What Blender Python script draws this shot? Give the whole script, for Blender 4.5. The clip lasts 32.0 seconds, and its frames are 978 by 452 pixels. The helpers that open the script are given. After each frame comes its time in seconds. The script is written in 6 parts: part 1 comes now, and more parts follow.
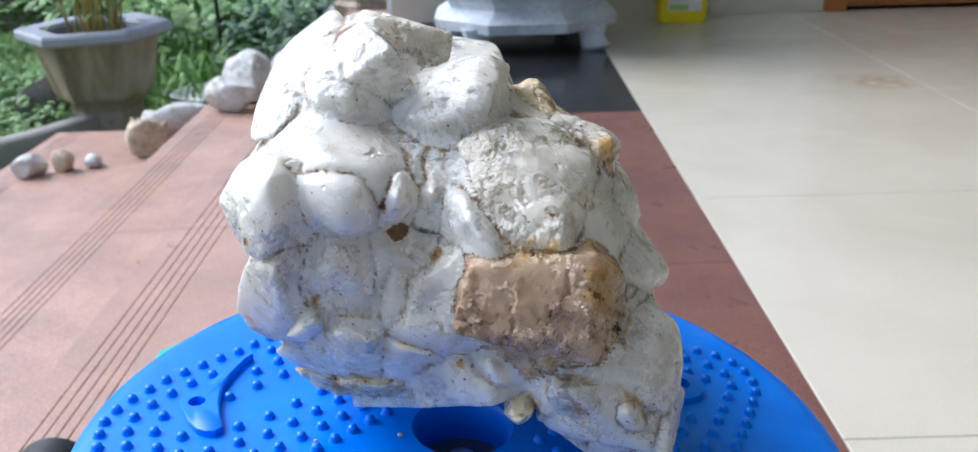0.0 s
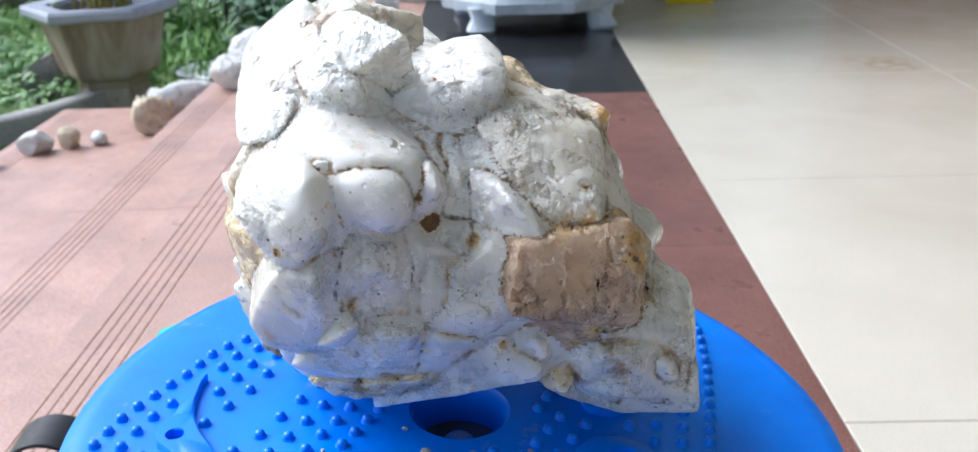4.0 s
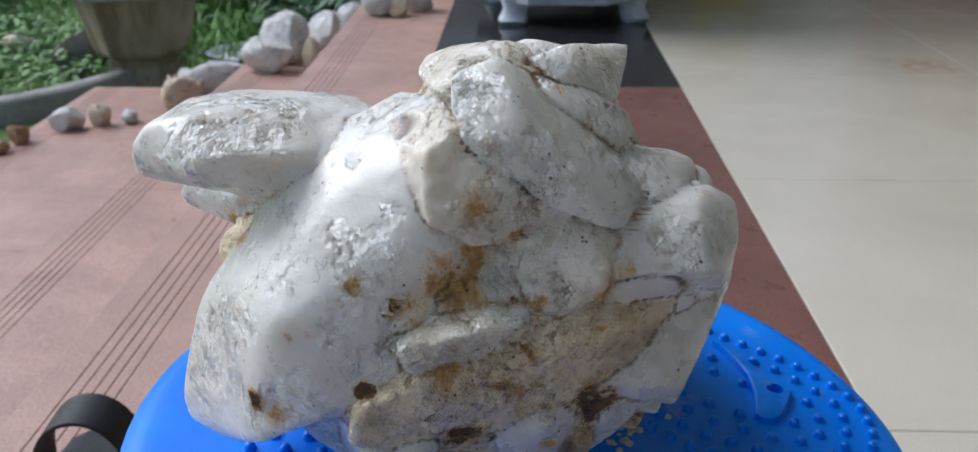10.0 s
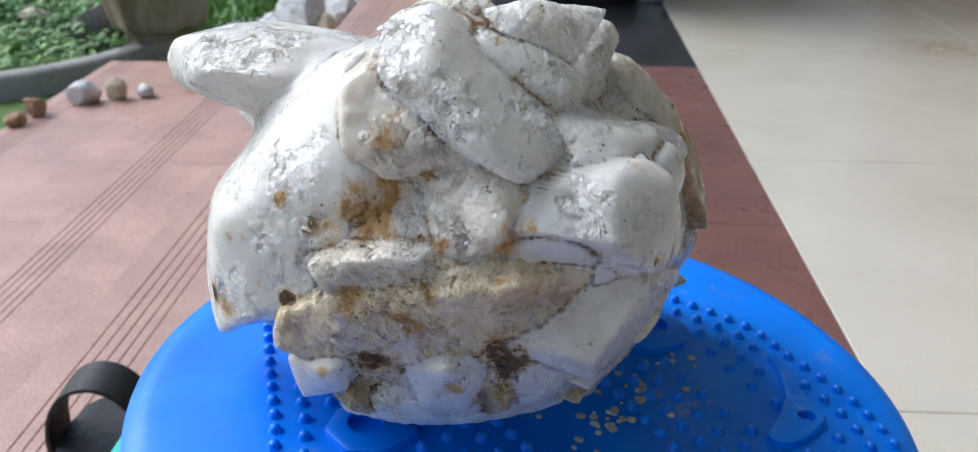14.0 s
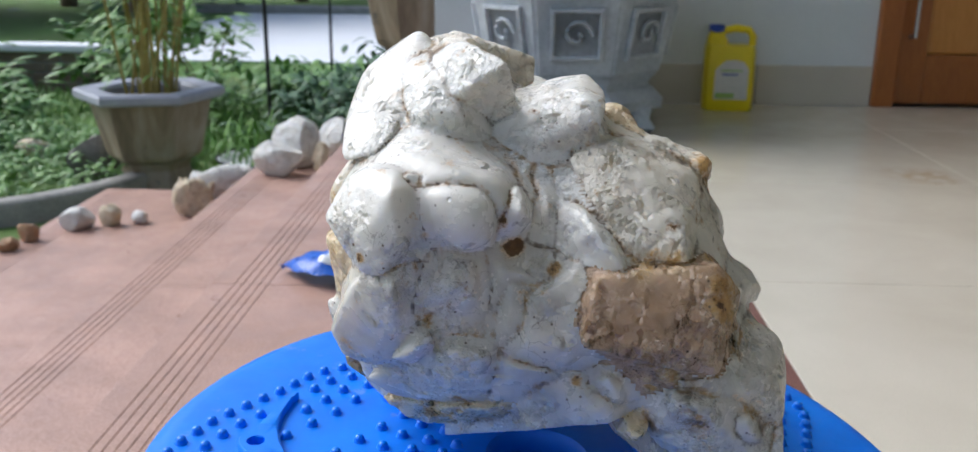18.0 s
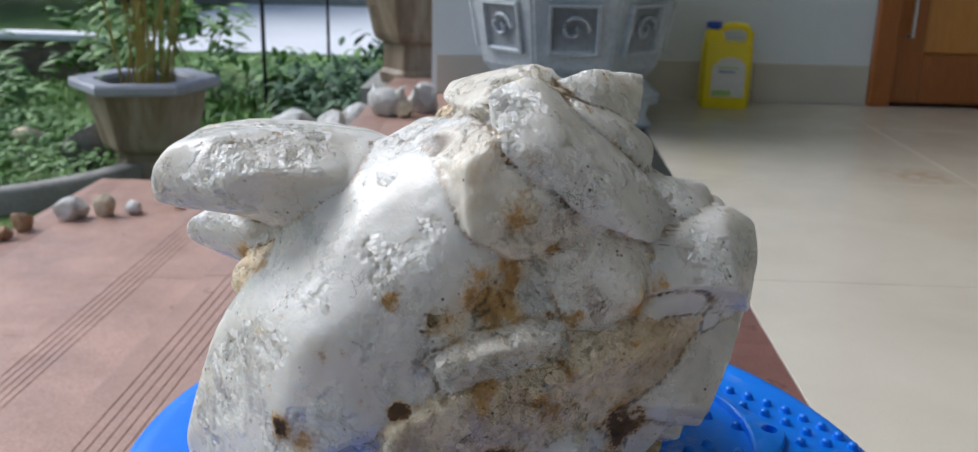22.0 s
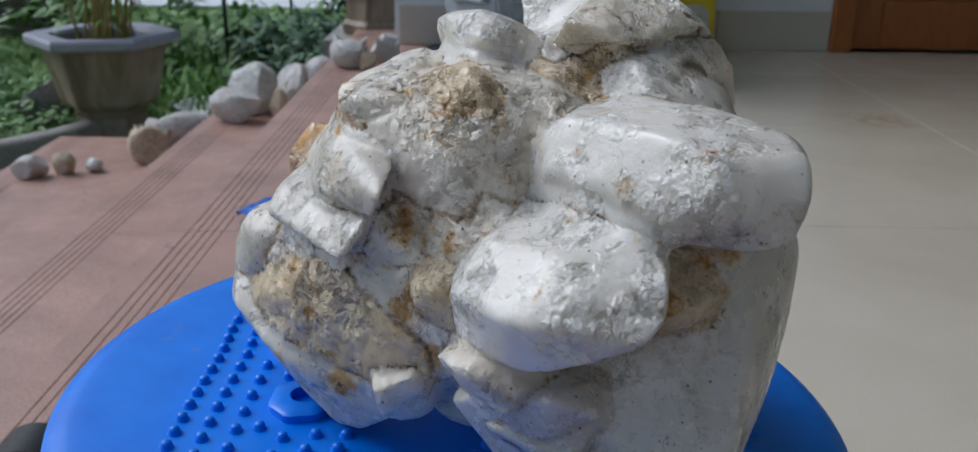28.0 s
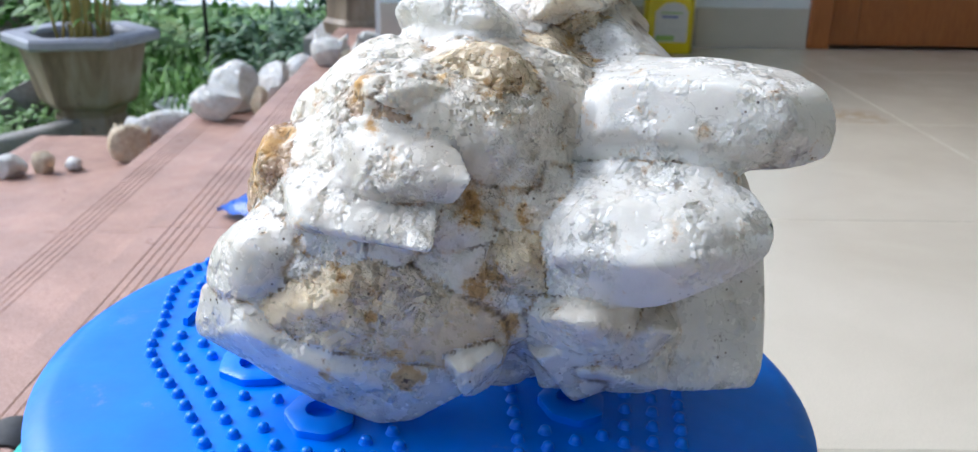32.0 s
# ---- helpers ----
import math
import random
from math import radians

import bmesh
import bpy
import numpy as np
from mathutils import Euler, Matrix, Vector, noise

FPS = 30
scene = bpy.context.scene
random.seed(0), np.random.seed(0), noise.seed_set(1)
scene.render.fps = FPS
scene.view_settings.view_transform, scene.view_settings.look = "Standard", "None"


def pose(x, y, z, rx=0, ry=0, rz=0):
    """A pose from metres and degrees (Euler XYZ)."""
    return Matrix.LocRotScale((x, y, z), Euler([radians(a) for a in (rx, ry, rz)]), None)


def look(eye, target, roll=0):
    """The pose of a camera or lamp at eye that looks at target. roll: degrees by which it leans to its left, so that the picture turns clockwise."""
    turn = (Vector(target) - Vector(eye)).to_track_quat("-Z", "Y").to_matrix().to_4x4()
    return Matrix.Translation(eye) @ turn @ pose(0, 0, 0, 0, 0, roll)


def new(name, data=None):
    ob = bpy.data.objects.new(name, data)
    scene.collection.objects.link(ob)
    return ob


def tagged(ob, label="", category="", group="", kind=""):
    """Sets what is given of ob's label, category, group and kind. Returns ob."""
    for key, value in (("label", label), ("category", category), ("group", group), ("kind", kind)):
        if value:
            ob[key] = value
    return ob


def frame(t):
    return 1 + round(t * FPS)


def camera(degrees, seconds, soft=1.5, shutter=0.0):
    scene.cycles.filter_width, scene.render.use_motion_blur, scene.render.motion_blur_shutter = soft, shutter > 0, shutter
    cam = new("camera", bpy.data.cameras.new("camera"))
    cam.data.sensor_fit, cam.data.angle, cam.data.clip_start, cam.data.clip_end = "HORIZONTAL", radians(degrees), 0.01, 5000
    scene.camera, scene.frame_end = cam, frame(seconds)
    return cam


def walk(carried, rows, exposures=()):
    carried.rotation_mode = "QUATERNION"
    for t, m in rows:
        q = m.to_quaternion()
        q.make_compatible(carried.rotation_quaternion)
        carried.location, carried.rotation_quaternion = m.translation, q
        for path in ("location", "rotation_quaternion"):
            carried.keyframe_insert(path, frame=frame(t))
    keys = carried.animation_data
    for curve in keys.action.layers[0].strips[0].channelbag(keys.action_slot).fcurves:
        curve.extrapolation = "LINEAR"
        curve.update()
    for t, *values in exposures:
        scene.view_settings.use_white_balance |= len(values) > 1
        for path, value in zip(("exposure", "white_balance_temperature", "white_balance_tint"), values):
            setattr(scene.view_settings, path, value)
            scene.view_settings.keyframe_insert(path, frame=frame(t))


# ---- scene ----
cam = camera(54.26, 32.0, soft=1.4)
cam.data.dof.use_dof, cam.data.dof.focus_distance, cam.data.dof.aperture_fstop = True, 0.30, 28.0
# seconds, eye, point looked at, roll
PATH = [
    (0.0, (0.0163, -0.3123, 0.6310), (0.0114, 0.6181, 0.2643), -1.79),
    (0.5, (0.0192, -0.3177, 0.6353), (0.0148, 0.6125, 0.2681), -1.65),
    (1.0, (0.0196, -0.3204, 0.6348), (0.0154, 0.6096, 0.2673), -1.67),
    (1.5, (0.0165, -0.3177, 0.6373), (0.0112, 0.6123, 0.2698), -1.50),
    (2.0, (0.0184, -0.3186, 0.6341), (0.0123, 0.6108, 0.2652), -1.53),
    (2.5, (0.0176, -0.3161, 0.6326), (0.0093, 0.6122, 0.2609), -1.46),
    (3.0, (0.0198, -0.3192, 0.6323), (0.0099, 0.6077, 0.2572), -1.52),
    (3.5, (0.0191, -0.3155, 0.6309), (0.0080, 0.6089, 0.2495), -1.60),
    (5.5, (0.0200, -0.3018, 0.6336), (0.0025, 0.6190, 0.2441), -0.85),
    (6.0, (0.0139, -0.3050, 0.6331), (-0.0058, 0.6161, 0.2442), -0.83),
    (6.5, (0.0154, -0.3042, 0.6323), (-0.0053, 0.6165, 0.2426), -0.89),
    (7.0, (0.0146, -0.3057, 0.6357), (-0.0076, 0.6155, 0.2473), -0.81),
    (7.5, (0.0095, -0.3073, 0.6362), (-0.0140, 0.6141, 0.2484), -0.69),
    (8.0, (0.0028, -0.3082, 0.6358), (-0.0235, 0.6129, 0.2474), -0.51),
    (8.5, (0.0070, -0.3061, 0.6349), (-0.0200, 0.6146, 0.2456), -0.26),
    (9.0, (0.0080, -0.3070, 0.6361), (-0.0203, 0.6135, 0.2463), -0.17),
    (9.5, (0.0018, -0.3082, 0.6369), (-0.0284, 0.6114, 0.2452), -0.14),
    (10.0, (0.0005, -0.3047, 0.6351), (-0.0319, 0.6126, 0.2382), -0.15),
    (10.5, (-0.0014, -0.3026, 0.6341), (-0.0359, 0.6131, 0.2337), -0.01),
    (11.0, (-0.0004, -0.3036, 0.6331), (-0.0386, 0.6102, 0.2288), 0.17),
    (11.5, (0.0016, -0.3024, 0.6328), (-0.0397, 0.6099, 0.2254), 0.14),
    (12.0, (0.0025, -0.3023, 0.6345), (-0.0415, 0.6095, 0.2262), 0.11),
    (12.5, (0.0039, -0.3049, 0.6324), (-0.0395, 0.6061, 0.2223), 0.39),
    (13.0, (0.0017, -0.3064, 0.6296), (-0.0434, 0.6026, 0.2154), 0.13),
    (13.5, (0.0035, -0.3063, 0.6319), (-0.0424, 0.6017, 0.2154), 0.22),
    (14.0, (0.0038, -0.3078, 0.6302), (-0.0430, 0.6004, 0.2144), 0.26),
    (14.5, (-0.0021, -0.3155, 0.6213), (-0.0432, 0.6240, 0.2814), -0.25),
    (16.5, (-0.0039, -0.3118, 0.6079), (-0.0312, 0.6436, 0.3140), 0.47),
    (17.0, (-0.0027, -0.3133, 0.6076), (-0.0325, 0.6429, 0.3164), 0.56),
    (17.5, (-0.0036, -0.3164, 0.6103), (-0.0363, 0.6410, 0.3234), 0.57),
    (18.0, (-0.0041, -0.3189, 0.6104), (-0.0424, 0.6387, 0.3248), 0.57),
    (18.5, (0.0056, -0.3189, 0.6084), (-0.0329, 0.6389, 0.3236), 0.53),
    (19.0, (0.0121, -0.3143, 0.6097), (-0.0245, 0.6439, 0.3258), 0.47),
    (19.5, (0.0151, -0.3189, 0.6114), (-0.0181, 0.6396, 0.3283), 0.41),
    (20.0, (0.0051, -0.3176, 0.6117), (-0.0264, 0.6408, 0.3281), 0.52),
    (20.5, (-0.0009, -0.3173, 0.6124), (-0.0322, 0.6404, 0.3264), 0.69),
    (21.0, (-0.0032, -0.3167, 0.6134), (-0.0368, 0.6403, 0.3253), 0.89),
    (21.5, (-0.0033, -0.3155, 0.6159), (-0.0377, 0.6410, 0.3264), 1.17),
    (22.0, (-0.0023, -0.3162, 0.6120), (-0.0358, 0.6398, 0.3204), 1.33),
    (22.5, (0.0027, -0.3167, 0.6083), (-0.0295, 0.6367, 0.3082), 1.35),
    (23.0, (-0.0004, -0.3166, 0.6084), (-0.0319, 0.6343, 0.3005), 1.42),
    (23.5, (-0.0004, -0.3197, 0.6099), (-0.0310, 0.6305, 0.2995), 1.43),
    (24.0, (-0.0009, -0.3201, 0.6012), (-0.0317, 0.6275, 0.2830), 1.45),
    (24.5, (-0.0012, -0.3169, 0.6032), (-0.0311, 0.6286, 0.2792), 1.52),
    (25.0, (0.0018, -0.3191, 0.6058), (-0.0253, 0.6264, 0.2814), 1.52),
    (25.5, (0.0061, -0.3211, 0.6032), (-0.0177, 0.6240, 0.2772), 1.41),
    (27.5, (0.0122, -0.3230, 0.6069), (0.0065, 0.6190, 0.2712), 0.80),
    (28.0, (0.0131, -0.3216, 0.6057), (0.0115, 0.6199, 0.2688), 0.90),
    (28.5, (0.0124, -0.3203, 0.6049), (0.0123, 0.6207, 0.2665), 0.98),
    (29.0, (0.0150, -0.3235, 0.6067), (0.0175, 0.6172, 0.2676), 1.01),
    (29.5, (0.0185, -0.3266, 0.6051), (0.0239, 0.6134, 0.2641), 1.11),
    (30.0, (0.0143, -0.3229, 0.6041), (0.0195, 0.6151, 0.2575), 1.14),
    (30.5, (0.0191, -0.3215, 0.6036), (0.0257, 0.6147, 0.2522), 1.22),
    (31.0, (0.0210, -0.3280, 0.6042), (0.0320, 0.6091, 0.2553), 1.16),
    (31.5, (0.0172, -0.3345, 0.6012), (0.0315, 0.6047, 0.2582), 1.11),
    (32.0, (0.0173, -0.3336, 0.6010), (0.0336, 0.6077, 0.2638), 0.95),
]
EXPOSURES = [(t, e, k, 8) for t, e, k in (
    (0.0, 0.38, 5800), (1.0, 0.65, 5800), (2.0, 0.5, 5800), (3.5, 0.55, 5800), (6.0, 0.62, 5950), (7.0, 0.2, 5850), (8.0, -0.2, 5850), (9.0, -0.1, 5850), (10.0, -0.25, 5850), (11.0, -0.1, 5850), (12.0, -0.1, 5850), (13.0, 0.1, 5850), (14.5, 0.1, 5900),
    (17.0, -0.05, 6050), (18.0, 0.0, 6100), (19.0, 0.42, 6050), (20.0, 0.0, 6050), (21.0, 0.0, 6050), (22.0, -0.2, 6050), (23.0, 0.05, 6050), (23.5, 0.05, 6050), (25.0, -0.65, 6250),
    (27.5, -0.85, 5900), (28.5, -0.62, 5850), (29.5, -0.05, 5800), (30.0, 0.2, 5800), (32.0, 0.3, 5800))]
walk(cam, [(t, look(e, g, r)) for t, e, g, r in PATH], EXPOSURES)

# ---- daylight: an open garden to the west, the porch roof overhead ----
world = bpy.data.worlds.new("sky")
scene.world = world
world.use_nodes = True
wn = world.node_tree
sky = wn.nodes.new("ShaderNodeTexSky")
sky.sky_type, sky.sun_disc = "NISHITA", False
sky.sun_elevation, sky.sun_rotation = radians(48), radians(-70)
sky.air_density, sky.dust_density, sky.ozone_density = 1.0, 3.0, 1.0
wn.links.new(sky.outputs[0], wn.nodes["Background"].inputs[0])
wn.nodes["Background"].inputs[1].default_value = 0.18
sun_data = bpy.data.lights.new("sun", "SUN")
sun_data.energy, sun_data.angle, sun_data.color = 2.8, radians(42), (0.97, 0.985, 1.0)
sun = new("sun", sun_data)
sun.matrix_world = look((-6, 2.2, 6.6), (0, 0, 0))

# ---- materials ----


class Mat:
    """A small builder for node materials: noise, ramps, bump."""

    def __init__(self, name, rough=0.6, metal=0.0, spec=0.5):
        self.m = bpy.data.materials.new(name)
        self.m.use_nodes = True
        self.t = self.m.node_tree
        self.b = self.t.nodes["Principled BSDF"]
        self.b.inputs["Roughness"].default_value = rough
        self.b.inputs["Metallic"].default_value = metal
        self.b.inputs["Specular IOR Level"].default_value = spec
        self.co = self.t.nodes.new("ShaderNodeTexCoord").outputs["Object"]

    def node(self, kind, **values):
        n = self.t.nodes.new(kind)
        for k, v in values.items():
            n.inputs[k].default_value = v
        return n

    def link(self, a, b):
        self.t.links.new(a, b)

    def noise(self, scale, detail=6.0, rough=0.6, distort=0.0, vec=None):
        n = self.node("ShaderNodeTexNoise", Scale=scale, Detail=detail, Roughness=rough, Distortion=distort)
        self.link(vec or self.co, n.inputs["Vector"])
        return n.outputs["Fac"]

    def voronoi(self, scale, feature="F1", vec=None):
        n = self.node("ShaderNodeTexVoronoi", Scale=scale)
        n.feature = feature
        self.link(vec or self.co, n.inputs["Vector"])
        return n.outputs["Distance"]

    def stretched(self, x, y, z):
        n = self.t.nodes.new("ShaderNodeMapping")
        n.inputs["Scale"].default_value = (x, y, z)
        self.link(self.co, n.inputs["Vector"])
        return n.outputs["Vector"]

    def ramp(self, fac, *stops):
        n = self.t.nodes.new("ShaderNodeValToRGB")
        e = n.color_ramp.elements
        while len(e) < len(stops):
            e.new(0.5)
        for el, (p, c) in zip(e, stops):
            el.position = p
            el.color = (*c, 1) if isinstance(c, tuple) else (c, c, c, 1)
        self.link(fac, n.inputs["Fac"])
        return n.outputs["Color"]

    def mix(self, fac, a, b, mode="MIX"):
        n = self.t.nodes.new("ShaderNodeMix")
        n.data_type, n.blend_type = "RGBA", mode
        for s, v in ((n.inputs[0], fac), (n.inputs[6], a), (n.inputs[7], b)):
            if isinstance(v, tuple):
                s.default_value = (*v, 1)
            elif isinstance(v, (int, float)):
                s.default_value = v
            else:
                self.link(v, s)
        return n.outputs[2]

    def math(self, op, a, b=0.0):
        n = self.t.nodes.new("ShaderNodeMath")
        n.operation = op
        for s, v in ((n.inputs[0], a), (n.inputs[1], b)):
            if isinstance(v, (int, float)):
                s.default_value = v
            else:
                self.link(v, s)
        return n.outputs[0]

    def near(self, x, y, z, r):
        """1 at a place of the thing's own space, 0 at r and beyond."""
        n = self.t.nodes.new("ShaderNodeVectorMath")
        n.operation = "DISTANCE"
        self.link(self.co, n.inputs[0])
        n.inputs[1].default_value = (x, y, z)
        m = self.t.nodes.new("ShaderNodeMapRange")
        m.inputs["From Min"].default_value, m.inputs["From Max"].default_value = r, r * 0.25
        self.link(n.outputs["Value"], m.inputs["Value"])
        return m.outputs[0]

    def random(self):
        return self.t.nodes.new("ShaderNodeObjectInfo").outputs["Random"]

    def island(self):
        return self.t.nodes.new("ShaderNodeNewGeometry").outputs["Random Per Island"]

    def color(self, c):
        if isinstance(c, tuple):
            self.b.inputs["Base Color"].default_value = (*c, 1)
        else:
            self.link(c, self.b.inputs["Base Color"])
        return self

    def rough(self, r):
        self.link(r, self.b.inputs["Roughness"])
        return self

    def bump(self, height, strength=0.3, distance=0.002):
        n = self.node("ShaderNodeBump", Strength=strength, Distance=distance)
        self.link(height, n.inputs["Height"])
        old = self.b.inputs["Normal"].links
        if old:
            self.link(old[0].from_socket, n.inputs["Normal"])
        self.link(n.outputs[0], self.b.inputs["Normal"])
        return self


def granite(name, dark, mid, light, rough=0.18, scale=260.0):
    k = Mat(name, rough)
    a = k.ramp(k.noise(scale, 3.0, 0.7), (0.35, dark), (0.52, mid), (0.7, light))
    b = k.ramp(k.noise(5.0, 5.0), (0.3, 0.75), (0.7, 1.1))
    c = k.mix(1.0, a, b, "MULTIPLY")
    k.color(c)
    k.rough(k.ramp(k.noise(14.0, 6.0), (0.3, rough * 0.75), (0.75, rough * 1.7)))
    return k.m


# one granite in two tones: porch shade and sky light put into its colour
RED_GRANITE = granite("red_granite", (0.10, 0.045, 0.038), (0.175, 0.08, 0.068), (0.26, 0.135, 0.12), 0.3)
SKYLIT_GRANITE = granite("skylit_granite", (0.34, 0.20, 0.155), (0.45, 0.28, 0.225), (0.53, 0.36, 0.30), 0.36)
BLACK_GRANITE = granite("black_granite", (0.012, 0.013, 0.015), (0.02, 0.021, 0.025), (0.06, 0.06, 0.065), 0.12)


def cream():
    k = Mat("cream_tile", 0.12)
    a = k.ramp(k.noise(3.0, 7.0, 0.6, 0.4), (0.3, (0.50, 0.46, 0.39)), (0.7, (0.57, 0.53, 0.46)))
    b = k.ramp(k.noise(420.0, 2.0), (0.4, 0.93), (0.6, 1.02))
    stain = k.mix(k.math("MULTIPLY", k.near(1.09, 2.30, 0.0, 0.13), k.ramp(k.noise(30.0), (0.42, 0.0), (0.6, 0.6))), k.mix(1.0, a, b, "MULTIPLY"), (0.36, 0.24, 0.13))
    k.color(stain)
    k.rough(k.ramp(k.noise(9.0, 6.0), (0.3, 0.10), (0.75, 0.26)))
    return k.m


CREAM_TILE = cream()


def plain(name, c, rough=0.6, metal=0.0, var=0.18, scale=20.0, bump=0.15, fine=180.0, dist=0.001):
    """A plain surface with uneven colour at two scales and a fine relief."""
    k = Mat(name, rough, metal)
    lo, hi = tuple(x * (1 - var) for x in c), tuple(min(1.0, x * (1 + var)) for x in c)
    a = k.ramp(k.noise(scale, 6.0), (0.3, lo), (0.7, hi))
    k.color(k.mix(0.35, a, k.ramp(k.noise(fine, 3.0), (0.35, lo), (0.65, hi))))
    k.rough(k.ramp(k.noise(scale * 2.3, 5.0), (0.3, max(0.02, rough * 0.8)), (0.7, min(1.0, rough * 1.2))))
    k.bump(k.noise(fine, 4.0), bump, dist)
    return k.m


WALL_PAINT = plain("grey_wall_paint", (0.69, 0.72, 0.74), 0.7, var=0.06, scale=3.0, bump=0.2, fine=120.0)
CEILING_PAINT = plain("white_ceiling_paint", (0.75, 0.74, 0.72), 0.8, var=0.05, scale=3.0)
SOIL = plain("dark_soil", (0.06, 0.045, 0.03), 0.95, var=0.5, scale=25.0, bump=0.8, fine=90.0, dist=0.01)
CONCRETE = plain("weathered_concrete", (0.30, 0.29, 0.27), 0.85, var=0.3, scale=6.0, bump=0.5, fine=70.0, dist=0.004)
PALE_CONCRETE = plain("sunlit_pale_concrete", (0.75, 0.75, 0.76), 0.8, var=0.06, scale=0.8, bump=0.2, fine=30.0)
BLACK_RUBBER = plain("black_rubber", (0.012, 0.012, 0.014), 0.5, var=0.3, scale=40.0, bump=0.2, fine=300.0)
BLACK_IRON = plain("black_iron", (0.02, 0.02, 0.02), 0.5, 0.6)
STEEL = plain("steel", (0.55, 0.55, 0.56), 0.3, 1.0, var=0.1, scale=60.0)
BARK = plain("brown_bark", (0.12, 0.085, 0.055), 0.9, var=0.4, scale=18.0, bump=0.8, fine=80.0, dist=0.006)
TEAL_PLASTIC = plain("teal_plastic", (0.02, 0.42, 0.36), 0.4, var=0.08, scale=30.0, bump=0.1)
YELLOW_PLASTIC = plain("yellow_plastic", (0.80, 0.62, 0.005), 0.35, var=0.06, scale=20.0, bump=0.1)
BLUE_CAP = plain("blue_cap_plastic", (0.02, 0.06, 0.35), 0.4, var=0.1)
LABEL_PAPER = plain("printed_label", (0.70, 0.66, 0.60), 0.5, var=0.1, scale=40.0, bump=0.05)
LABEL_GREEN = plain("green_label_print", (0.35, 0.50, 0.12), 0.5, var=0.25, scale=60.0, bump=0.05)


def wood(name, a, b):
    k = Mat(name, 0.32)
    v = k.stretched(14.0, 14.0, 1.2)
    g = k.ramp(k.noise(6.0, 8.0, 0.65, 1.2, v), (0.3, a), (0.7, b))
    k.color(k.mix(0.4, g, k.ramp(k.noise(30.0, 4.0, 0.6, 0.5, v), (0.35, a), (0.65, b))))
    k.bump(k.noise(25.0, 5.0, 0.6, 0.4, v), 0.12, 0.001)
    return k.m


DOOR_WOOD = wood("orange_door_wood", (0.27, 0.078, 0.016), (0.43, 0.145, 0.034))
PANEL_WOOD = wood("amber_panel_wood", (0.48, 0.19, 0.04), (0.64, 0.29, 0.075))


def blue_plastic():
    k = Mat("blue_plastic", 0.36)
    a = k.ramp(k.noise(35.0, 6.0), (0.3, (0.003, 0.155, 0.74)), (0.7, (0.005, 0.21, 0.88)))
    dust = k.math("MULTIPLY", k.ramp(k.noise(55.0, 8.0, 0.7), (0.60, 0.0), (0.72, 0.55)), k.ramp(k.noise(9.0, 3.0), (0.45, 0.0), (0.65, 1.0)))
    k.color(k.mix(dust, a, (0.42, 0.40, 0.38)))
    k.rough(k.ramp(k.noise(60.0, 7.0), (0.3, 0.28), (0.7, 0.5)))
    k.bump(k.noise(400.0, 3.0), 0.08, 0.0006)
    return k.m


BLUE_PLASTIC = blue_plastic()
DUST = plain("caked_pale_dust", (0.44, 0.42, 0.40), 0.9, var=0.3, scale=200.0)


def leaf(name, a, b):
    k = Mat(name, 0.5)
    k.color(k.mix(k.island(), a, b))
    return k.m


LEAF_GREEN = leaf("green_leaf", (0.07, 0.17, 0.035), (0.17, 0.31, 0.07))
LEAF_BRIGHT = leaf("bright_leaf", (0.12, 0.25, 0.035), (0.26, 0.42, 0.09))
LEAF_DARK = leaf("dark_leaf", (0.03, 0.085, 0.035), (0.08, 0.16, 0.065))
GRASS = leaf("grass_blade", (0.08, 0.20, 0.03), (0.18, 0.34, 0.06))
BAMBOO = plain("bamboo_cane", (0.30, 0.24, 0.06), 0.5, var=0.35, scale=25.0)


def lawn():
    k = Mat("lawn", 0.9)
    a = k.ramp(k.noise(60.0, 6.0), (0.3, (0.07, 0.16, 0.03)), (0.7, (0.17, 0.29, 0.06)))
    k.color(k.mix(k.ramp(k.noise(1.6, 6.0), (0.48, 0.0), (0.7, 0.5)), a, (0.14, 0.11, 0.06)))
    k.bump(k.noise(120.0, 6.0), 0.8, 0.02)
    return k.m


LAWN = lawn()


def glazed():
    """Brown-grey weathered ceramic with drips and dark blotches."""
    k = Mat("weathered_pot_glaze", 0.55)
    v = k.stretched(3.0, 3.0, 0.9)
    a = k.ramp(k.noise(2.6, 6.0, 0.6, 0.8, v), (0.3, (0.13, 0.09, 0.06)), (0.5, (0.25, 0.185, 0.125)), (0.7, (0.36, 0.30, 0.235)))
    d = k.ramp(k.noise(7.5, 4.0), (0.60, 0.0), (0.70, 0.85))
    k.color(k.mix(d, a, (0.05, 0.05, 0.06)))
    k.bump(k.noise(60.0, 6.0), 0.3, 0.003)
    return k.m


POT_GLAZE = glazed()
POT_RIM = plain("grey_blue_pot_rim", (0.30, 0.31, 0.36), 0.5, var=0.25, scale=9.0)


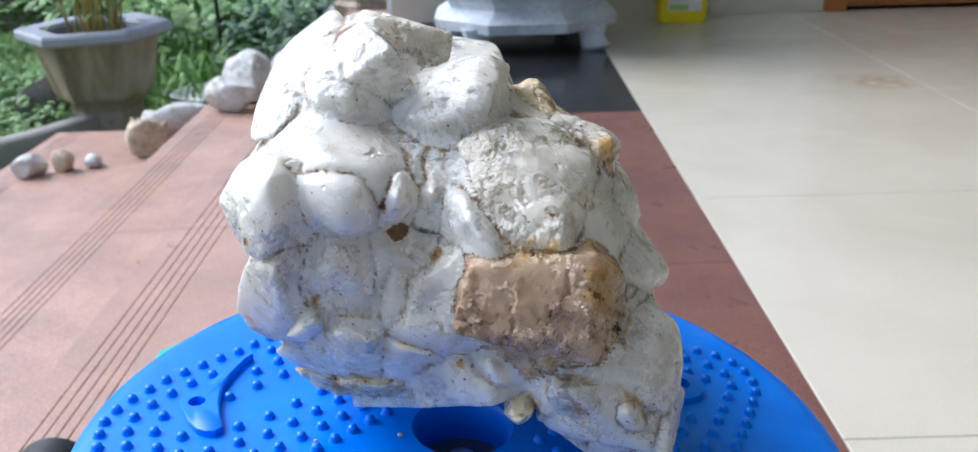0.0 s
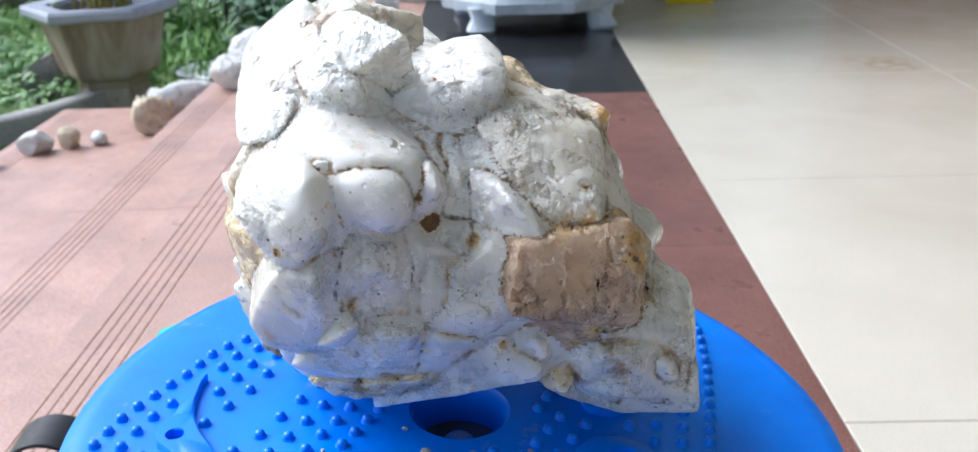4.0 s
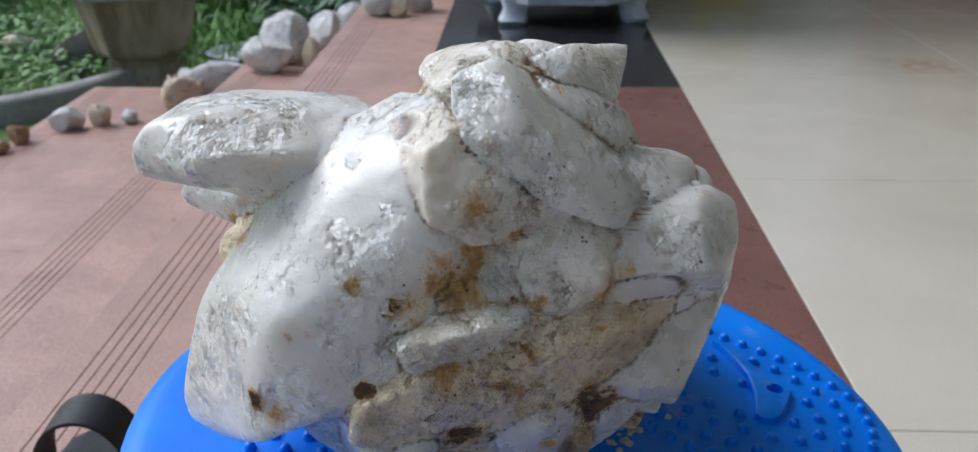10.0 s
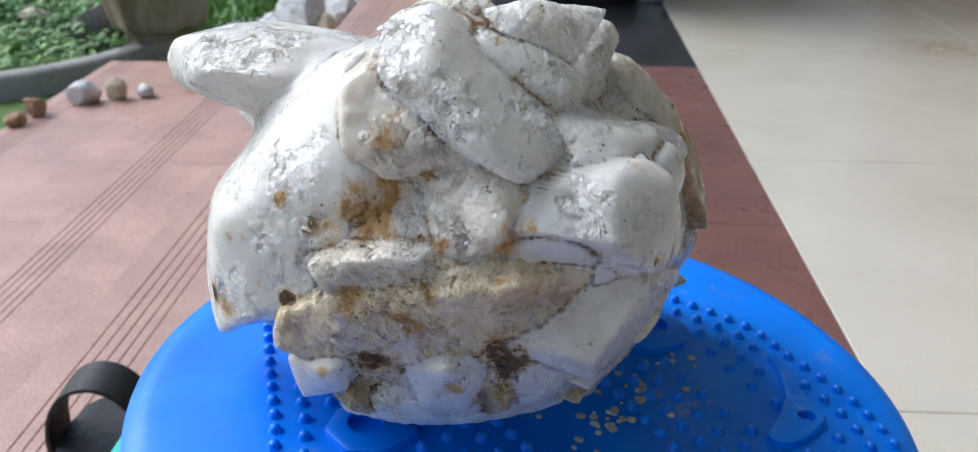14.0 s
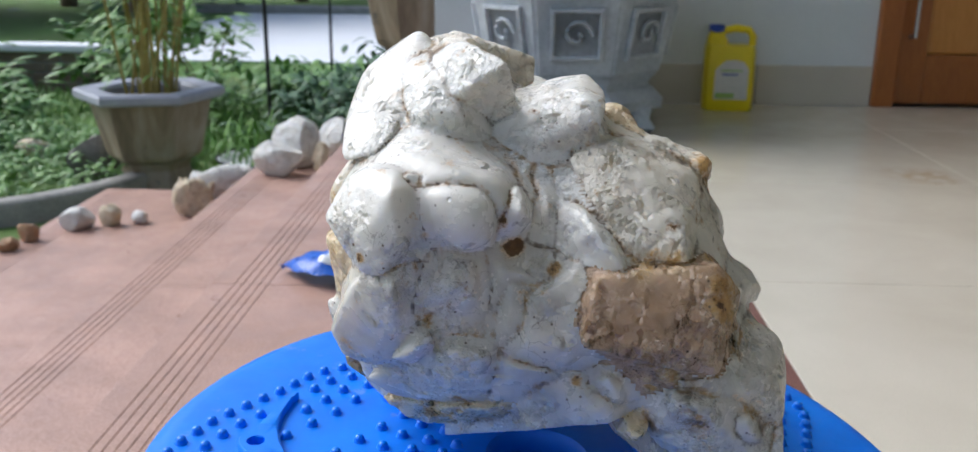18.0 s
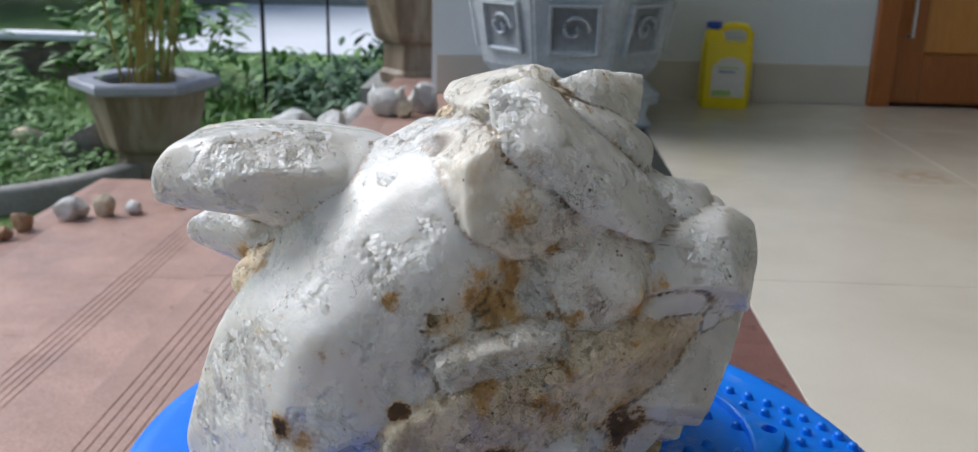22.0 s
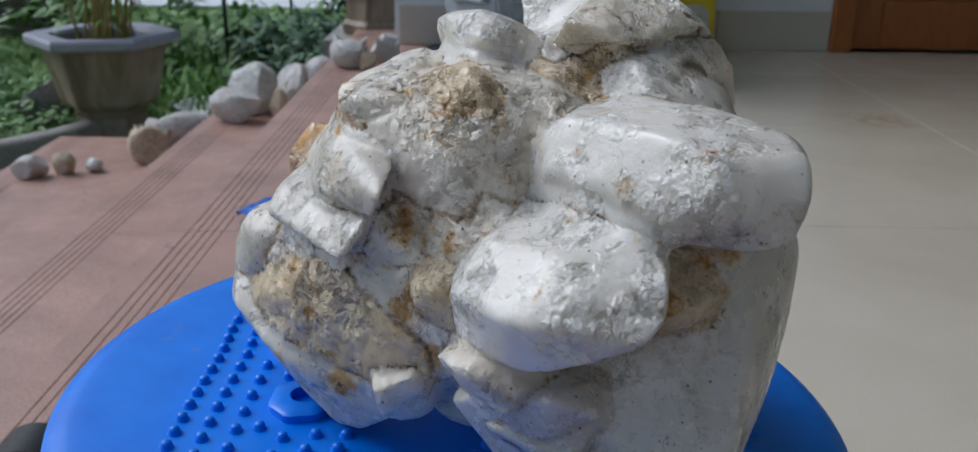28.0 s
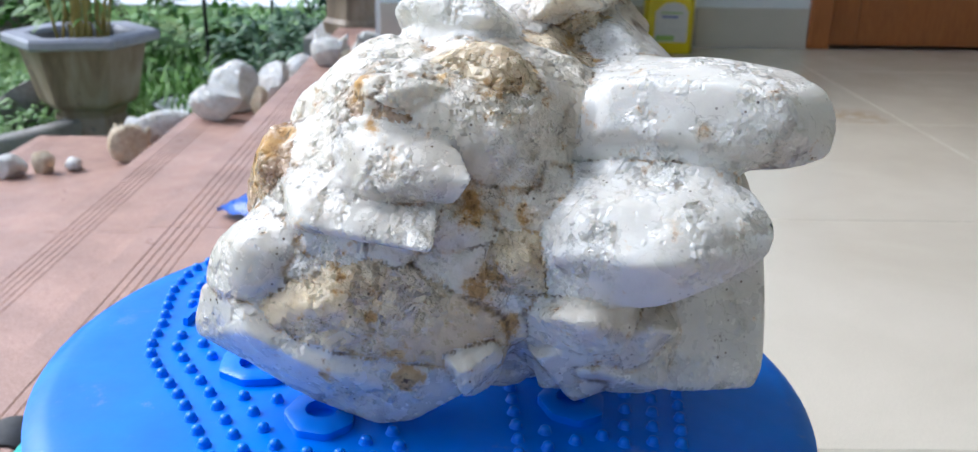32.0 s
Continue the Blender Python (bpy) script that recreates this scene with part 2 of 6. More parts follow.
def carved():
    k = Mat("pale_carved_stone", 0.6)
    a = k.ramp(k.noise(6.0, 7.0, 0.6, 0.6), (0.3, (0.40, 0.45, 0.51)), (0.55, (0.56, 0.60, 0.65)), (0.75, (0.68, 0.71, 0.74)))
    k.color(k.mix(k.ramp(k.noise(70.0, 4.0), (0.4, 0.0), (0.7, 0.35)), a, (0.2, 0.22, 0.25)))
    k.bump(k.noise(45.0, 7.0), 0.4, 0.004)
    return k.m


CARVED_STONE = carved()

# ---- mesh helpers ----


def part(name, bm, material, parent=None, label="", smooth=None):
    """Links a bmesh as one mesh object, under a thing or a part."""
    me = bpy.data.meshes.new(name)
    if smooth is not None:
        for f in bm.faces:
            f.smooth = True
    bm.to_mesh(me)
    bm.free()
    if smooth is not None and smooth < 180:
        me.set_sharp_from_angle(angle=radians(smooth))
    me.materials.append(material)
    ob = new(name, me)
    ob.parent = parent
    return tagged(ob, label)


def thing(name, label, category, group="", at=None):
    ob = new(name)
    ob.empty_display_size = 0.02
    if at is not None:
        ob.matrix_basis = at
    return tagged(ob, label, category, group)


def box(bm, lo, hi, bevel=0.0, seg=1):
    """An axis-aligned block, its edges rounded by bevel."""
    vs = [bm.verts.new((x, y, z)) for x in (lo[0], hi[0]) for y in (lo[1], hi[1]) for z in (lo[2], hi[2])]
    fs = [bm.faces.new([vs[i] for i in q]) for q in ((0, 1, 3, 2), (4, 6, 7, 5), (0, 4, 5, 1), (2, 3, 7, 6), (0, 2, 6, 4), (1, 5, 7, 3))]
    if bevel:
        edges = list({e for f in fs for e in f.edges})
        bmesh.ops.bevel(bm, geom=edges, offset=bevel, segments=seg, affect="EDGES", profile=0.5)
    return bm


def block(lo, hi, bevel=0.0, seg=1):
    return box(bmesh.new(), lo, hi, bevel, seg)


def rings(bm, loops, caps=(True, True)):
    """Skins a list of vertex loops of equal length."""
    made = [[bm.verts.new(p) for p in loop] for loop in loops]
    n = len(made[0])
    for a, b in zip(made, made[1:]):
        for i in range(n):
            bm.faces.new((a[i], a[(i + 1) % n], b[(i + 1) % n], b[i]))
    if caps[0]:
        bm.faces.new(made[0][::-1])
    if caps[1]:
        bm.faces.new(made[-1])
    return bm


def ngon(r, z, sides, turn=0.0, cx=0.0, cy=0.0):
    return [(cx + r * math.cos(radians(turn) + 2 * math.pi * i / sides), cy + r * math.sin(radians(turn) + 2 * math.pi * i / sides), z) for i in range(sides)]


def lathe(profile, sides, turn=0.0, caps=(True, True), bm=None):
    return rings(bm or bmesh.new(), [ngon(r, z, sides, turn) for r, z in profile], caps)


def tube(bm, points, radius, sides=8):
    """A round rod along points; radius a number or one for each point."""
    loops = []
    for i, p in enumerate(points):
        a, b = Vector(points[max(0, i - 1)]), Vector(points[min(len(points) - 1, i + 1)])
        d = (b - a).normalized()
        s = d.orthogonal().normalized() if abs(d.z) > 0.95 else d.cross(Vector((0, 0, 1))).normalized()
        u = s.cross(d)
        r = radius[i] if isinstance(radius, (list, tuple)) else radius
        loops.append([Vector(p) + r * (s * math.cos(2 * math.pi * k / sides) + u * math.sin(2 * math.pi * k / sides)) for k in range(sides)])
    return rings(bm, loops)


def setting(name, bm, material, label, category=""):
    return tagged(part(name, bm, material), label, category or name.rstrip("_0123456789"), kind="structure")


# ---- the large structure: porch, steps, house front, garden ----
EDGE_X = 0.404      # red granite band meets the cream tiles
BLACK_Y = 2.06      # black granite begins
WALL_Y = 3.50       # face of the house front
NOSE = (-0.585, -0.965, -1.63)   # step edges
RISE = 0.16

ground = setting("ground", block((-300, -300, -0.9), (300, 300, -3 * RISE - 0.003)), LAWN, "green lawn with worn earthy patches")

porch_base = setting("porch_base", block((NOSE[0] + 0.02, -6.0, -0.6), (8.0, 5.2, -0.022)), CONCRETE, "rough concrete slab under the porch paving")


def paving(name, label, material, x0, x1, y0, y1, z, cuts_x, cuts_y, gap=0.0006, thick=0.02):
    """Slabs laid side by side; each is a piece of its own."""
    root = tagged(new(name), label, "floor", kind="structure")
    xs, ys = [x0, *cuts_x, x1], [y0, *cuts_y, y1]
    for i in range(len(xs) - 1):
        for j in range(len(ys) - 1):
            bm = block((xs[i] + gap, ys[j] + gap, z - thick), (xs[i + 1] - gap, ys[j + 1] - gap, z), 0.0012)
            part("slab", bm, material, root)
    return root


# cream tiles, 0.8 m square, close joints
cream_floor = paving("floor_cream", "polished cream porcelain floor tiles with close joints", CREAM_TILE, EDGE_X, 5.2, -5.0, WALL_Y, 0.0,
                     [EDGE_X + 0.8 * i for i in range(1, 6)], [-4.2 + 0.8 * i for i in range(0, 10)])
joint_bed = setting("joint_bed", block((-0.26, -5.0, -0.021), (5.2, WALL_Y, -0.0035)), plain("pale_joint", (0.50, 0.46, 0.39), 0.6), "pale grout bed below the floor tiles", "grout")
red_floor = paving("floor_red", "polished dark red granite floor slabs", RED_GRANITE, -0.25, EDGE_X, -5.0, BLACK_Y, 0.0, [], [-3.4, -1.9, -0.4, 1.1])
black_floor = paving("floor_black", "polished black granite floor slab before the house front", BLACK_GRANITE, -0.25, EDGE_X, BLACK_Y, WALL_Y, 0.0, [], [])


def tread(name, x0, x1, z, y1):
    """A granite step tread with five anti-slip grooves along its nose."""
    root = tagged(new(name), "granite step tread, sky light put into its pink, with five anti-slip grooves along its nose", "step", kind="structure")
    cuts = [-3.2, -1.7, -0.2, 1.32]
    ys = [-5.0] + [c + (0.4 if x0 < -0.9 else 0.0) for c in cuts] + [y1]
    g = x0 + 0.045
    edges = [x0]
    for i in range(5):
        edges += [g + 0.0155 * i, g + 0.0155 * i + 0.0045]
    edges.append(x1)
    for a, b in zip(ys, ys[1:]):
        bm = bmesh.new()
        prof = [(x0, z - 0.03), (x0, z - 0.003), (x0 + 0.003, z)]
        for i in range(5):
            q = g + 0.0155 * i
            prof += [(q, z), (q + 0.0014, z - 0.0013), (q + 0.0031, z - 0.0013), (q + 0.0045, z)]
        prof += [(x1 - 0.0015, z), (x1 - 0.0015, z - 0.03)]
        va = [bm.verts.new((x, a + 0.001, h)) for x, h in prof]
        vb = [bm.verts.new((x, b - 0.001, h)) for x, h in prof]
        for i in range(len(prof) - 1):
            bm.faces.new((va[i], va[i + 1], vb[i + 1], vb[i]))
        bm.faces.new(va)
        bm.faces.new(vb[::-1])
        bm.faces.new((va[-1], va[0], vb[0], vb[-1]))
        bmesh.ops.recalc_face_normals(bm, faces=bm.faces)
        part("slab", bm, SKYLIT_GRANITE, root)
    return root


STEP_END = (3.9, 3.45, 3.2)
tread("step_1", NOSE[0], -0.25, 0.0, STEP_END[0])
tread("step_2", NOSE[1], NOSE[0] + 0.02, -RISE, STEP_END[1])
tread("step_3", NOSE[2], NOSE[1] + 0.02, -2 * RISE, STEP_END[2])
for i, (nx, y1) in enumerate(zip(NOSE, STEP_END)):
    setting("riser_%d" % (i + 1), block((nx + 0.022, -5.0, -RISE * (i + 1)), (nx + 0.042, y1 - 0.004, -RISE * i - 0.031)), RED_GRANITE, "dark red granite step riser", "riser")
    setting("step_core_%d" % (i + 1), block((nx + 0.043, -5.0, -0.7), (nx + (0.33, 0.39, 0.68)[i], y1 - 0.006, -RISE * i - 0.032)), CONCRETE, "rough concrete core of the steps", "step")

# house front with the door's opening
DOOR_X0, DOOR_X1, DOOR_Z = 1.345, 2.45, 2.25
wall_north = tagged(new("wall_north"), "grey painted house front", "wall", kind="structure")
part("wall_panel", block((-0.38, WALL_Y + 0.012, -0.1), (DOOR_X0, WALL_Y + 0.22, 3.2)), WALL_PAINT, wall_north)
part("wall_panel", block((DOOR_X1, WALL_Y + 0.012, -0.1), (5.4, WALL_Y + 0.22, 3.2)), WALL_PAINT, wall_north)
part("wall_panel", block((DOOR_X0, WALL_Y + 0.012, DOOR_Z), (DOOR_X1, WALL_Y + 0.22, 3.2)), WALL_PAINT, wall_north)
baseboard = tagged(new("baseboard"), "cream porcelain skirting tiles along the house front", "skirting", kind="structure")
for a, b in ((-0.36, 0.43), (0.433, 0.89), (0.893, DOOR_X0 - 0.002)):
    part("skirting_tile", block((a, WALL_Y - 0.002, 0.001), (b, WALL_Y + 0.011, 0.155), 0.002), CREAM_TILE, baseboard)
part("skirting_tile", block((DOOR_X1 + 0.002, WALL_Y - 0.002, 0.001), (5.2, WALL_Y + 0.011, 0.155), 0.002), CREAM_TILE, baseboard)

door = tagged(new("door_1"), "closed orange-brown wooden panel door in a wooden frame", "door", kind="structure")
fr = part("door_frame", block((DOOR_X0, WALL_Y - 0.02, 0.0), (DOOR_X0 + 0.085, WALL_Y + 0.16, DOOR_Z), 0.006, 2), DOOR_WOOD, door)
part("door_frame", block((DOOR_X1 - 0.085, WALL_Y - 0.02, 0.0), (DOOR_X1, WALL_Y + 0.16, DOOR_Z), 0.006, 2), DOOR_WOOD, door)
part("door_frame", block((DOOR_X0 + 0.085, WALL_Y - 0.02, DOOR_Z - 0.085), (DOOR_X1 - 0.085, WALL_Y + 0.16, DOOR_Z), 0.006, 2), DOOR_WOOD, door)
lx0, lx1 = DOOR_X0 + 0.088, DOOR_X1 - 0.088
for a, b in ((lx0, lx0 + 0.12), (lx1 - 0.12, lx1)):
    part("stile", block((a, WALL_Y + 0.03, 0.008), (b, WALL_Y + 0.075, DOOR_Z - 0.088), 0.004, 2), DOOR_WOOD, door)
for a, b in ((0.008, 0.20), (0.95, 1.10), (2.03, DOOR_Z - 0.088)):
    part("rail", block((lx0 + 0.121, WALL_Y + 0.03, a), (lx1 - 0.121, WALL_Y + 0.075, b), 0.004, 2), DOOR_WOOD, door)
for a, b in ((0.20, 0.95), (1.10, 2.03)):
    part("panel", block((lx0 + 0.121, WALL_Y + 0.045, a), (lx1 - 0.121, WALL_Y + 0.066, b), 0.012, 2), PANEL_WOOD, door)
hb = tube(bmesh.new(), [(lx0 + 0.05, WALL_Y + 0.03, 0.27), (lx0 + 0.05, WALL_Y - 0.015, 0.27), (lx0 + 0.05, WALL_Y - 0.015, 1.25), (lx0 + 0.05, WALL_Y + 0.03, 1.25)], 0.007)
part("pull_handle", hb, STEEL, door, "long steel pull handle", smooth=50)
setting("room_beyond", block((DOOR_X0 - 0.3, WALL_Y + 0.24, -0.1), (DOOR_X1 + 0.3, WALL_Y + 0.3, 2.6)), WALL_PAINT, "plain wall behind the closed door", "wall")

# roof over the porch; unseen walls east and south, added to limit daylight
ceiling = setting("ceiling", block((-0.75, -6.0, 3.2), (5.6, WALL_Y + 0.3, 3.35)), CEILING_PAINT, "white porch ceiling")
wall_east = setting("wall_east", block((5.2, -6.0, -0.1), (5.4, WALL_Y + 0.22, 3.2)), WALL_PAINT, "grey painted wall, unseen, added to close off the porch", "wall")
wall_south = setting("wall_south", block((0.9, -5.3, -0.1), (5.2, -5.1, 3.2)), WALL_PAINT, "grey painted wall, unseen, added to close off the porch", "wall")

# ---- the turntable on its stool ----
TABLE = pose(0.0017, 0.0015, 0.4170, 1.364, 3.287, 0)
DISC_R = 0.1465

stool = thing("stool", "low teal plastic stool under the blue turntable", "stool", at=pose(-0.026, 0.016, 0, 0, 0, 0))
bm = bmesh.new()
rings(bm, [[(x * w, y * w, z) for x, y in ((-1, -0.92), (-0.92, -1), (0.92, -1), (1, -0.92), (1, 0.92), (0.92, 1), (-0.92, 1), (-1, 0.92))] for w, z in ((0.138, 0.345), (0.143, 0.375), (0.140, 0.384), (0.130, 0.386))])
part("seat", bm, TEAL_PLASTIC, stool, smooth=40)
for sx in (-1, 1):
    for sy in (-1, 1):
        bm = bmesh.new()
        rings(bm, [[(sx * (c + dx * h), sy * (c + dy * h), z) for dx, dy in ((-1, -1), (1, -1), (1, 1), (-1, 1))] for c, h, z in ((0.140, 0.014, 0.0), (0.126, 0.017, 0.2), (0.112, 0.02, 0.352))])
        bmesh.ops.recalc_face_normals(bm, faces=bm.faces)
        part("leg", bm, TEAL_PLASTIC, stool)

foot = thing("swivel_plate", "dark round swivel plate under the turntable", "plate", at=TABLE)
part("plate", lathe([(0.06, -0.0285), (0.075, -0.027), (0.075, -0.020), (0.03, -0.018), (0.03, -0.012)], 40), BLACK_RUBBER, foot, smooth=40)

turntable = thing("turntable", "round blue plastic twist disc with raised massage knobs, dusty", "turntable", at=TABLE)


def disc_z(r):
    """Height of the disc's upper face: nearly flat, dropping at the rim."""
    return 0.0085 - 0.003 * (r / DISC_R) ** 2 - 0.004 * max(0.0, (r / DISC_R - 0.95) / 0.05) ** 2


bm = bmesh.new()
prof = [(0.018, -0.012), (0.018, 0.006), (0.0195, 0.0083)]
prof += [(0.026 + (DISC_R - 0.026) * i / 26, disc_z(0.026 + (DISC_R - 0.026) * i / 26)) for i in range(27)]
prof += [(DISC_R, -0.014), (DISC_R - 0.003, -0.0145), (DISC_R - 0.005, -0.006), (0.03, -0.004), (0.022, -0.012)]
rings(bm, [ngon(r, z, 96) for r, z in prof], (False, False))
part("disc", bm, BLUE_PLASTIC, turntable, smooth=38)
part("hub_floor", lathe([(0.0182, -0.0125), (0.0182, -0.0105), (0.006, -0.010)], 32), plain("dark_hub", (0.10, 0.10, 0.11), 0.5), turntable, "dark recessed hub", smooth=40)
part("screw", lathe([(0.0058, -0.0100), (0.0058, -0.0065), (0.0045, -0.0052), (0.0015, -0.0049)], 20), STEEL, turntable, "round steel screw head", smooth=40)


def knob_mesh():
    bm = lathe([(0.0027, -0.0006), (0.0024, 0.0003), (0.00195, 0.0009), (0.0020, 0.0012), (0.0018, 0.0020), (0.0011, 0.0026), (0.0004, 0.0028)], 12)
    for f in bm.faces:
        f.smooth = True
    me = bpy.data.meshes.new("knob")
    bm.to_mesh(me)
    bm.free()
    me.materials.append(BLUE_PLASTIC)
    return me


KNOB = knob_mesh()


def knob(x, y):
    ob = new("knob", KNOB)
    ob.parent = turntable
    ob.location = (x, y, disc_z(math.hypot(x, y)))


# Two foot outlines moulded in the disc, mirrored about one line: a runs from heel to toe, b outwards from the middle
FOOT = ((115, 60), (112, 75), (105, 89), (98, 95), (89, 99), (71, 104), (50, 105), (39, 105), (18, 108), (0, 102), (-20, 93), (-50, 83), (-80, 72), (-102, 62), (-112, 57), (-118, 51),
        (-123, 42), (-124, 33), (-120, 24), (-117, 16), (-110, 12), (-92, 12), (-60, 20), (-20, 26), (20, 25), (60, 22), (95, 30), (110, 44))


def on_disc(a, b, foot):
    """Metres on the disc for a point of a foot, given in millimetres."""
    ua, wa = radians(-130), radians(-40 if foot == 0 else 140)
    return 0.001 * (a * math.cos(ua) + b * math.cos(wa)), 0.001 * (a * math.sin(ua) + b * math.sin(wa))


def inset(line, by):
    """The outline drawn in by a number of millimetres."""
    n, res = len(line), []
    for i in range(n):
        (x0, y0), (x1, y1) = line[i - 1], line[(i + 1) % n]
        d = math.hypot(x1 - x0, y1 - y0)
        res.append((line[i][0] - (y1 - y0) / d * by, line[i][1] + (x1 - x0) / d * by))
    return res


def spaced(line, pitch):
    pts, rest = [], 0.0
    for (x0, y0), (x1, y1) in zip(line, line[1:] + line[:1]):
        d = math.hypot(x1 - x0, y1 - y0)
        s = rest
        while s < d:
            pts.append((x0 + (x1 - x0) * s / d, y0 + (y1 - y0) * s / d))
            s += pitch
        rest = s - d
    return pts


def around(cx, cy, outline, n=40):
    """n points of a closed outline, by their direction from a centre inside it."""
    res = []
    for i in range(n):
        t = 2 * math.pi * i / n
        ux, uy = math.cos(t), math.sin(t)
        best = 0.0
        for (x0, y0), (x1, y1) in zip(outline, outline[1:] + outline[:1]):
            ex, ey = x1 - x0, y1 - y0
            det = ex * uy - ey * ux
            if abs(det) > 1e-9:
                q = ((y0 - cy) * ex - (x0 - cx) * ey) / det
                s = ((y0 - cy) * ux - (x0 - cx) * uy) / det
                if q > 0 and -1e-6 <= s <= 1.000001:
                    best = max(best, q)
        res.append((cx + ux * best, cy + uy * best))
    return res


def pad(name, outline, hole, r, foot, label):
    """A raised pad with rounded edges and a hole through it."""
    ring = around(hole[0], hole[1], outline)
    shrunk = [(hole[0] + (x - hole[0]) * 0.90, hole[1] + (y - hole[1]) * 0.90) for x, y in ring]
    n = len(ring)
    circle = [(hole[0] + r * math.cos(2 * math.pi * i / n), hole[1] + r * math.sin(2 * math.pi * i / n)) for i in range(n)]
    loops = []
    for pts, h in ((ring, -0.001), (ring, 0.0028), (shrunk, 0.0036), (circle, 0.0036), (circle, -0.0005)):
        loop = []
        for a, b in pts:
            x, y = on_disc(a, b, foot)
            loop.append((x, y, disc_z(math.hypot(x, y)) + h))
        loops.append(loop)
    bm = rings(bmesh.new(), loops, (False, True))
    bmesh.ops.recalc_face_normals(bm, faces=bm.faces)
    part(name, bm, BLUE_PLASTIC, turntable, label, smooth=40)


def rib_tail(foot):
    """The curved tail of the rib, narrowing to its end."""
    loops = []
    for pair in TAIL:
        (ax, ay), (bx, by) = (on_disc(a, b, foot) for a, b in pair)
        za, zb = disc_z(math.hypot(ax, ay)), disc_z(math.hypot(bx, by))
        loops.append([(ax, ay, za - 0.001), (ax, ay, za + 0.0024), (ax * 0.85 + bx * 0.15, ay * 0.85 + by * 0.15, za + 0.0033), (bx * 0.85 + ax * 0.15, by * 0.85 + ay * 0.15, zb + 0.0033), (bx, by, zb + 0.0024), (bx, by, zb - 0.001)])
    bm = rings(bmesh.new(), loops)
    bmesh.ops.recalc_face_normals(bm, faces=bm.faces)
    part("rib_tail", bm, BLUE_PLASTIC, turntable, smooth=40)


RIB = [(59, 80), (66, 69), (72, 55), (76, 54), (80, 58), (80, 69), (78, 79), (75, 83), (70, 84), (62, 86)]
TAIL = (((72, 82), (66, 71)), ((64, 86), (59, 80)), ((55, 90), (51, 87)), ((45, 95), (42, 93)), ((38, 97), (37, 95)))
HEEL = [(-86 + 11 * math.cos(q * 0.52), 36 + 11 * math.sin(q * 0.52)) for q in range(12)]
NUT = [(12, 54), (14, 70), (8, 79), (-6, 81), (-14, 72), (-14, 60), (-8, 52), (4, 50)]
OVAL = [(-24, 42), (-26, 52), (-36, 58), (-48, 54), (-52, 44), (-46, 35), (-34, 33)]
for foot_no in (0, 1):
    pad("curved_rib", RIB, (72, 76), 3.4, foot_no, "raised rib with a screw hole")
    rib_tail(foot_no)
    pad("raised_pad", HEEL, (-86, 36), 5.0, foot_no, "raised pad with a round recess")
    pad("raised_pad", NUT, (-2, 67), 6.5, foot_no, "raised pad with a round recess")
    pad("raised_pad", OVAL, (-37, 45), 5.5, foot_no, "raised pad with a round recess")
    taken = []
    for by, pitch in ((0, 8.4), (10, 9.6), (20, 11.0), (30, 12.5)):
        for a, b in spaced(inset(FOOT, by), pitch):
            if any(math.hypot(a - c, b - d) < q for c, d, q in ((-1, 66, 20), (-37, 45, 17), (-86, 36, 14.5), (72, 72, 13), (77, 60, 8), (60, 86, 8), (50, 91, 6), (41, 95, 5))):
                continue
            x, y = on_disc(a, b, foot_no)
            if math.hypot(x, y) < 0.030 or any(math.hypot(a - c, b - d) < 7.4 for c, d in taken):
                continue
            taken.append((a, b))
            knob(x, y)

# crumbs of pale dried mud on the disc
crumbs = thing("dried_mud", "pale dried mud crumbs stuck to the blue disc", "mud", at=TABLE)
rg = random.Random(12)
bm = bmesh.new()
for cx, cy, n, spread in ((-0.016, -0.034, 16, 0.005), (0.012, -0.040, 22, 0.010), (0.03, -0.045, 14, 0.008), (-0.03, -0.03, 8, 0.012)):
    for _ in range(n):
        x, y, s = cx + rg.gauss(0, spread), cy + rg.gauss(0, spread), rg.uniform(0.0006, 0.0020)
        z = disc_z(math.hypot(x, y))
        if math.hypot(x, y) > 0.024:
            rings(bm, [[(x + s * k * rg.uniform(0.7, 1.2) * math.cos(i * 1.05), y + s * k * rg.uniform(0.7, 1.2) * math.sin(i * 1.05), z + h) for i in range(6)] for k, h in ((1.1, -0.0003), (0.9, 0.0004), (0.4, 0.0008))])
tagged(part("crumb", bm, DUST, crumbs), kind="stuff")

# ---- the quartz cluster ----
quartz = thing("quartz_cluster", "milky white quartz crystal cluster with brown iron stains, on the turntable", "mineral", at=TABLE)


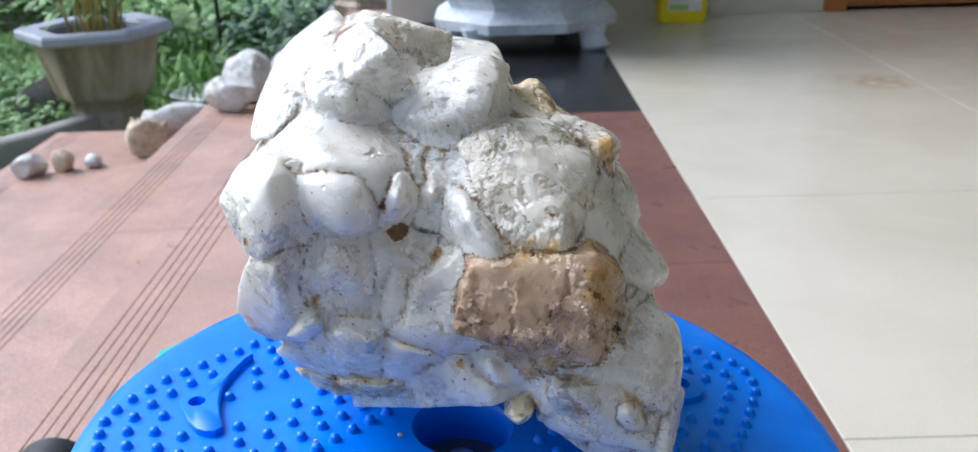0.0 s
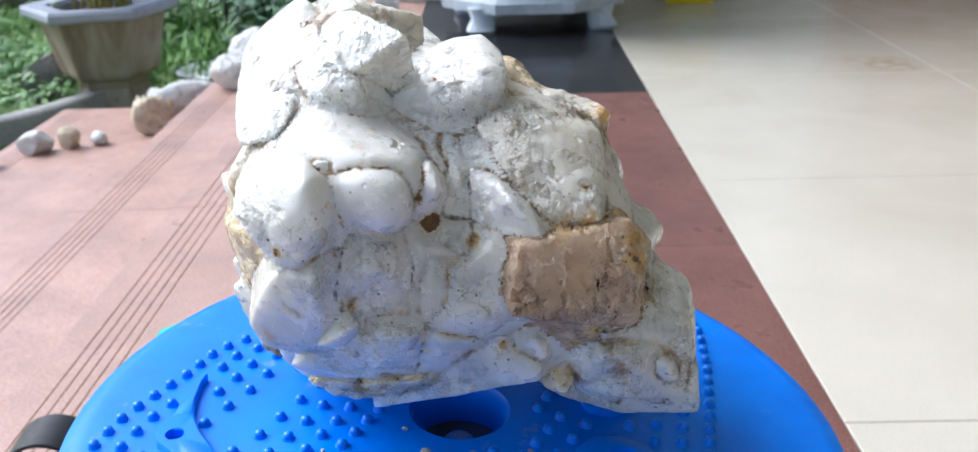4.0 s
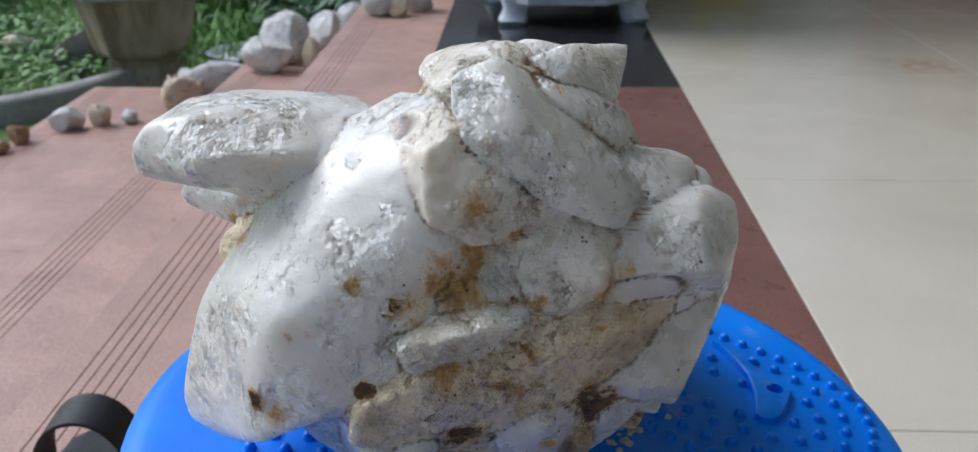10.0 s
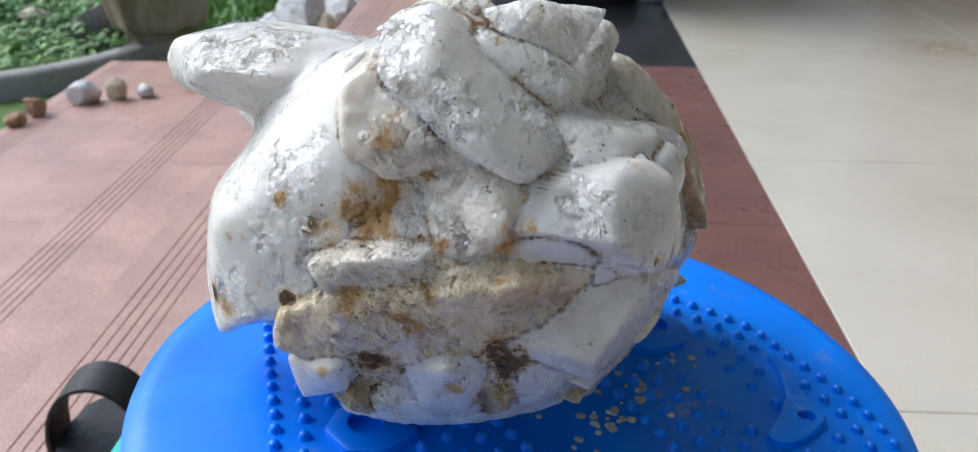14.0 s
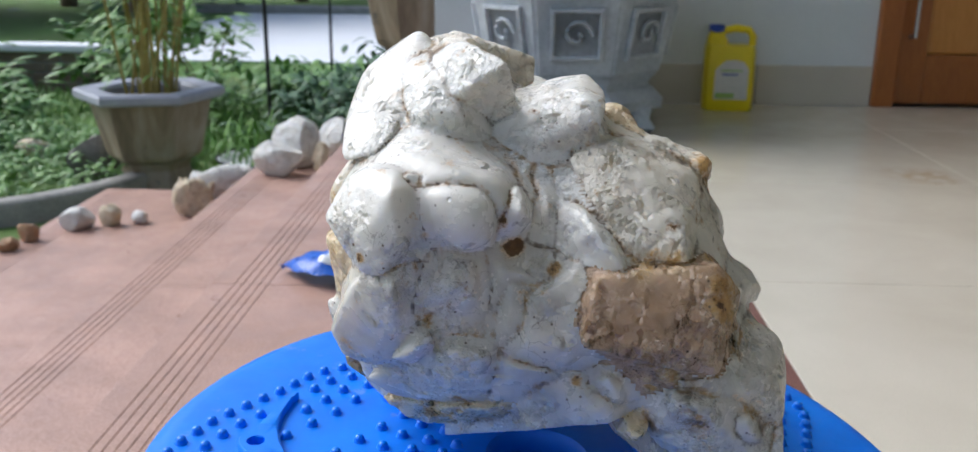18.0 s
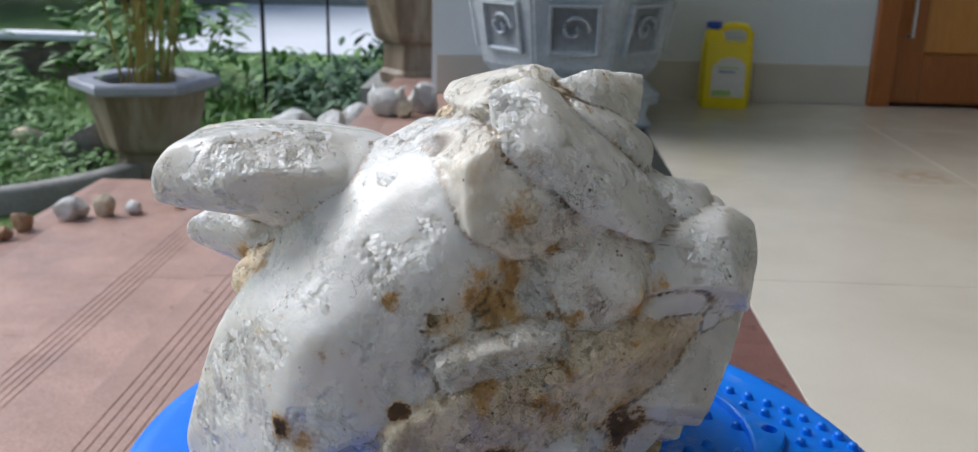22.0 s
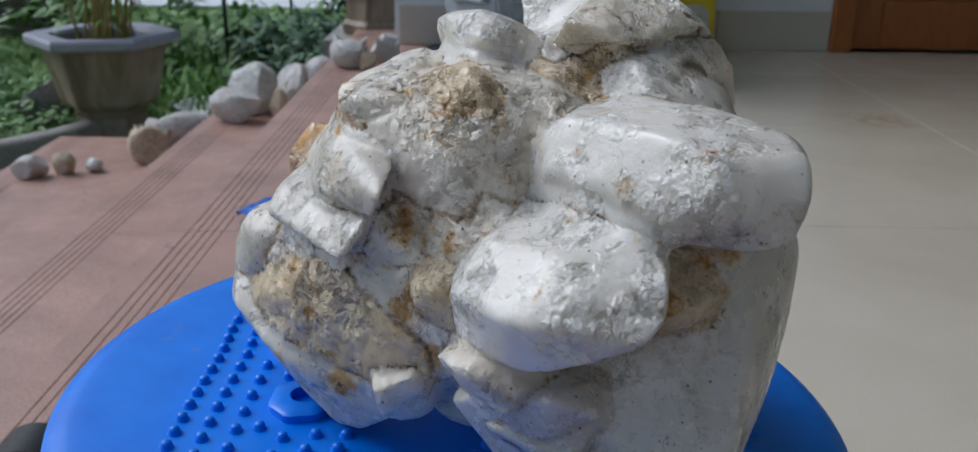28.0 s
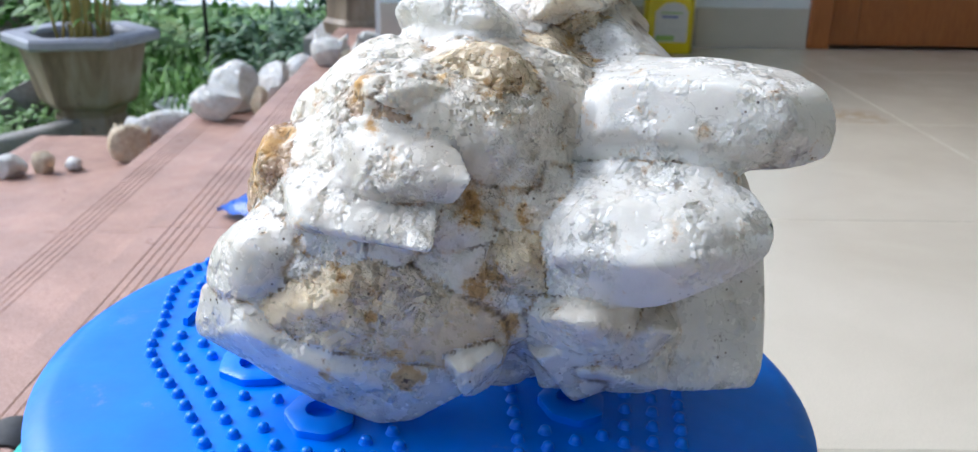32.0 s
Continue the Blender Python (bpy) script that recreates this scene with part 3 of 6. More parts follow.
def quartz_mat(name, pale, deep, rough, clear=0.0, relief=1.0):
    """Milky quartz: cloudy white with hairline cracks; iron stains where the mineral carries them."""
    k = Mat(name, rough)

    def carried(what):
        a = k.t.nodes.new("ShaderNodeAttribute")
        a.attribute_name = what
        return a.outputs["Fac"]
    c = k.ramp(k.noise(42.0, 6.0, 0.62, 0.2), (0.33, deep), (0.58, pale))
    ragged = k.ramp(k.noise(95.0, 8.0, 0.70, 0.08), (0.30, 0.0), (0.70, 1.0))
    golden = k.ramp(k.noise(130.0, 7.0, 0.7, 0.1), (0.30, (0.20, 0.095, 0.028)), (0.48, (0.50, 0.27, 0.075)), (0.70, (0.70, 0.46, 0.19)))
    brown = k.ramp(k.noise(170.0, 6.0, 0.7), (0.3, (0.035, 0.018, 0.008)), (0.7, (0.17, 0.075, 0.022)))
    # a thin yellowish bloom round the stains, then the crust itself, broken up by the relief
    bloom = k.ramp(k.math("ADD", carried("iron"), k.math("MULTIPLY", ragged, 0.6)), (0.45, 0.0), (1.30, 0.62))
    c = k.mix(bloom, c, (0.68, 0.52, 0.32))
    crust = k.ramp(k.math("ADD", k.math("MULTIPLY", carried("iron"), 0.62), ragged), (0.78, 0.0), (1.10, 0.92))
    c = k.mix(crust, c, golden)
    hole = k.ramp(k.math("ADD", k.math("MULTIPLY", carried("dark"), 0.72), ragged), (0.92, 0.0), (1.14, 0.95))
    c = k.mix(hole, c, brown)
    # soil in the joints between the crystals
    soil = k.math("MULTIPLY", k.ramp(carried("seam"), (0.30, 0.0), (0.90, 1.0)), k.ramp(k.noise(75.0, 6.0, 0.7), (0.48, 0.0), (0.60, 0.85)))
    c = k.mix(soil, c, golden)
    # dark earth at the bottom of the joints
    packed = k.math("MULTIPLY", k.ramp(carried("seam"), (0.62, 0.0), (0.95, 1.0)), k.ramp(k.noise(60.0, 6.0, 0.7), (0.46, 0.0), (0.56, 0.9)))
    c = k.mix(packed, c, (0.13, 0.075, 0.035))
    # hairline cracks and specks, broken and irregular
    wob = k.t.nodes.new("ShaderNodeVectorMath")
    wob.operation = "MULTIPLY_ADD"
    cloud = k.node("ShaderNodeTexNoise", Scale=55.0, Detail=5.0, Roughness=0.65)
    k.link(k.co, cloud.inputs["Vector"])
    k.link(cloud.outputs["Color"], wob.inputs[0])
    wob.inputs[1].default_value = (0.016, 0.016, 0.016)
    k.link(k.co, wob.inputs[2])
    fine = k.ramp(k.voronoi(110.0, "DISTANCE_TO_EDGE", wob.outputs[0]), (0.0, 1.0), (0.014, 0.0))
    coarse = k.ramp(k.voronoi(40.0, "DISTANCE_TO_EDGE", wob.outputs[0]), (0.0, 1.0), (0.007, 0.0))
    where = k.ramp(k.math("ADD", k.noise(52.0, 6.0, 0.65), k.math("MULTIPLY", carried("iron"), 0.12)), (0.54, 0.0), (0.66, 0.8))
    lines = k.math("MULTIPLY", k.math("MAXIMUM", fine, coarse), where)
    dots = k.math("MULTIPLY", k.ramp(k.voronoi(260.0), (0.08, 1.0), (0.15, 0.0)), k.ramp(k.noise(50.0, 4.0), (0.48, 0.0), (0.58, 0.9)))
    c = k.mix(k.math("MAXIMUM", lines, dots), c, (0.10, 0.058, 0.026))
    k.color(c)
    gloss = k.ramp(k.noise(60.0, 6.0), (0.3, rough * 0.6), (0.7, min(1.0, rough * 1.7)))
    k.rough(k.mix(k.math("MAXIMUM", crust, hole), gloss, (0.8, 0.8, 0.8)))
    s = k.b.inputs
    s["Subsurface Weight"].default_value = 0.5
    s["Subsurface Radius"].default_value = (1.0, 0.92, 0.80)
    s["Subsurface Scale"].default_value = 0.010
    s["IOR"].default_value = 1.54
    s["Transmission Weight"].default_value = clear

    def chips(scale, tilt, low, high):
        """Small flat fracture faces, each tilted its own way, in patches."""
        v = k.node("ShaderNodeTexVoronoi", Scale=scale)
        k.link(wob.outputs[0], v.inputs["Vector"])
        off, way, dot = (k.t.nodes.new("ShaderNodeVectorMath") for _ in range(3))
        off.operation, way.operation, dot.operation = "SUBTRACT", "SUBTRACT", "DOT_PRODUCT"
        k.link(wob.outputs[0], off.inputs[0])
        k.link(v.outputs["Position"], off.inputs[1])
        k.link(v.outputs["Color"], way.inputs[0])
        way.inputs[1].default_value = (0.5, 0.5, 0.5)
        k.link(off.outputs[0], dot.inputs[0])
        k.link(way.outputs[0], dot.inputs[1])
        patch = k.ramp(k.noise(38.0, 4.0), (low, 0.0), (high, 1.0))
        k.bump(k.math("MULTIPLY", k.math("MULTIPLY", dot.outputs["Value"], tilt), patch), 1.0, 1.0)
    chips(120.0, 0.9 * relief, 0.58 - 0.12 * relief, 0.68 - 0.12 * relief)
    chips(330.0, 1.0 * relief, 0.62 - 0.14 * relief, 0.72 - 0.12 * relief)
    k.bump(k.noise(70.0, 6.0, 0.6, 0.1), 0.35 * relief, 0.0020)
    k.bump(k.noise(420.0, 5.0, 0.7), 0.35 * relief, 0.0006)
    return k.m


Q = quartz_mat("milky_quartz", (0.83, 0.80, 0.755), (0.70, 0.67, 0.62), 0.26, clear=0.14, relief=0.95)
QM = quartz_mat("rough_milky_quartz", (0.84, 0.775, 0.68), (0.64, 0.565, 0.465), 0.32, clear=0.12, relief=1.2)
QC = quartz_mat("greyish_clear_quartz", (0.78, 0.73, 0.66), (0.57, 0.525, 0.465), 0.24, clear=0.20, relief=0.9)
QS = quartz_mat("iron_stained_quartz", (0.80, 0.66, 0.47), (0.57, 0.43, 0.27), 0.26, clear=0.08, relief=1.4)
QO = quartz_mat("orange_brown_quartz", (0.60, 0.42, 0.29), (0.40, 0.25, 0.155), 0.20, clear=0.12, relief=1.5)
QE = quartz_mat("earthy_quartz", (0.55, 0.40, 0.24), (0.30, 0.19, 0.09), 0.55, relief=2.0)

STEP = 0.0009                        # spacing of the lattice on which the stone is shaped
LOW, SIZE = np.array((-0.107, -0.082, 0.002)), (236, 260, 200)
first = np.full(SIZE, 1.0, np.float32)    # distance to the nearest crystal, and to the next
second = np.full(SIZE, 1.0, np.float32)
owner = np.zeros(SIZE, np.int16)
PIECES = []
RUST = []
GRAIN = {Q: 0.30, QM: 0.95, QC: 0.45, QS: 1.1, QO: 1.0, QE: 1.7}    # how broken each kind's surface is


def carve(centre, reach, solid, name, mat):
    """Adds a solid, given by its distance function, to the stone."""
    lo = np.maximum(0, ((np.array(centre) - reach - LOW) / STEP).astype(int))
    hi = np.minimum(SIZE, ((np.array(centre) + reach - LOW) / STEP).astype(int) + 2)
    cut = tuple(slice(a, b) for a, b in zip(lo, hi))
    ax = [LOW[i] + STEP * np.arange(lo[i], hi[i]) for i in range(3)]
    p = np.stack(np.meshgrid(*ax, indexing="ij"), -1).astype(np.float32)
    d = solid(p).astype(np.float32)
    PIECES.append((name, mat))
    a, b, o = first[cut], second[cut], owner[cut]
    near = d < a
    b[...] = np.where(near, a, np.minimum(b, d))
    a[...] = np.where(near, d, a)
    o[...] = np.where(near, len(PIECES) - 1, o)


def unit(v):
    v = np.array(v, float)
    return v / np.linalg.norm(v)


def faces_of(pts):
    """The outer planes round a few corners: normals and distances."""
    n = len(pts)
    i, j, k = np.array([(a, b, c) for a in range(n) for b in range(a + 1, n) for c in range(b + 1, n)]).T
    m = np.cross(pts[j] - pts[i], pts[k] - pts[i])
    size = np.linalg.norm(m, axis=1)
    ok = size > 1e-7
    m, at = m[ok] / size[ok][:, None], pts[i[ok]]
    h = (m * at).sum(1)
    s = m @ pts.T - h[:, None]
    m, h = np.concatenate([m[(s < 1e-6).all(1)], -m[(s > -1e-6).all(1)]]), np.concatenate([h[(s < 1e-6).all(1)], -h[(s > -1e-6).all(1)]])
    keep = []
    for a in range(len(m)):
        if all(m[a] @ m[b] < 0.995 for b in keep):
            keep.append(a)
    return m[keep].astype(np.float32), h[keep].astype(np.float32)


def gem(at, turn, pitch, mat, girdle, crown, depth, taper, worn=0.001):
    """A faceted crystal or block that looks out to turn and pitch: the corners of its girdle and of the crown before it,
    in millimetres to the right, up and outwards; it narrows by taper over its depth; worn rounds its edges."""
    a, q = radians(turn), radians(pitch)
    out = np.array((math.cos(a) * math.cos(q), math.sin(a) * math.cos(q), math.sin(q)))
    right = np.array((-math.sin(a), math.cos(a), 0.0))
    axes = np.stack([right, np.cross(out, right), out])
    ring = np.array(girdle)
    front = np.concatenate([ring, np.array(crown)]) * 0.001 @ axes
    rear = ring[::2] * (taper, taper, 1.0) * 0.001 @ axes - np.array((math.cos(a), math.sin(a), 0.0)) * depth * 0.001
    pts = np.concatenate([front, rear]) + np.array(at)
    m, h = faces_of(pts)

    def solid(x):
        top = np.full(x.shape[:-1], -1.0, np.float32)
        for n, g in zip(m, h):
            d = x @ n - g
            w = np.clip(0.5 + 0.5 * (top - d) / worn, 0, 1)     # rounded edges
            top = d + (top - d) * w + worn * w * (1 - w)
        return top
    mid = (pts.max(0) + pts.min(0)) / 2
    carve(mid, np.ptp(pts, 0).max() / 2 + 0.012, solid, "crystal" if mat in (Q, QC) else "block", mat)


def lump(at, size, face, mat, lean=0.0):
    """A broken, faceted block of massive quartz."""
    rg = random.Random(len(PIECES) + 7)
    n = unit((face[0], face[1], 0.0))
    side = np.array((-n[1], n[0], 0.0))
    c, s = math.cos(radians(lean)), math.sin(radians(lean))
    up = np.array((0, 0, 1.0))
    ex, ez = side * c + up * s, up * c - side * s
    cuts = [(unit((rg.gauss(0, 1), rg.gauss(0, 1), rg.gauss(0, 1))), rg.uniform(0.66, 0.9)) for _ in range(11)]
    at = np.array(at)

    def solid(x):
        q = x - at
        q = np.stack([q @ ex / size[0], q @ n / size[1], q @ ez / size[2]], -1)
        f = np.linalg.norm(q, axis=-1) - 1
        for m, h in cuts:
            f = np.maximum(f, q @ m - h)
        return f * min(size)
    carve(at, max(size) + 0.012, solid, "block", mat)


def rust(at, reach, strength, dark):
    RUST.append((np.array(at), reach, strength, dark))


def stone():
    """Skins the lattice and gives each crystal and block its own piece of the surface."""
    gap = np.clip(second - first, 0, 1)
    soft = np.clip(first, -0.011, 0.011)
    for ax in (0, 1, 2) * 3:                                   # massive quartz fills the hollows between the crystals
        run = np.cumsum(np.pad(soft, [(7, 6) if i == ax else (0, 0) for i in range(3)], mode="edge"), axis=ax, dtype=np.float64)
        far, back = [slice(None)] * 3, [slice(None)] * 3
        far[ax], back[ax] = slice(13, None), slice(None, -13)
        soft = ((run[tuple(far)] - run[tuple(back)]) / 13).astype(np.float32)
    d = np.minimum(first, soft - 0.0004) + 0.0003 * np.clip(1 - gap / 0.0012, 0, 1)
    inside = d < 0
    n = sum(inside[a:SIZE[0] - 1 + a, b:SIZE[1] - 1 + b, c:SIZE[2] - 1 + c].astype(np.int8) for a in (0, 1) for b in (0, 1) for c in (0, 1))
    cells = np.argwhere((n > 0) & (n < 8))
    index = np.full(tuple(x - 1 for x in SIZE), -1, np.int64)
    index[tuple(cells.T)] = np.arange(len(cells))
    total, hits = np.zeros((len(cells), 3)), np.zeros(len(cells))
    corners = [(a, b, c) for a in (0, 1) for b in (0, 1) for c in (0, 1)]
    for i, p in enumerate(corners):
        for q in corners[i + 1:]:
            if sum(abs(x - y) for x, y in zip(p, q)) == 1:
                dp, dq = d[tuple((cells + p).T)], d[tuple((cells + q).T)]
                m = (dp < 0) != (dq < 0)
                t = np.where(m, dp / np.where(m, dp - dq, 1), 0)[:, None]
                total += m[:, None] * (np.array(p) + t * (np.array(q) - np.array(p)))
                hits += m
    place = LOW + STEP * (cells + total / hits[:, None])
    near = tuple(np.rint((place - LOW) / STEP).astype(int).T)
    label, seam = owner[near], np.clip(1 - gap[near] / 0.0016, 0, 1)
    iron, dark = np.zeros(len(place)), np.zeros(len(place))
    for at, reach, strength, tone in RUST:
        at = place[np.argmin(((place - at) ** 2).sum(1))]
        w = strength * np.clip(1.4 - np.linalg.norm(place - at, axis=1) / reach, 0, 1)
        dark = np.maximum(dark, w * tone)
        iron = np.maximum(iron, w)
    quads = []
    for ax in range(3):
        sl = [slice(1, s - 1) for s in SIZE]
        sl[ax] = slice(0, SIZE[ax] - 1)
        nx = list(sl)
        nx[ax] = slice(1, SIZE[ax])
        e = np.argwhere(inside[tuple(sl)] != inside[tuple(nx)]) + [s.start for s in sl]
        flip = inside[tuple(e.T)]
        u, w = [(1, 2), (2, 0), (0, 1)][ax]
        ids = []
        for du, dw in ((-1, -1), (0, -1), (0, 0), (-1, 0)):
            o = e.copy()
            o[:, u] += du
            o[:, w] += dw
            ids.append(index[tuple(o.T)])
        f = np.stack(ids, 1)
        f[~flip] = f[~flip][:, ::-1]
        quads.append(f)
    quads = np.concatenate(quads)
    pts = [Vector(p) for p in place]
    grain = [GRAIN[mat] for _, mat in PIECES]
    pts = [p + 0.0007 * noise.noise_vector(p * 40.0) + grain[o] * (0.0006 * noise.noise_vector(p * 130.0) + 0.0005 * noise.noise_vector(p * 300.0)) for p, o in zip(pts, label)]
    owns = label[quads[:, 0]].astype(np.int64)
    flat_q, fid = quads.ravel(), np.repeat(np.arange(len(quads)), 4)
    for turn in range(3):
        # islands of faces with one owner; small ones go to a neighbour
        comp = np.arange(len(quads))
        big = len(place) * 200
        key = flat_q * 200 + owns[fid]
        uniq, slot = np.unique(key, return_inverse=True)
        while True:
            low = np.full(len(uniq), len(quads))
            np.minimum.at(low, slot, comp[fid])
            fresh = low[slot].reshape(-1, 4).min(1)
            fresh = fresh[fresh]
            if (fresh == comp).all():
                break
            comp = fresh
        ids, where, size = np.unique(comp, return_inverse=True, return_counts=True)
        small = size[where] < 24
        if turn == 2 or not small.any():
            break
        best = np.full(len(place), -1)
        best[quads[~small].ravel()] = np.repeat(owns[~small], 4)
        pick = best[quads].max(1)
        owns = np.where(small & (pick >= 0), pick, owns)
    for i in ids[np.unique(where, return_counts=True)[1] >= 6]:
        mine = quads[comp == i]
        name, mat = PIECES[owns[i]]
        used, back = np.unique(mine, return_inverse=True)
        me = bpy.data.meshes.new(name)
        me.from_pydata([pts[j] for j in used], [], back.reshape(-1, 4).tolist())
        me.polygons.foreach_set("use_smooth", [True] * len(me.polygons))
        me.set_sharp_from_angle(angle=radians(26))
        for what, values in (("seam", seam), ("iron", iron), ("dark", dark)):
            me.attributes.new(what, "FLOAT", "POINT").data.foreach_set("value", values[used].astype(np.float32))
        me.materials.append(mat)
        ob = new(name, me)
        ob.parent = quartz


# core of the cluster: centre, half sizes, facing
lump((-0.0396, 0.0349, 0.0495), (0.0305, 0.0486, 0.0288), (0, -1), QC)
lump((0.0107, 0.0091, 0.0424), (0.0486, 0.0203, 0.0170), (0, -1), QC)
lump((-0.0006, -0.0319, 0.0796), (0.0241, 0.0180, 0.0228), (0, -1), QC)
lump((0.0032, 0.0400, 0.0330), (0.0151, 0.0143, 0.0151), (0, -1), QC)
lump((-0.0172, -0.0025, 0.0773), (0.0486, 0.0458, 0.0486), (0, -1), QC)
lump((-0.0203, 0.0582, 0.0306), (0.0180, 0.0170, 0.0170), (0, -1), QC)
lump((0.0231, -0.0290, 0.0588), (0.0170, 0.0143, 0.0127), (0, -1), QC)
lump((0.0064, 0.0326, 0.0330), (0.0228, 0.0191, 0.0180), (0, -1), QC)
lump((-0.0630, 0.0287, 0.0786), (0.0161, 0.0288, 0.0323), (0, -1), QC)
lump((0.0396, 0.0276, 0.0851), (0.0079, 0.0079, 0.0079), (0, -1), QC)
lump((0.0372, 0.0322, 0.0869), (0.0064, 0.0057, 0.0077), (0, -1), QC)
lump((-0.0013, 0.0550, 0.0381), (0.0170, 0.0191, 0.0143), (0, -1), QC)
# dome below the peak
gem((-0.0436, -0.001, 0.1411), -82.4, 22.9, Q,
    ((-11.6, 15, -6.7), (-2.4, 19.3, -8.7), (7.7, 13.8, -6.7), (14.7, 3.1, -4.7), (16.9, -8.8, -2.7), (14.5, -15.8, 3.3), (4.6, -15.7, 9.3), (-5.3, -13, 11.3), (-11.1, -9.1, 9.3), (-13.8, 1.2, 1.3), (-13.6, 10.3, -4.7)),
    ((1.3, 2.1, 11.3), (5.5, -8.6, 17.3), (-4.8, -6.7, 15.3)), 30, 0.7, worn=0.003)
# peak
gem((-0.0519, 0.0135, 0.1448), -151, 25.6, QM,
    ((-25.9, 8.5, -3), (-18, 15.1, -5), (-9.3, 18.9, -5), (0, 21.6, -5), (7, 20.4, -7), (10.8, 12.9, -7), (16.7, 5.1, -7), (22.6, -4.9, -3), (19.5, -12.6, 1), (13.3, -24.3, 5), (6.5, -22.7, 8), (1.1, -18.6, 9), (-7.6, -14.4, 9), (-15.2, -6.1, 7), (-21, 1.9, 3)),
    ((7.3, 2.5, 5), (10.1, -11.8, 11), (-9, 1.5, 5)), 34, 0.55)
# faceted crystal beside the peak
gem((-0.0057, -0.0024, 0.1372), -119.4, 24.3, Q,
    ((-17.4, 8, -3.6), (-6.4, 16.1, -6.6), (4.8, 18.7, -6.6), (14.6, 13, -1.6), (20.5, 6.5, 6.3), (21.8, 1, 8.3), (17.8, -6.3, 2.3), (9.1, -13.6, 4.3), (-3.5, -16.6, 4.3), (-15.6, -15, 2.3), (-23, -10.8, -1.7), (-22, -0.8, -7.6)),
    ((4.9, 15.1, -0.6), (15.7, 6.4, 11.3), (-6.6, 6.5, 4.4), (-6.6, -9.8, 12.3), (5.9, -9.6, 12.3)), 18, 0.6)
# broad dome
gem((-0.0359, -0.0256, 0.1203), -82.4, 22.9, Q,
    ((-27.5, 4.8, -2.1), (-22.2, 12.6, -6.1), (-15.4, 17.6, -7.1), (-3.1, 16, -7.1), (8.2, 12.6, -7.1), (18.6, 7.4, -6.1), (22.9, -1.5, -2.1), (23.9, -11.6, 1.9), (19.3, -17.1, 3.9), (10.6, -15, 5.9), (-0.5, -13.5, 9.9), (-14.1, -10, 9.9), (-21, -2.3, 5.9)),
    ((0.2, -0.8, 16.9), (12.1, -0.2, 13.9), (-8.4, 3.5, 11.9), (15.2, -9.3, 13.9)), 40, 0.7, worn=0.003)
# lobe of the broad dome
gem((-0.0348, -0.041, 0.1148), -82.4, 22.9, Q,
    ((-13.9, 6.8, -2.1), (-7.3, 10.1, -0.1), (2.7, 10.4, 2.9), (10.2, 6.3, 3.9), (13.4, -0.2, 1.9), (12.2, -9.8, -2.1), (2.6, -13.5, -0.1), (-7.1, -8, -2.1), (-12.7, -1.9, -2.1)),
    ((-1.9, 5.7, 7.9), (8.4, 3.2, 7.9), (3.6, -6.3, 7.9), (-3.9, -2.7, 5.9)), 28, 0.75, worn=0.003)
gem((-0.0162, -0.0343, 0.1132), -82.4, 22.9, Q,
    ((-6.4, 3.6, 2.3), (0.1, 8.4, 2.4), (5.3, 4.1, -1.7), (6, -1.7, -1.7), (0.2, -8.1, -1.7), (-5.1, -6.4, 0.3)),
    ((0.9, 0.2, 8.3),), 25, 0.75)
gem((-0.0078, -0.0245, 0.1109), -82.4, 22.9, Q,
    ((-5, 11.4, -2.8), (1, 13.6, -2.8), (5, 6.5, -0.8), (4.2, -4.6, 1.2), (3.1, -13.6, 1.2), (-3.9, -12.8, 1.2), (-4.5, -0.9, 3.2)),
    ((1, 1.1, 7.2),), 25, 0.8)
# large dome
gem((0.0199, -0.0175, 0.1135), -82.4, 22.9, Q,
    ((-27.5, 10.9, -2.8), (-15.4, 14.1, -2.8), (-3.3, 19.9, -4.8), (9.2, 23.4, -10.8), (19.8, 18.4, -10.8), (25.3, 9.1, -10.8), (26.8, -0.3, -6.8), (22.7, -9.2, -0.8), (14.4, -16.2, 5.2), (1.5, -20.2, 9.2), (-8.2, -21.8, 11.2), (-18.1, -17.9, 11.2), (-23.4, -10.3, 9.2), (-24.3, -0.4, 5.2)),
    ((-7.2, 7.4, 9.2), (8.7, 8.2, 5.2), (12.6, -5.3, 11.2), (-0.1, -9.6, 17.2), (-14.5, -4.3, 15.2)), 45, 0.7, worn=0.003)
gem((0.0102, -0.0378, 0.1046), -82.4, 22.9, Q,
    ((-11.4, 14.1, -4.7), (-5.8, 13.5, -0.7), (3.7, 3.8, 3.3), (10, -3.7, 3.3), (11.1, -10.6, 1.3), (7.3, -13, 1.3), (-4.7, -5.4, -0.7), (-10.5, 1.4, -2.7)),
    ((-3.4, 5, 8.3), (4, -4.7, 8.3)), 22, 0.8)
# pointed crystal
gem((-0.0565, -0.0326, 0.1014), -151, 25.6, Q,
    ((-10.9, 12.6, 2), (-4.7, 19.3, 4), (8.9, 23.9, 4), (12.1, 15.3, 2), (12.5, 5, -0), (7.7, -5.8, -2), (2.5, -16.1, -6), (-3, -27.3, -14), (-8.8, -23.5, -10), (-5.5, -8.8, 4), (-1.8, -0.9, 8), (-8.3, 6.4, 8)),
    ((8.6, 23.1, 7), (0.2, 6.3, 16), (-2.2, -8.4, 6)), 40, 0.7)
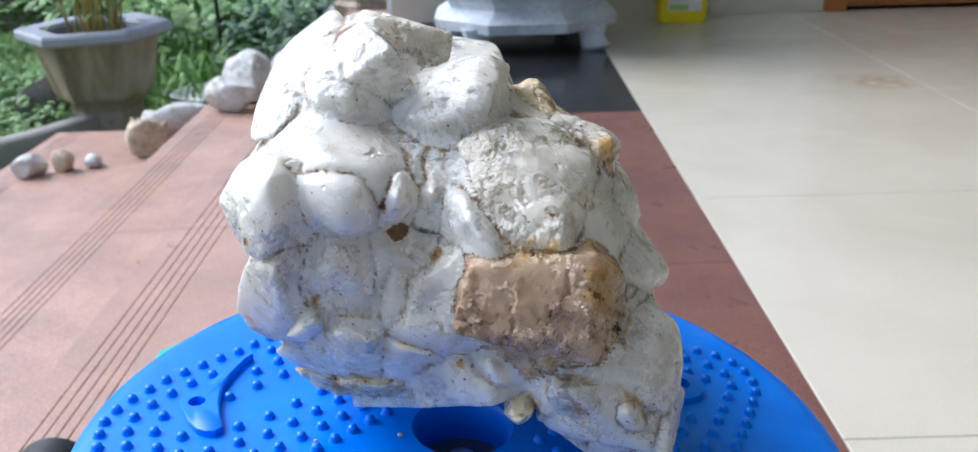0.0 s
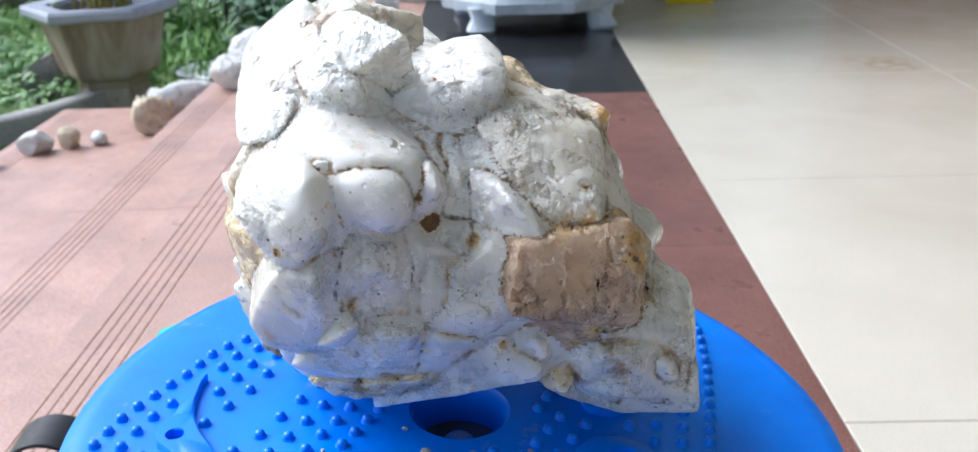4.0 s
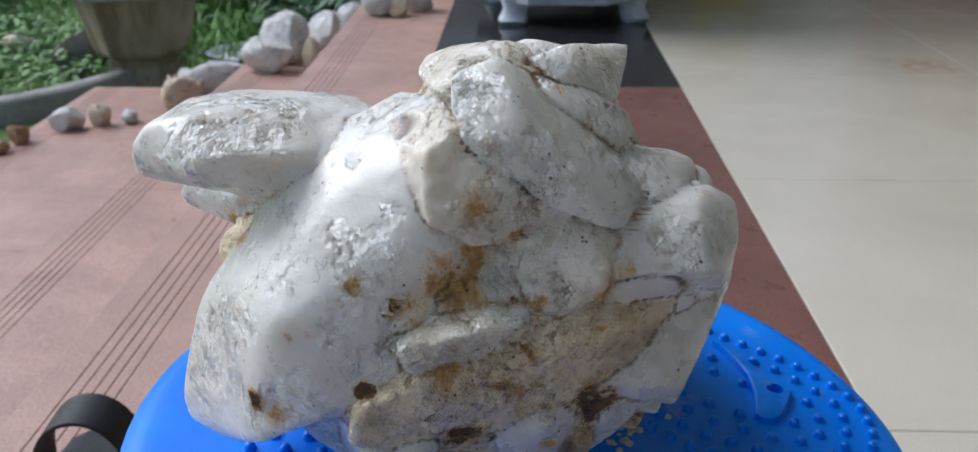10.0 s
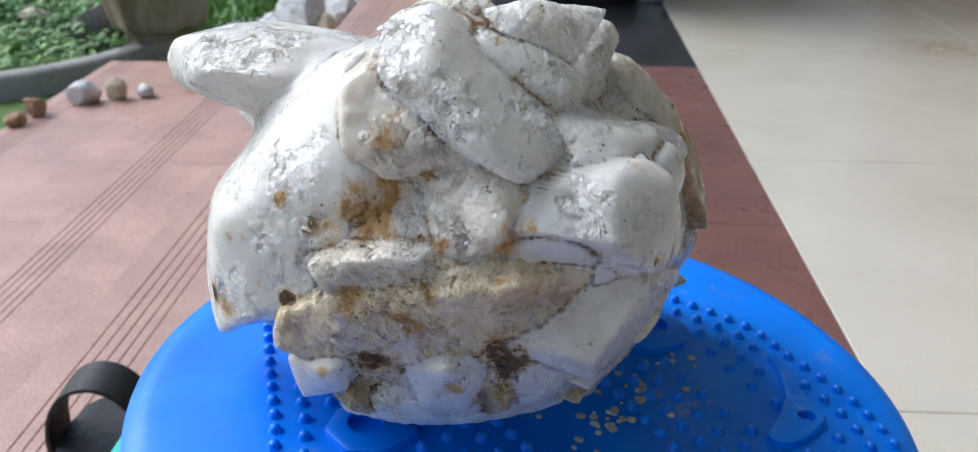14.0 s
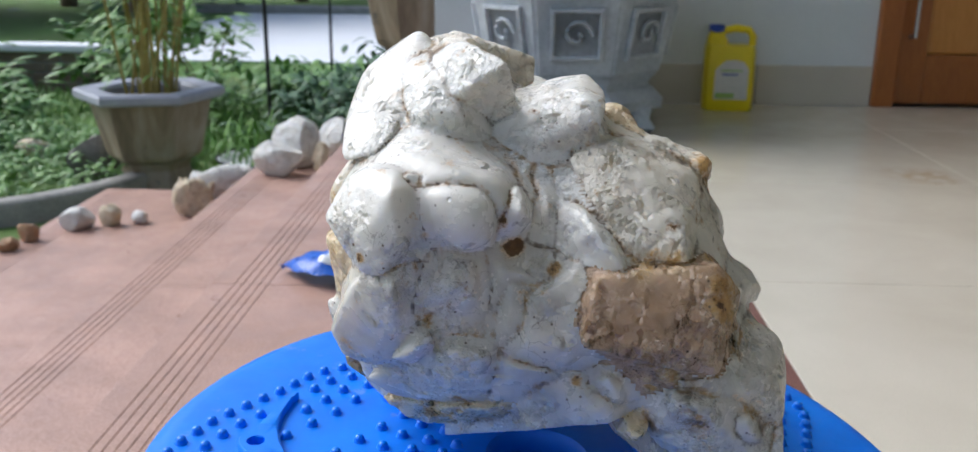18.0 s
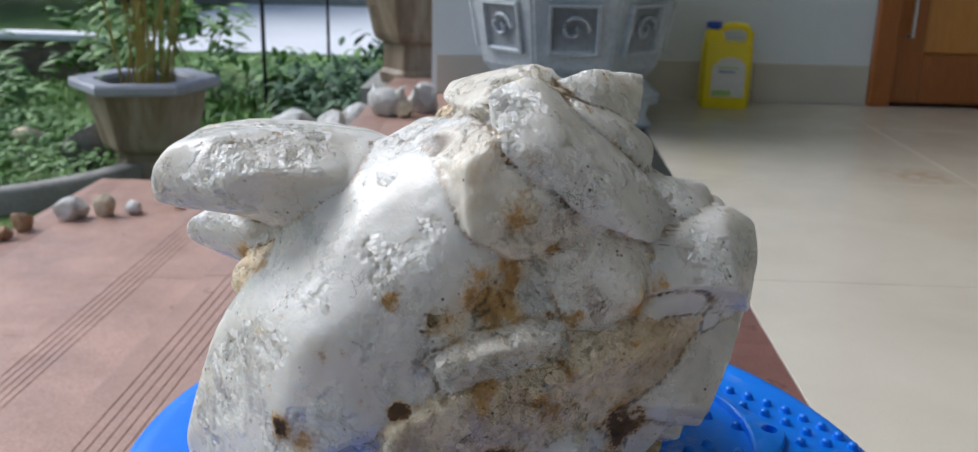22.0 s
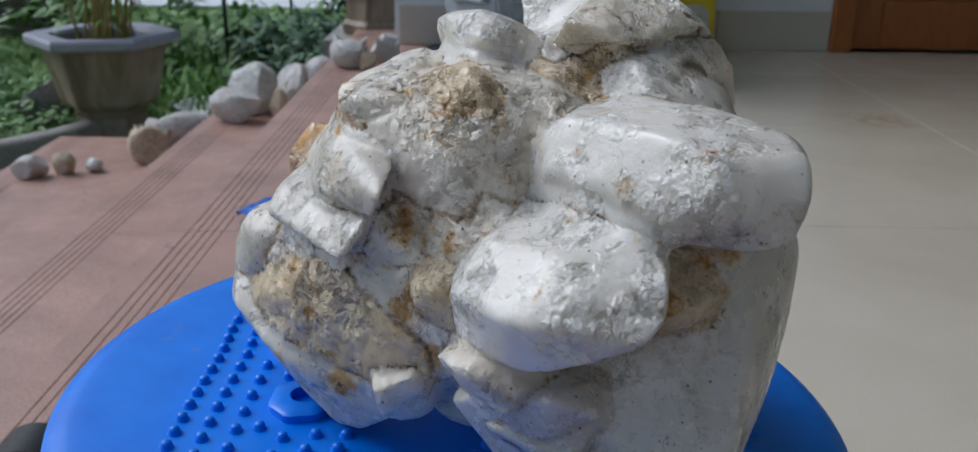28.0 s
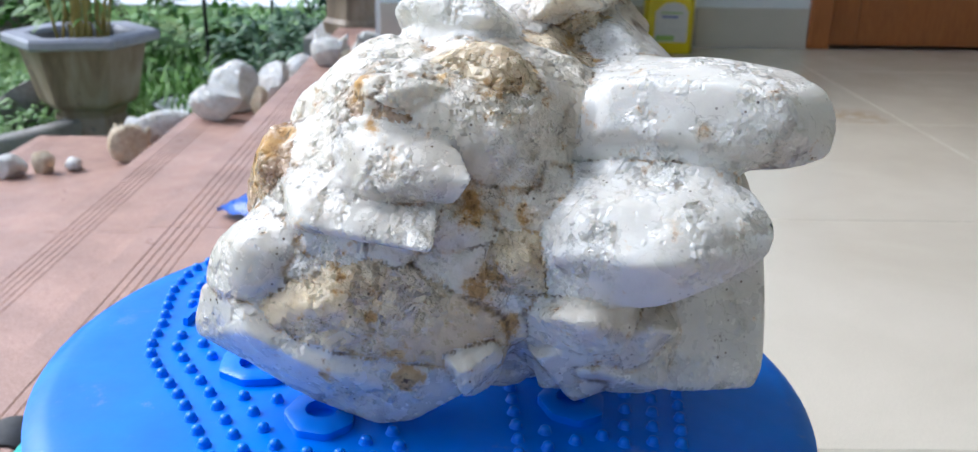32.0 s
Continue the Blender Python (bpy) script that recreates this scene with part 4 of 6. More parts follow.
# rounded crystal
gem((-0.0678, -0.0195, 0.106), -151, 25.6, Q,
    ((-11.3, 10.1, -5.2), (-1.9, 11.9, -3.2), (6.7, 8.6, 0.8), (13.6, 0.9, 6.8), (15.3, -3.3, 6.8), (11.1, -9.5, 2.8), (1.2, -9.9, 0.8), (-8.3, -8.4, -1.2), (-13.9, -4.6, -3.2), (-13.1, 3.9, -5.2)),
    ((0, 6.2, 8.8), (5.4, -2.7, 11.8), (-6, -2, 6.8)), 30, 0.75, worn=0.003)
# flat-topped crystal
gem((-0.0438, -0.0184, 0.1204), -151, 25.6, Q,
    ((-17.9, 4.7, 4), (-12.1, 10.6, -2), (-3, 12.8, -8), (8.5, 12.4, -14), (20.3, 6.4, -16), (26.2, 2.5, -16), (20.8, -6.6, -6), (12, -3.1, 8), (0.7, -6.5, 12), (-5.7, -12.4, 12), (-12.5, -11.8, 10), (-18.3, -7.6, 8), (-19.2, -1.7, 8)),
    ((-8.3, 2.7, 12), (5.4, -0.3, 12), (-1.4, 7.7, 2)), 40, 0.7)
gem((-0.0582, -0.0413, 0.1093), -82.4, 22.9, Q,
    ((-16.6, 2.1, -7.4), (-10.6, 13.3, -5.4), (-2.9, 17.2, -1.4), (6.3, 15.9, 4.6), (10.3, 10.9, 6.6), (11.4, 1.1, 6.6), (12.8, -9.4, 0.6), (6.3, -12.5, 0.6), (-0.3, -16.6, 0.6), (-5.4, -14.9, -1.4), (-10.8, -7.2, -3.4)),
    ((4.1, 8.3, 10.6), (-2.2, -1.2, 6.6), (6, -6.7, 8.6)), 35, 0.75)
gem((-0.0547, -0.0397, 0.0818), -82.4, 22.9, QC,
    ((-9.6, 7.9, 6.3), (0.1, 16.5, 10.3), (7.8, 19.9, 10.3), (11.1, 15.5, 8.3), (10.4, 8.5, 6.3), (9.3, -1.6, 4.3), (11.7, -6.8, 0.3), (7.9, -17.7, -5.7), (-3.7, -19.4, -11.7), (-13.2, -16.4, -15.7), (-17.5, -7.7, -11.7), (-13.9, 1.4, -1.7)),
    ((1.3, 6.6, 14.3), (2.3, -5.4, 8.3)), 45, 0.7)
# small crystal
gem((-0.0444, -0.0435, 0.0712), -82.4, 22.9, QC,
    ((-8, -5.1, -2.3), (-4, 2.7, -0.3), (1.3, 5.7, 1.7), (5.8, 4.2, 1.7), (5.6, -1, 1.7), (-1, -6.7, -2.3)),
    ((3.7, 2.4, 8.7), (-1.6, -1.6, 5.7)), 18, 0.8)
gem((-0.0335, -0.0394, 0.0889), -82.4, 22.9, QC,
    ((-10.7, 9.7, 1.2), (0.3, 10.2, 3.2), (10.8, 12.3, 1.2), (12, 6.6, 1.2), (10.5, -6.4, -0.8), (2.1, -13.3, -2.8), (-10, -11.6, -2.8), (-14.5, -7.2, -0.8)),
    ((-5.1, 8.8, 6.2), (3.2, 7.9, 9.2), (-4.3, 1.1, 9.2), (5.2, -2.2, 7.2)), 30, 0.8)
gem((-0.011, -0.0362, 0.0834), -82.4, 22.9, QC,
    ((-10.9, 8.6, 1.6), (-4.8, 11.8, 3.6), (7, 11.1, 1.6), (11.4, 5.2, -0.4), (10.6, -6.9, -0.5), (7.5, -13.2, -2.5), (-8.7, -12.9, -2.5), (-12, -3.6, -0.5)),
    ((-6.2, 7, 8.6), (5.5, 5.4, 7.6), (3.8, -6.6, 5.5), (-7, -6.9, 5.5)), 30, 0.8)
gem((0.0047, -0.0362, 0.0764), -82.4, 22.9, QC,
    ((-5.7, 10.4, 0.4), (-0.6, 15.7, 0.4), (5.3, 6.8, 2.4), (6.3, -11.3, 0.3), (1.3, -15, -1.7), (-6.4, -6.9, -1.6)),
    ((0.3, 7, 7.4), (1.8, -6.8, 6.4)), 25, 0.8)
# lying crystal
gem((-0.0369, -0.0371, 0.0599), -82.4, 22.9, QC,
    ((-23.4, -4.2, -11), (-9.2, 7.5, 3), (1.9, 11.3, 9), (14, 11.3, 9), (17.2, 3.9, 9), (15.1, -8.9, 1), (-1, -11.3, -7), (-15, -9.9, -13)),
    ((3.3, 6.4, 17), (14, 4.6, 16), (5.4, -3.5, 9)), 22, 0.7)
gem((-0.0078, -0.0401, 0.0592), -82.4, 22.9, QC,
    ((-14.3, 8.7, 3), (3, 9.9, 5), (12.1, 2.9, 3), (11.3, -4.3, 1), (0.9, -9.3, -5), (-12.9, -7.6, -7)),
    ((-6.4, 5.2, 10), (5.5, 3.7, 11)), 22, 0.7)
gem((-0.0276, -0.0332, 0.0445), -82.4, 22.9, QS,
    ((-28.8, 2.6, -8.6), (-15.4, 2.9, -0.6), (6.9, 2.7, 7.4), (28.8, 5.7, 11.4), (24.7, -2.5, 5.4), (1.6, -6.7, -4.6), (-17.9, -4.9, -10.6)),
    ((3.2, 0.8, 11.4),), 14, 0.7)
# orange-brown block
gem((0.0317, -0.0369, 0.0784), -82.4, 22.9, QO,
    ((-21.4, 9.8, -0.3), (-11.4, 13.3, 5.7), (0.2, 20.4, 3.7), (10.3, 21.6, -0.3), (17.7, 13.8, -2.3), (19.4, 3.9, -2.3), (15.7, -10.4, -4.4), (10, -20.6, -4.4), (-0.3, -19.5, -0.4), (-4.5, -17.2, 3.6), (-14.5, -10.6, 1.6), (-20.6, -5.1, -0.4)),
    ((0.9, 3, 15.7), (-0.7, -14.9, 9.6), (-9.4, 7.9, 9.7), (1.8, 12.1, 11.7)), 45, 0.75)
gem((0.0574, -0.0159, 0.0879), -82.4, 22.9, QC,
    ((-14.2, -0.4, 6), (-9.4, 7.2, 6), (-0.4, 8.8, 0), (10, 5.5, -6), (15, -1, -8), (12.4, -6, -6), (-2.3, -7.6, 2), (-11.4, -6.4, 6)),
    ((-6.8, 5.4, 10), (-3.9, -2.4, 12), (7.7, 0.5, 2)), 45, 0.7)
gem((0.0596, -0.0301, 0.0696), -82.4, 22.9, QC,
    ((-10.6, 10.8, 3.9), (-3.5, 15.9, 1.9), (2.2, 14.8, -2.1), (6.8, 4.6, -3.1), (14.2, -0.8, -8.1), (12.2, -13.8, -2.1), (1.5, -16.1, 1.9), (-9.8, -12.3, 3.9), (-13.1, -3.2, 3.9)),
    ((-6.2, 9.4, 8.9), (-4.2, -5.8, 11.9), (7.2, -4.9, 1.9)), 34, 0.7)
gem((0.0147, -0.0416, 0.0585), -82.4, 22.9, QC,
    ((-10.3, 0.5, -2.8), (-3.9, 6.7, 1.2), (3, 8.6, 3.2), (9.5, 2.7, 5.2), (8.6, -4, 3.2), (1.6, -8.9, -2.8), (-8.8, -5.8, -6.8)),
    ((0.1, 5.2, 11.2), (3.3, -1.8, 9.2)), 22, 0.7)
gem((0.0419, -0.0445, 0.0493), -82.4, 22.9, QC,
    ((-10.7, 1.6, 2.8), (-5.5, 8.5, 4.8), (3.2, 10.7, 4.8), (10.9, 6.6, 2.8), (11.3, -4.5, -1.2), (8.2, -12.8, -7.2), (-6.4, -7.5, -5.2), (-11.2, -2.8, -1.2)),
    ((-3.2, 6, 12.8), (4.8, 2.1, 10.8)), 22, 0.8)
gem((0.0631, -0.0449, 0.0482), -82.4, 22.9, QC,
    ((-11.3, 7.2, 4.3), (-3.3, 10.4, 5.3), (8.5, 9.3, -0.7), (11.4, -1, -2.8), (10.7, -10, -3.8), (-3.6, -10.8, -1.8), (-12.3, -5.2, -0.8)),
    ((-5, 5.3, 11.2), (2.9, -1.5, 5.2)), 18, 0.8)
gem((0.0514, -0.0473, 0.053), -119.4, 24.3, QC,
    ((-19.7, 7.5, 10.9), (-7.9, 9, 8.9), (11.6, 12, -3.1), (17, 2.8, -9.1), (16.2, -8.3, -9.1), (1.8, -11.6, -3.1), (-19, -11.3, 4.9)),
    ((-8.7, 3.3, 14.9),), 18, 0.8)
gem((0.053, 0.002, 0.1032), -82.4, 22.9, QC,
    ((-9.3, 7.6, 7), (-2, 12, 1), (5.5, 5.4, -5), (8.8, -3.1, -9), (3.6, -10.4, -3.1), (-6.5, -11.4, 8.9)),
    ((-4.3, 3.4, 13), (-2.8, -5.7, 10.9)), 35, 0.7)
# big slab
gem((-0.0677, 0.0596, 0.0824), 158.4, 20, Q,
    ((29.5, 58.5, 10.3), (31.6, 46.7, 10.3), (26.9, 34.3, 7.3), (22.7, 21, 6.3), (16.9, 9, 6.3), (16.2, -2.6, 5.3), (8.1, -12.6, 6.3), (-6.4, -24, 6.3), (-26.3, -37.3, -1.7), (-50.9, -45.3, -21.7), (-68.5, -48, -35.7)),
    ((-16.7, 4, 18.3), (2.5, 17.3, 15.3), (-26.6, -20.7, 6.3), (12.2, 64.5, 4.3), (12.4, 42.5, 12.3), (-6.2, 71.4, -19.7), (-21, 59.3, -15.7), (-31.9, 45.2, -13.7), (-44.3, 20.3, -11.7), (-57.6, 1.3, -11.7), (-66.8, -25.5, -23.7), (-71, -39.7, -33.7), (-51.7, -47.5, -25.7), (-9.9, 39.1, 10.3), (-27.9, 10.3, 12.3)), 44, 0.85, worn=0.003)
# upright block
gem((-0.0713, 0.0026, 0.111), -151, 25.6, QM,
    ((-12.9, 7, -4.5), (-7.3, 11.6, -1.5), (3.4, 11.2, 3.5), (12.8, 14.4, -0.5), (14.1, 3.3, 5.5), (11.3, -5.6, 5.5), (6.6, -12.7, 3.5), (-3.8, -15, -0.5), (-10.8, -12.1, -4.5), (-12.9, -1.8, -6.5)),
    ((0.3, 7.5, 5.5), (7.5, 2.9, 8.5), (3.2, -7.4, 8.5), (-6, -4.7, 1.5)), 30, 0.8)
gem((-0.0803, 0.0304, 0.0906), -151, 25.6, QM,
    ((-18.8, 0.9, -6.6), (-7.9, 5, -2.6), (7.5, 7.4, 3.4), (16.4, 3.7, 7.4), (16, -4.4, 5.4), (0.5, -6, -0.6), (-13.9, -6.2, -6.6)),
    ((-2.6, 2.4, 5.4), (10.6, 1.3, 10.4)), 30, 0.8)
# stained band
gem((-0.0752, 0.0138, 0.0745), -151, 25.6, QS,
    ((-43.8, 2.1, -14.9), (-24.5, 9.5, -0.9), (-1.3, 11.1, 9.1), (20.1, 16.2, 19.1), (39, 14.2, 21.1), (43.7, 5.2, 13.1), (35.7, -10.9, 3.1), (17.6, -12.7, 1.1), (-9.5, -13.8, -8.9), (-32.5, -12.8, -18.9), (-44, -8.1, -22.9)),
    ((20.6, 9.7, 22.1), (31.3, 1, 14.1), (-0.8, 1.8, 8.1), (-24.2, -0.8, -2.9)), 30, 0.7)
gem((-0.0747, 0.008, 0.0551), -151, 25.6, QC,
    ((-12.4, 3, -2.7), (-4.9, 8.5, 3.3), (6.5, 9.4, 7.4), (10.5, 2, 5.4), (7, -11.7, -4.7), (-6.9, -11.5, -8.7)),
    ((-2.1, 3.7, 9.3), (4.4, -4.1, 4.3)), 35, 0.8)
gem((-0.0632, -0.0186, 0.0577), -151, 25.6, QM,
    ((-9.3, 5.8, 5.7), (-0.8, 14.1, 9.7), (7.9, 8.7, 5.7), (8.3, -3.7, -2.3), (1.1, -13.3, -10.3), (-7, -11.9, -8.3)),
    ((-0.4, 7.6, 13.7), (2.2, -3.8, 3.7)), 40, 0.8)
gem((-0.0792, 0.0459, 0.0513), -151, 25.6, QC,
    ((-10.7, 3.5, -4), (1.4, 9.2, 4), (8.7, 4.4, 8), (7.1, -6.7, 2), (-6.3, -10.4, -10)),
    ((0.8, 1, 8),), 35, 0.8)
gem((-0.0469, -0.0315, 0.0633), -151, 25.6, QC,
    ((-11, 5.9, 12.5), (-5, 17.9, 20.5), (4.1, 21.5, 14.5), (12.9, 15.7, 0.5), (12.5, -3.5, -11.5), (3.9, -21.4, -17.5), (-6, -24.4, -15.5), (-11.2, -11.4, -3.5)),
    ((-2.8, 11, 20.5), (2.5, -6, 0.5)), 45, 0.75)
gem((-0.065, 0.0074, 0.0382), -151, 25.6, QM,
    ((-33.6, -1.2, -6), (-13.1, -5.9, -6), (7.3, -6.9, -2), (26.9, -4, 0), (36.7, -1.9, -2), (26, 8.4, 14), (-12.3, 6.7, 8), (-38, 4.6, -6)),
    ((7.4, 0.7, 10),), 18, 0.7)
gem((-0.0105, -0.0396, 0.0531), -151, 25.6, QC,
    ((-12.7, 10.1, 26.1), (5.8, 17.2, 4.1), (22.6, 12.4, -15.9), (22.6, 7.6, -19.9), (11.8, 5.4, -13.9), (-8.2, -12, 0.1), (-20.1, -25.5, 4), (-21.7, -15.2, 16.1)),
    ((-2.4, 5.1, 10.1),), 25, 0.8)
gem((-0.0693, 0.0196, 0.1287), -151, 25.6, QM,
    ((-12.4, 20.2, 0.9), (-1.2, 11.9, 3.9), (6.1, 5.5, 4.9), (14.9, 0.9, 4.9), (24.6, -5.4, 1.9), (17.2, -9.4, 3.9), (6.6, -9.6, -0.1), (-0.5, -11.6, -3.1), (-11.3, -12.2, -5.1), (-22.8, -4, -7.1), (-21.8, 13.5, -5.1)),
    ((-0.2, -0.1, 5.9),), 30, 0.8)
# massive quartz left of the peak
gem((-0.0609, 0.0038, 0.1411), -82.4, 22.9, Q,
    ((-15.9, -26.8, 3.7), (-15.5, -10.7, -6.3), (-9.2, 11.3, -12.2), (1.1, 20.7, -12.2), (11.8, 25.8, -8.2), (17, 18.1, -4.2), (7.4, 3.1, 5.8), (5.3, -13.6, 13.7), (-2.1, -27.6, 19.7)),
    ((-4.3, -10.1, 7.7), (3.4, 5.8, 1.8)), 20, 0.75, worn=0.003)
# upper long crystal
gem((-0.0203, 0.091, 0.1208), 14.1, 21.7, Q,
    ((-56.8, -4.4, -2.5), (-35, 16.2, -8.5), (-10.8, 19.7, -4.5), (6.1, 18.9, -2.5), (23.9, 17.4, -2.5), (32.3, 12.3, -0.5), (36.7, 2.8, 1.5), (35.5, -8.4, 1.5), (26.3, -14, 3.5), (7.1, -18.5, 5.5), (-20.3, -19.3, 5.5), (-45.1, -22.2, 3.5)),
    ((-34.6, 2.6, 19.5), (0.8, 7.2, 21.5), (18.6, 5, 19.5), (24.3, -6.4, 17.5), (-3.4, -10.3, 22.5), (-33.4, -13.5, 20.5), (7.2, -15.1, 19.5)), 22, 0.6, worn=0.0016)
# lower long crystal
gem((0.0157, 0.0863, 0.0881), 14.1, 21.7, Q,
    ((-36.4, 2, -5.8), (-26.1, 17, -7.8), (-8.2, 21.6, -5.8), (11.8, 23.1, -3.8), (27.8, 19.4, -1.8), (36.6, 8.8, 2.2), (34.7, -0.3, 4.2), (22.1, -11.2, 6.2), (5.1, -21.5, 6.2), (-4.6, -23.7, 6.2), (-24.1, -21.2, 2.2), (-38.4, -14.5, -1.8)),
    ((-19.8, 6.9, 12.2), (8.9, 11.2, 12.2), (19.4, 6.2, 14.2), (0.9, -8.6, 21.2), (-22.7, -10.7, 16.2), (18.8, -4.4, 16.2)), 18, 0.65, worn=0.0016)
gem((0.0285, 0.0726, 0.0585), 14.1, 21.7, QM,
    ((-21.2, -0.3, -5.3), (-14.7, 4.7, -1.3), (0.3, 10.3, 4.7), (12.5, 7.3, 4.7), (17, 1.5, 2.7), (14.4, -6, 0.7), (2.8, -9.8, -1.3), (-11.3, -7.8, -5.3)),
    ((-7.9, 1.3, 12.7), (5.3, 2.6, 14.7)), 25, 0.8)
# clear block
gem((0.0087, 0.0793, 0.0453), 62.4, 21, QC,
    ((-30.1, 0.6, -6), (-16.1, 9, 4), (1.4, 12.2, 10), (14.1, 13.8, 8), (20, 4.5, 4), (19.5, -5.2, -0), (5, -16.1, -8), (-13.8, -18.5, -12)),
    ((-2.5, 7.8, 22), (10.1, 4.6, 18), (-2.7, -4.6, 12)), 45, 0.75)
gem((0.0138, 0.0769, 0.0369), 14.1, 21.7, QC,
    ((-25.8, -1.3, 3), (-3.2, 4.7, 7), (18, 15.6, 3), (20.6, -1.1, -1), (12.6, -5.8, -5), (-22, -12.1, -7)),
    ((-3.7, 0.1, 13),), 30, 0.8)
# small clear crystal
gem((-0.0333, 0.0404, 0.1314), 121.9, 20.4, Q,
    ((-7.3, -2.1, -1.7), (-4.2, 5.5, -9.7), (4.7, 10.2, -11.7), (8.7, 4.7, -1.7), (2.2, -7.8, 12.3), (-4.3, -10.9, 12.3)),
    ((-1.8, -1.3, 12.3),), 25, 0.8)
# shoulder of the peak
gem((-0.0456, 0.0222, 0.1412), 121.9, 20.4, Q,
    ((-13.6, 1.7, -8.7), (-2.2, 20.1, -14.7), (2.3, 25.9, -12.7), (8.3, 19.7, -12.7), (15, 5.8, -4.7), (20.5, -6.2, 7.3), (4.3, -22.3, 17.3), (-12.5, -23.8, 17.3), (-22.4, -20.8, 11.3)),
    ((1, 17.5, -0.7), (2.3, 1, 7.3), (-6.4, -12.9, 15.3)), 28, 0.85)
# white shoulder
gem((0.0323, -0.0167, 0.1187), 14.1, 21.7, QM,
    ((-25.6, -13.8, -8.8), (-21.1, -3.6, -4.8), (-11.5, 6, -2.8), (-5.1, 16.7, -8.8), (4.8, 21.6, -8.8), (20.3, 14.9, 1.2), (24, 0.9, 11.2), (23, -9, 13.2), (6, -17, 9.2), (-15.2, -17.1, -0.8)),
    ((-2.9, 0.6, 11.2), (12.6, 3.2, 15.2), (10, -10.3, 15.2)), 20, 0.7)
# granular block
gem((0.0203, 0.0323, 0.1138), 14.1, 21.7, QM,
    ((-29.6, 16, 6.7), (-18.9, 26.6, -5.3), (1.5, 27.1, -7.3), (20.4, 27.3, -11.3), (25, 16.7, -7.2), (20.7, -2.9, 0.8), (19.3, -23.1, 0.8), (9.9, -28.8, -1.2), (-4.5, -25.4, 0.7), (-16.4, -25.2, 6.7), (-27, -8.3, 16.7)),
    ((-19.9, -0.6, 20.7), (-7.5, 8.8, 14.7), (1.3, -3.3, 16.7), (10.4, 0.8, 13.7), (4.5, -18.7, 10.7)), 30, 0.7, worn=0.003)
gem((0.0509, 0.0096, 0.0928), 14.1, 21.7, QM,
    ((-14.9, 15.8, 0), (-7, 20.7, 2), (3.1, 10.8, 0.1), (13.4, 0.3, -3.9), (14.9, -13.2, -3.9), (7.7, -21.3, 0.1), (-4, -14.5, 4.1), (-13.5, 1.7, 2)),
    ((-5.8, 6.1, 3.1), (4.8, -8.2, 2.1)), 18, 0.8)
# brownish clear block
gem((0.0473, -0.0307, 0.088), 14.1, 21.7, QO,
    ((-20.9, -5.8, -9.8), (-16.2, 6.6, -1.8), (-9.6, 16, 2.2), (0.5, 14.7, 2.2), (14.7, 10.9, 2.2), (23.7, 3.5, 6.2), (22.5, -4.9, 6.2), (10.8, -9.8, 4.2), (-5.9, -16, -1.8), (-19.6, -15.6, -9.8)),
    ((-7.7, 2.7, 9.2), (4.3, 3.8, 7.2), (13, -3.4, 9.2)), 40, 0.75)
# pale crystal
gem((0.0612, 0.0019, 0.0788), 14.1, 21.7, Q,
    ((-9.5, -5.9, -0.3), (-9.7, 5.8, -0.3), (-2.6, 11.5, -0.3), (6.1, 5.2, 1.7), (10.1, -0.1, -0.3), (6.6, -7.5, -0.3), (-0.9, -9, -0.3)),
    ((-1.8, 6.5, 2.7), (4.6, -0.4, 4.7)), 16, 0.8)
# glossy knob
gem((0.0682, -0.0285, 0.0661), 14.1, 21.7, QC,
    ((-19.4, 0.2, -5.1), (-10.4, 11.6, -3.1), (1.3, 16.1, -1.1), (13.3, 15.7, 0.9), (19.3, 7.6, 3), (15.8, -5.9, 5), (7, -13.8, 4.9), (-7, -18.1, 0.9), (-19.7, -13.5, -5.1)),
    ((0.3, 8.2, 8.9), (10.4, 1.6, 9.9), (-2.4, -7.1, 7.9)), 30, 0.7, worn=0.003)
# crust
gem((0.055, 0.0168, 0.0543), 14.1, 21.7, QS,
    ((-40.8, -6, 9), (-27.9, 8.5, 11), (-17, 14.8, 11), (1.4, 20.4, 9), (16.6, 21.2, -1), (28.9, 18, -7), (38.6, 2.2, -11), (38, -12.7, -15), (20, -20.5, -13), (3.8, -18.4, -5), (-23, -15.1, 5), (-38.4, -12.2, 7)),
    ((-13.2, 8.2, 15), (-22.7, -2, 15), (-1.8, -2.7, 10), (14, 5.7, 5)), 30, 0.7, worn=0.003)
# shelf at the foot
gem((0.0615, -0.0044, 0.0333), 14.1, 21.7, QC,
    ((-47.9, 6.1, 3.6), (-44.8, 18.3, 7.6), (-28, 16, 15.7), (-8.3, 4.9, 13.7), (14.7, 1.9, 9.7), (37.7, 4.5, 1.7), (58.1, 7, -8.3), (46.5, -2.9, -10.3), (30.8, -15.9, -12.3), (18.5, -19.4, -12.3), (-2.1, -15.7, -8.3), (-28.6, -3.6, -2.3), (-46.4, -0.4, 1.6)),
    ((-19.1, 6.5, 17.7), (7.4, -1.9, 11.7), (26.5, -5.1, 1.7)), 24, 0.75)
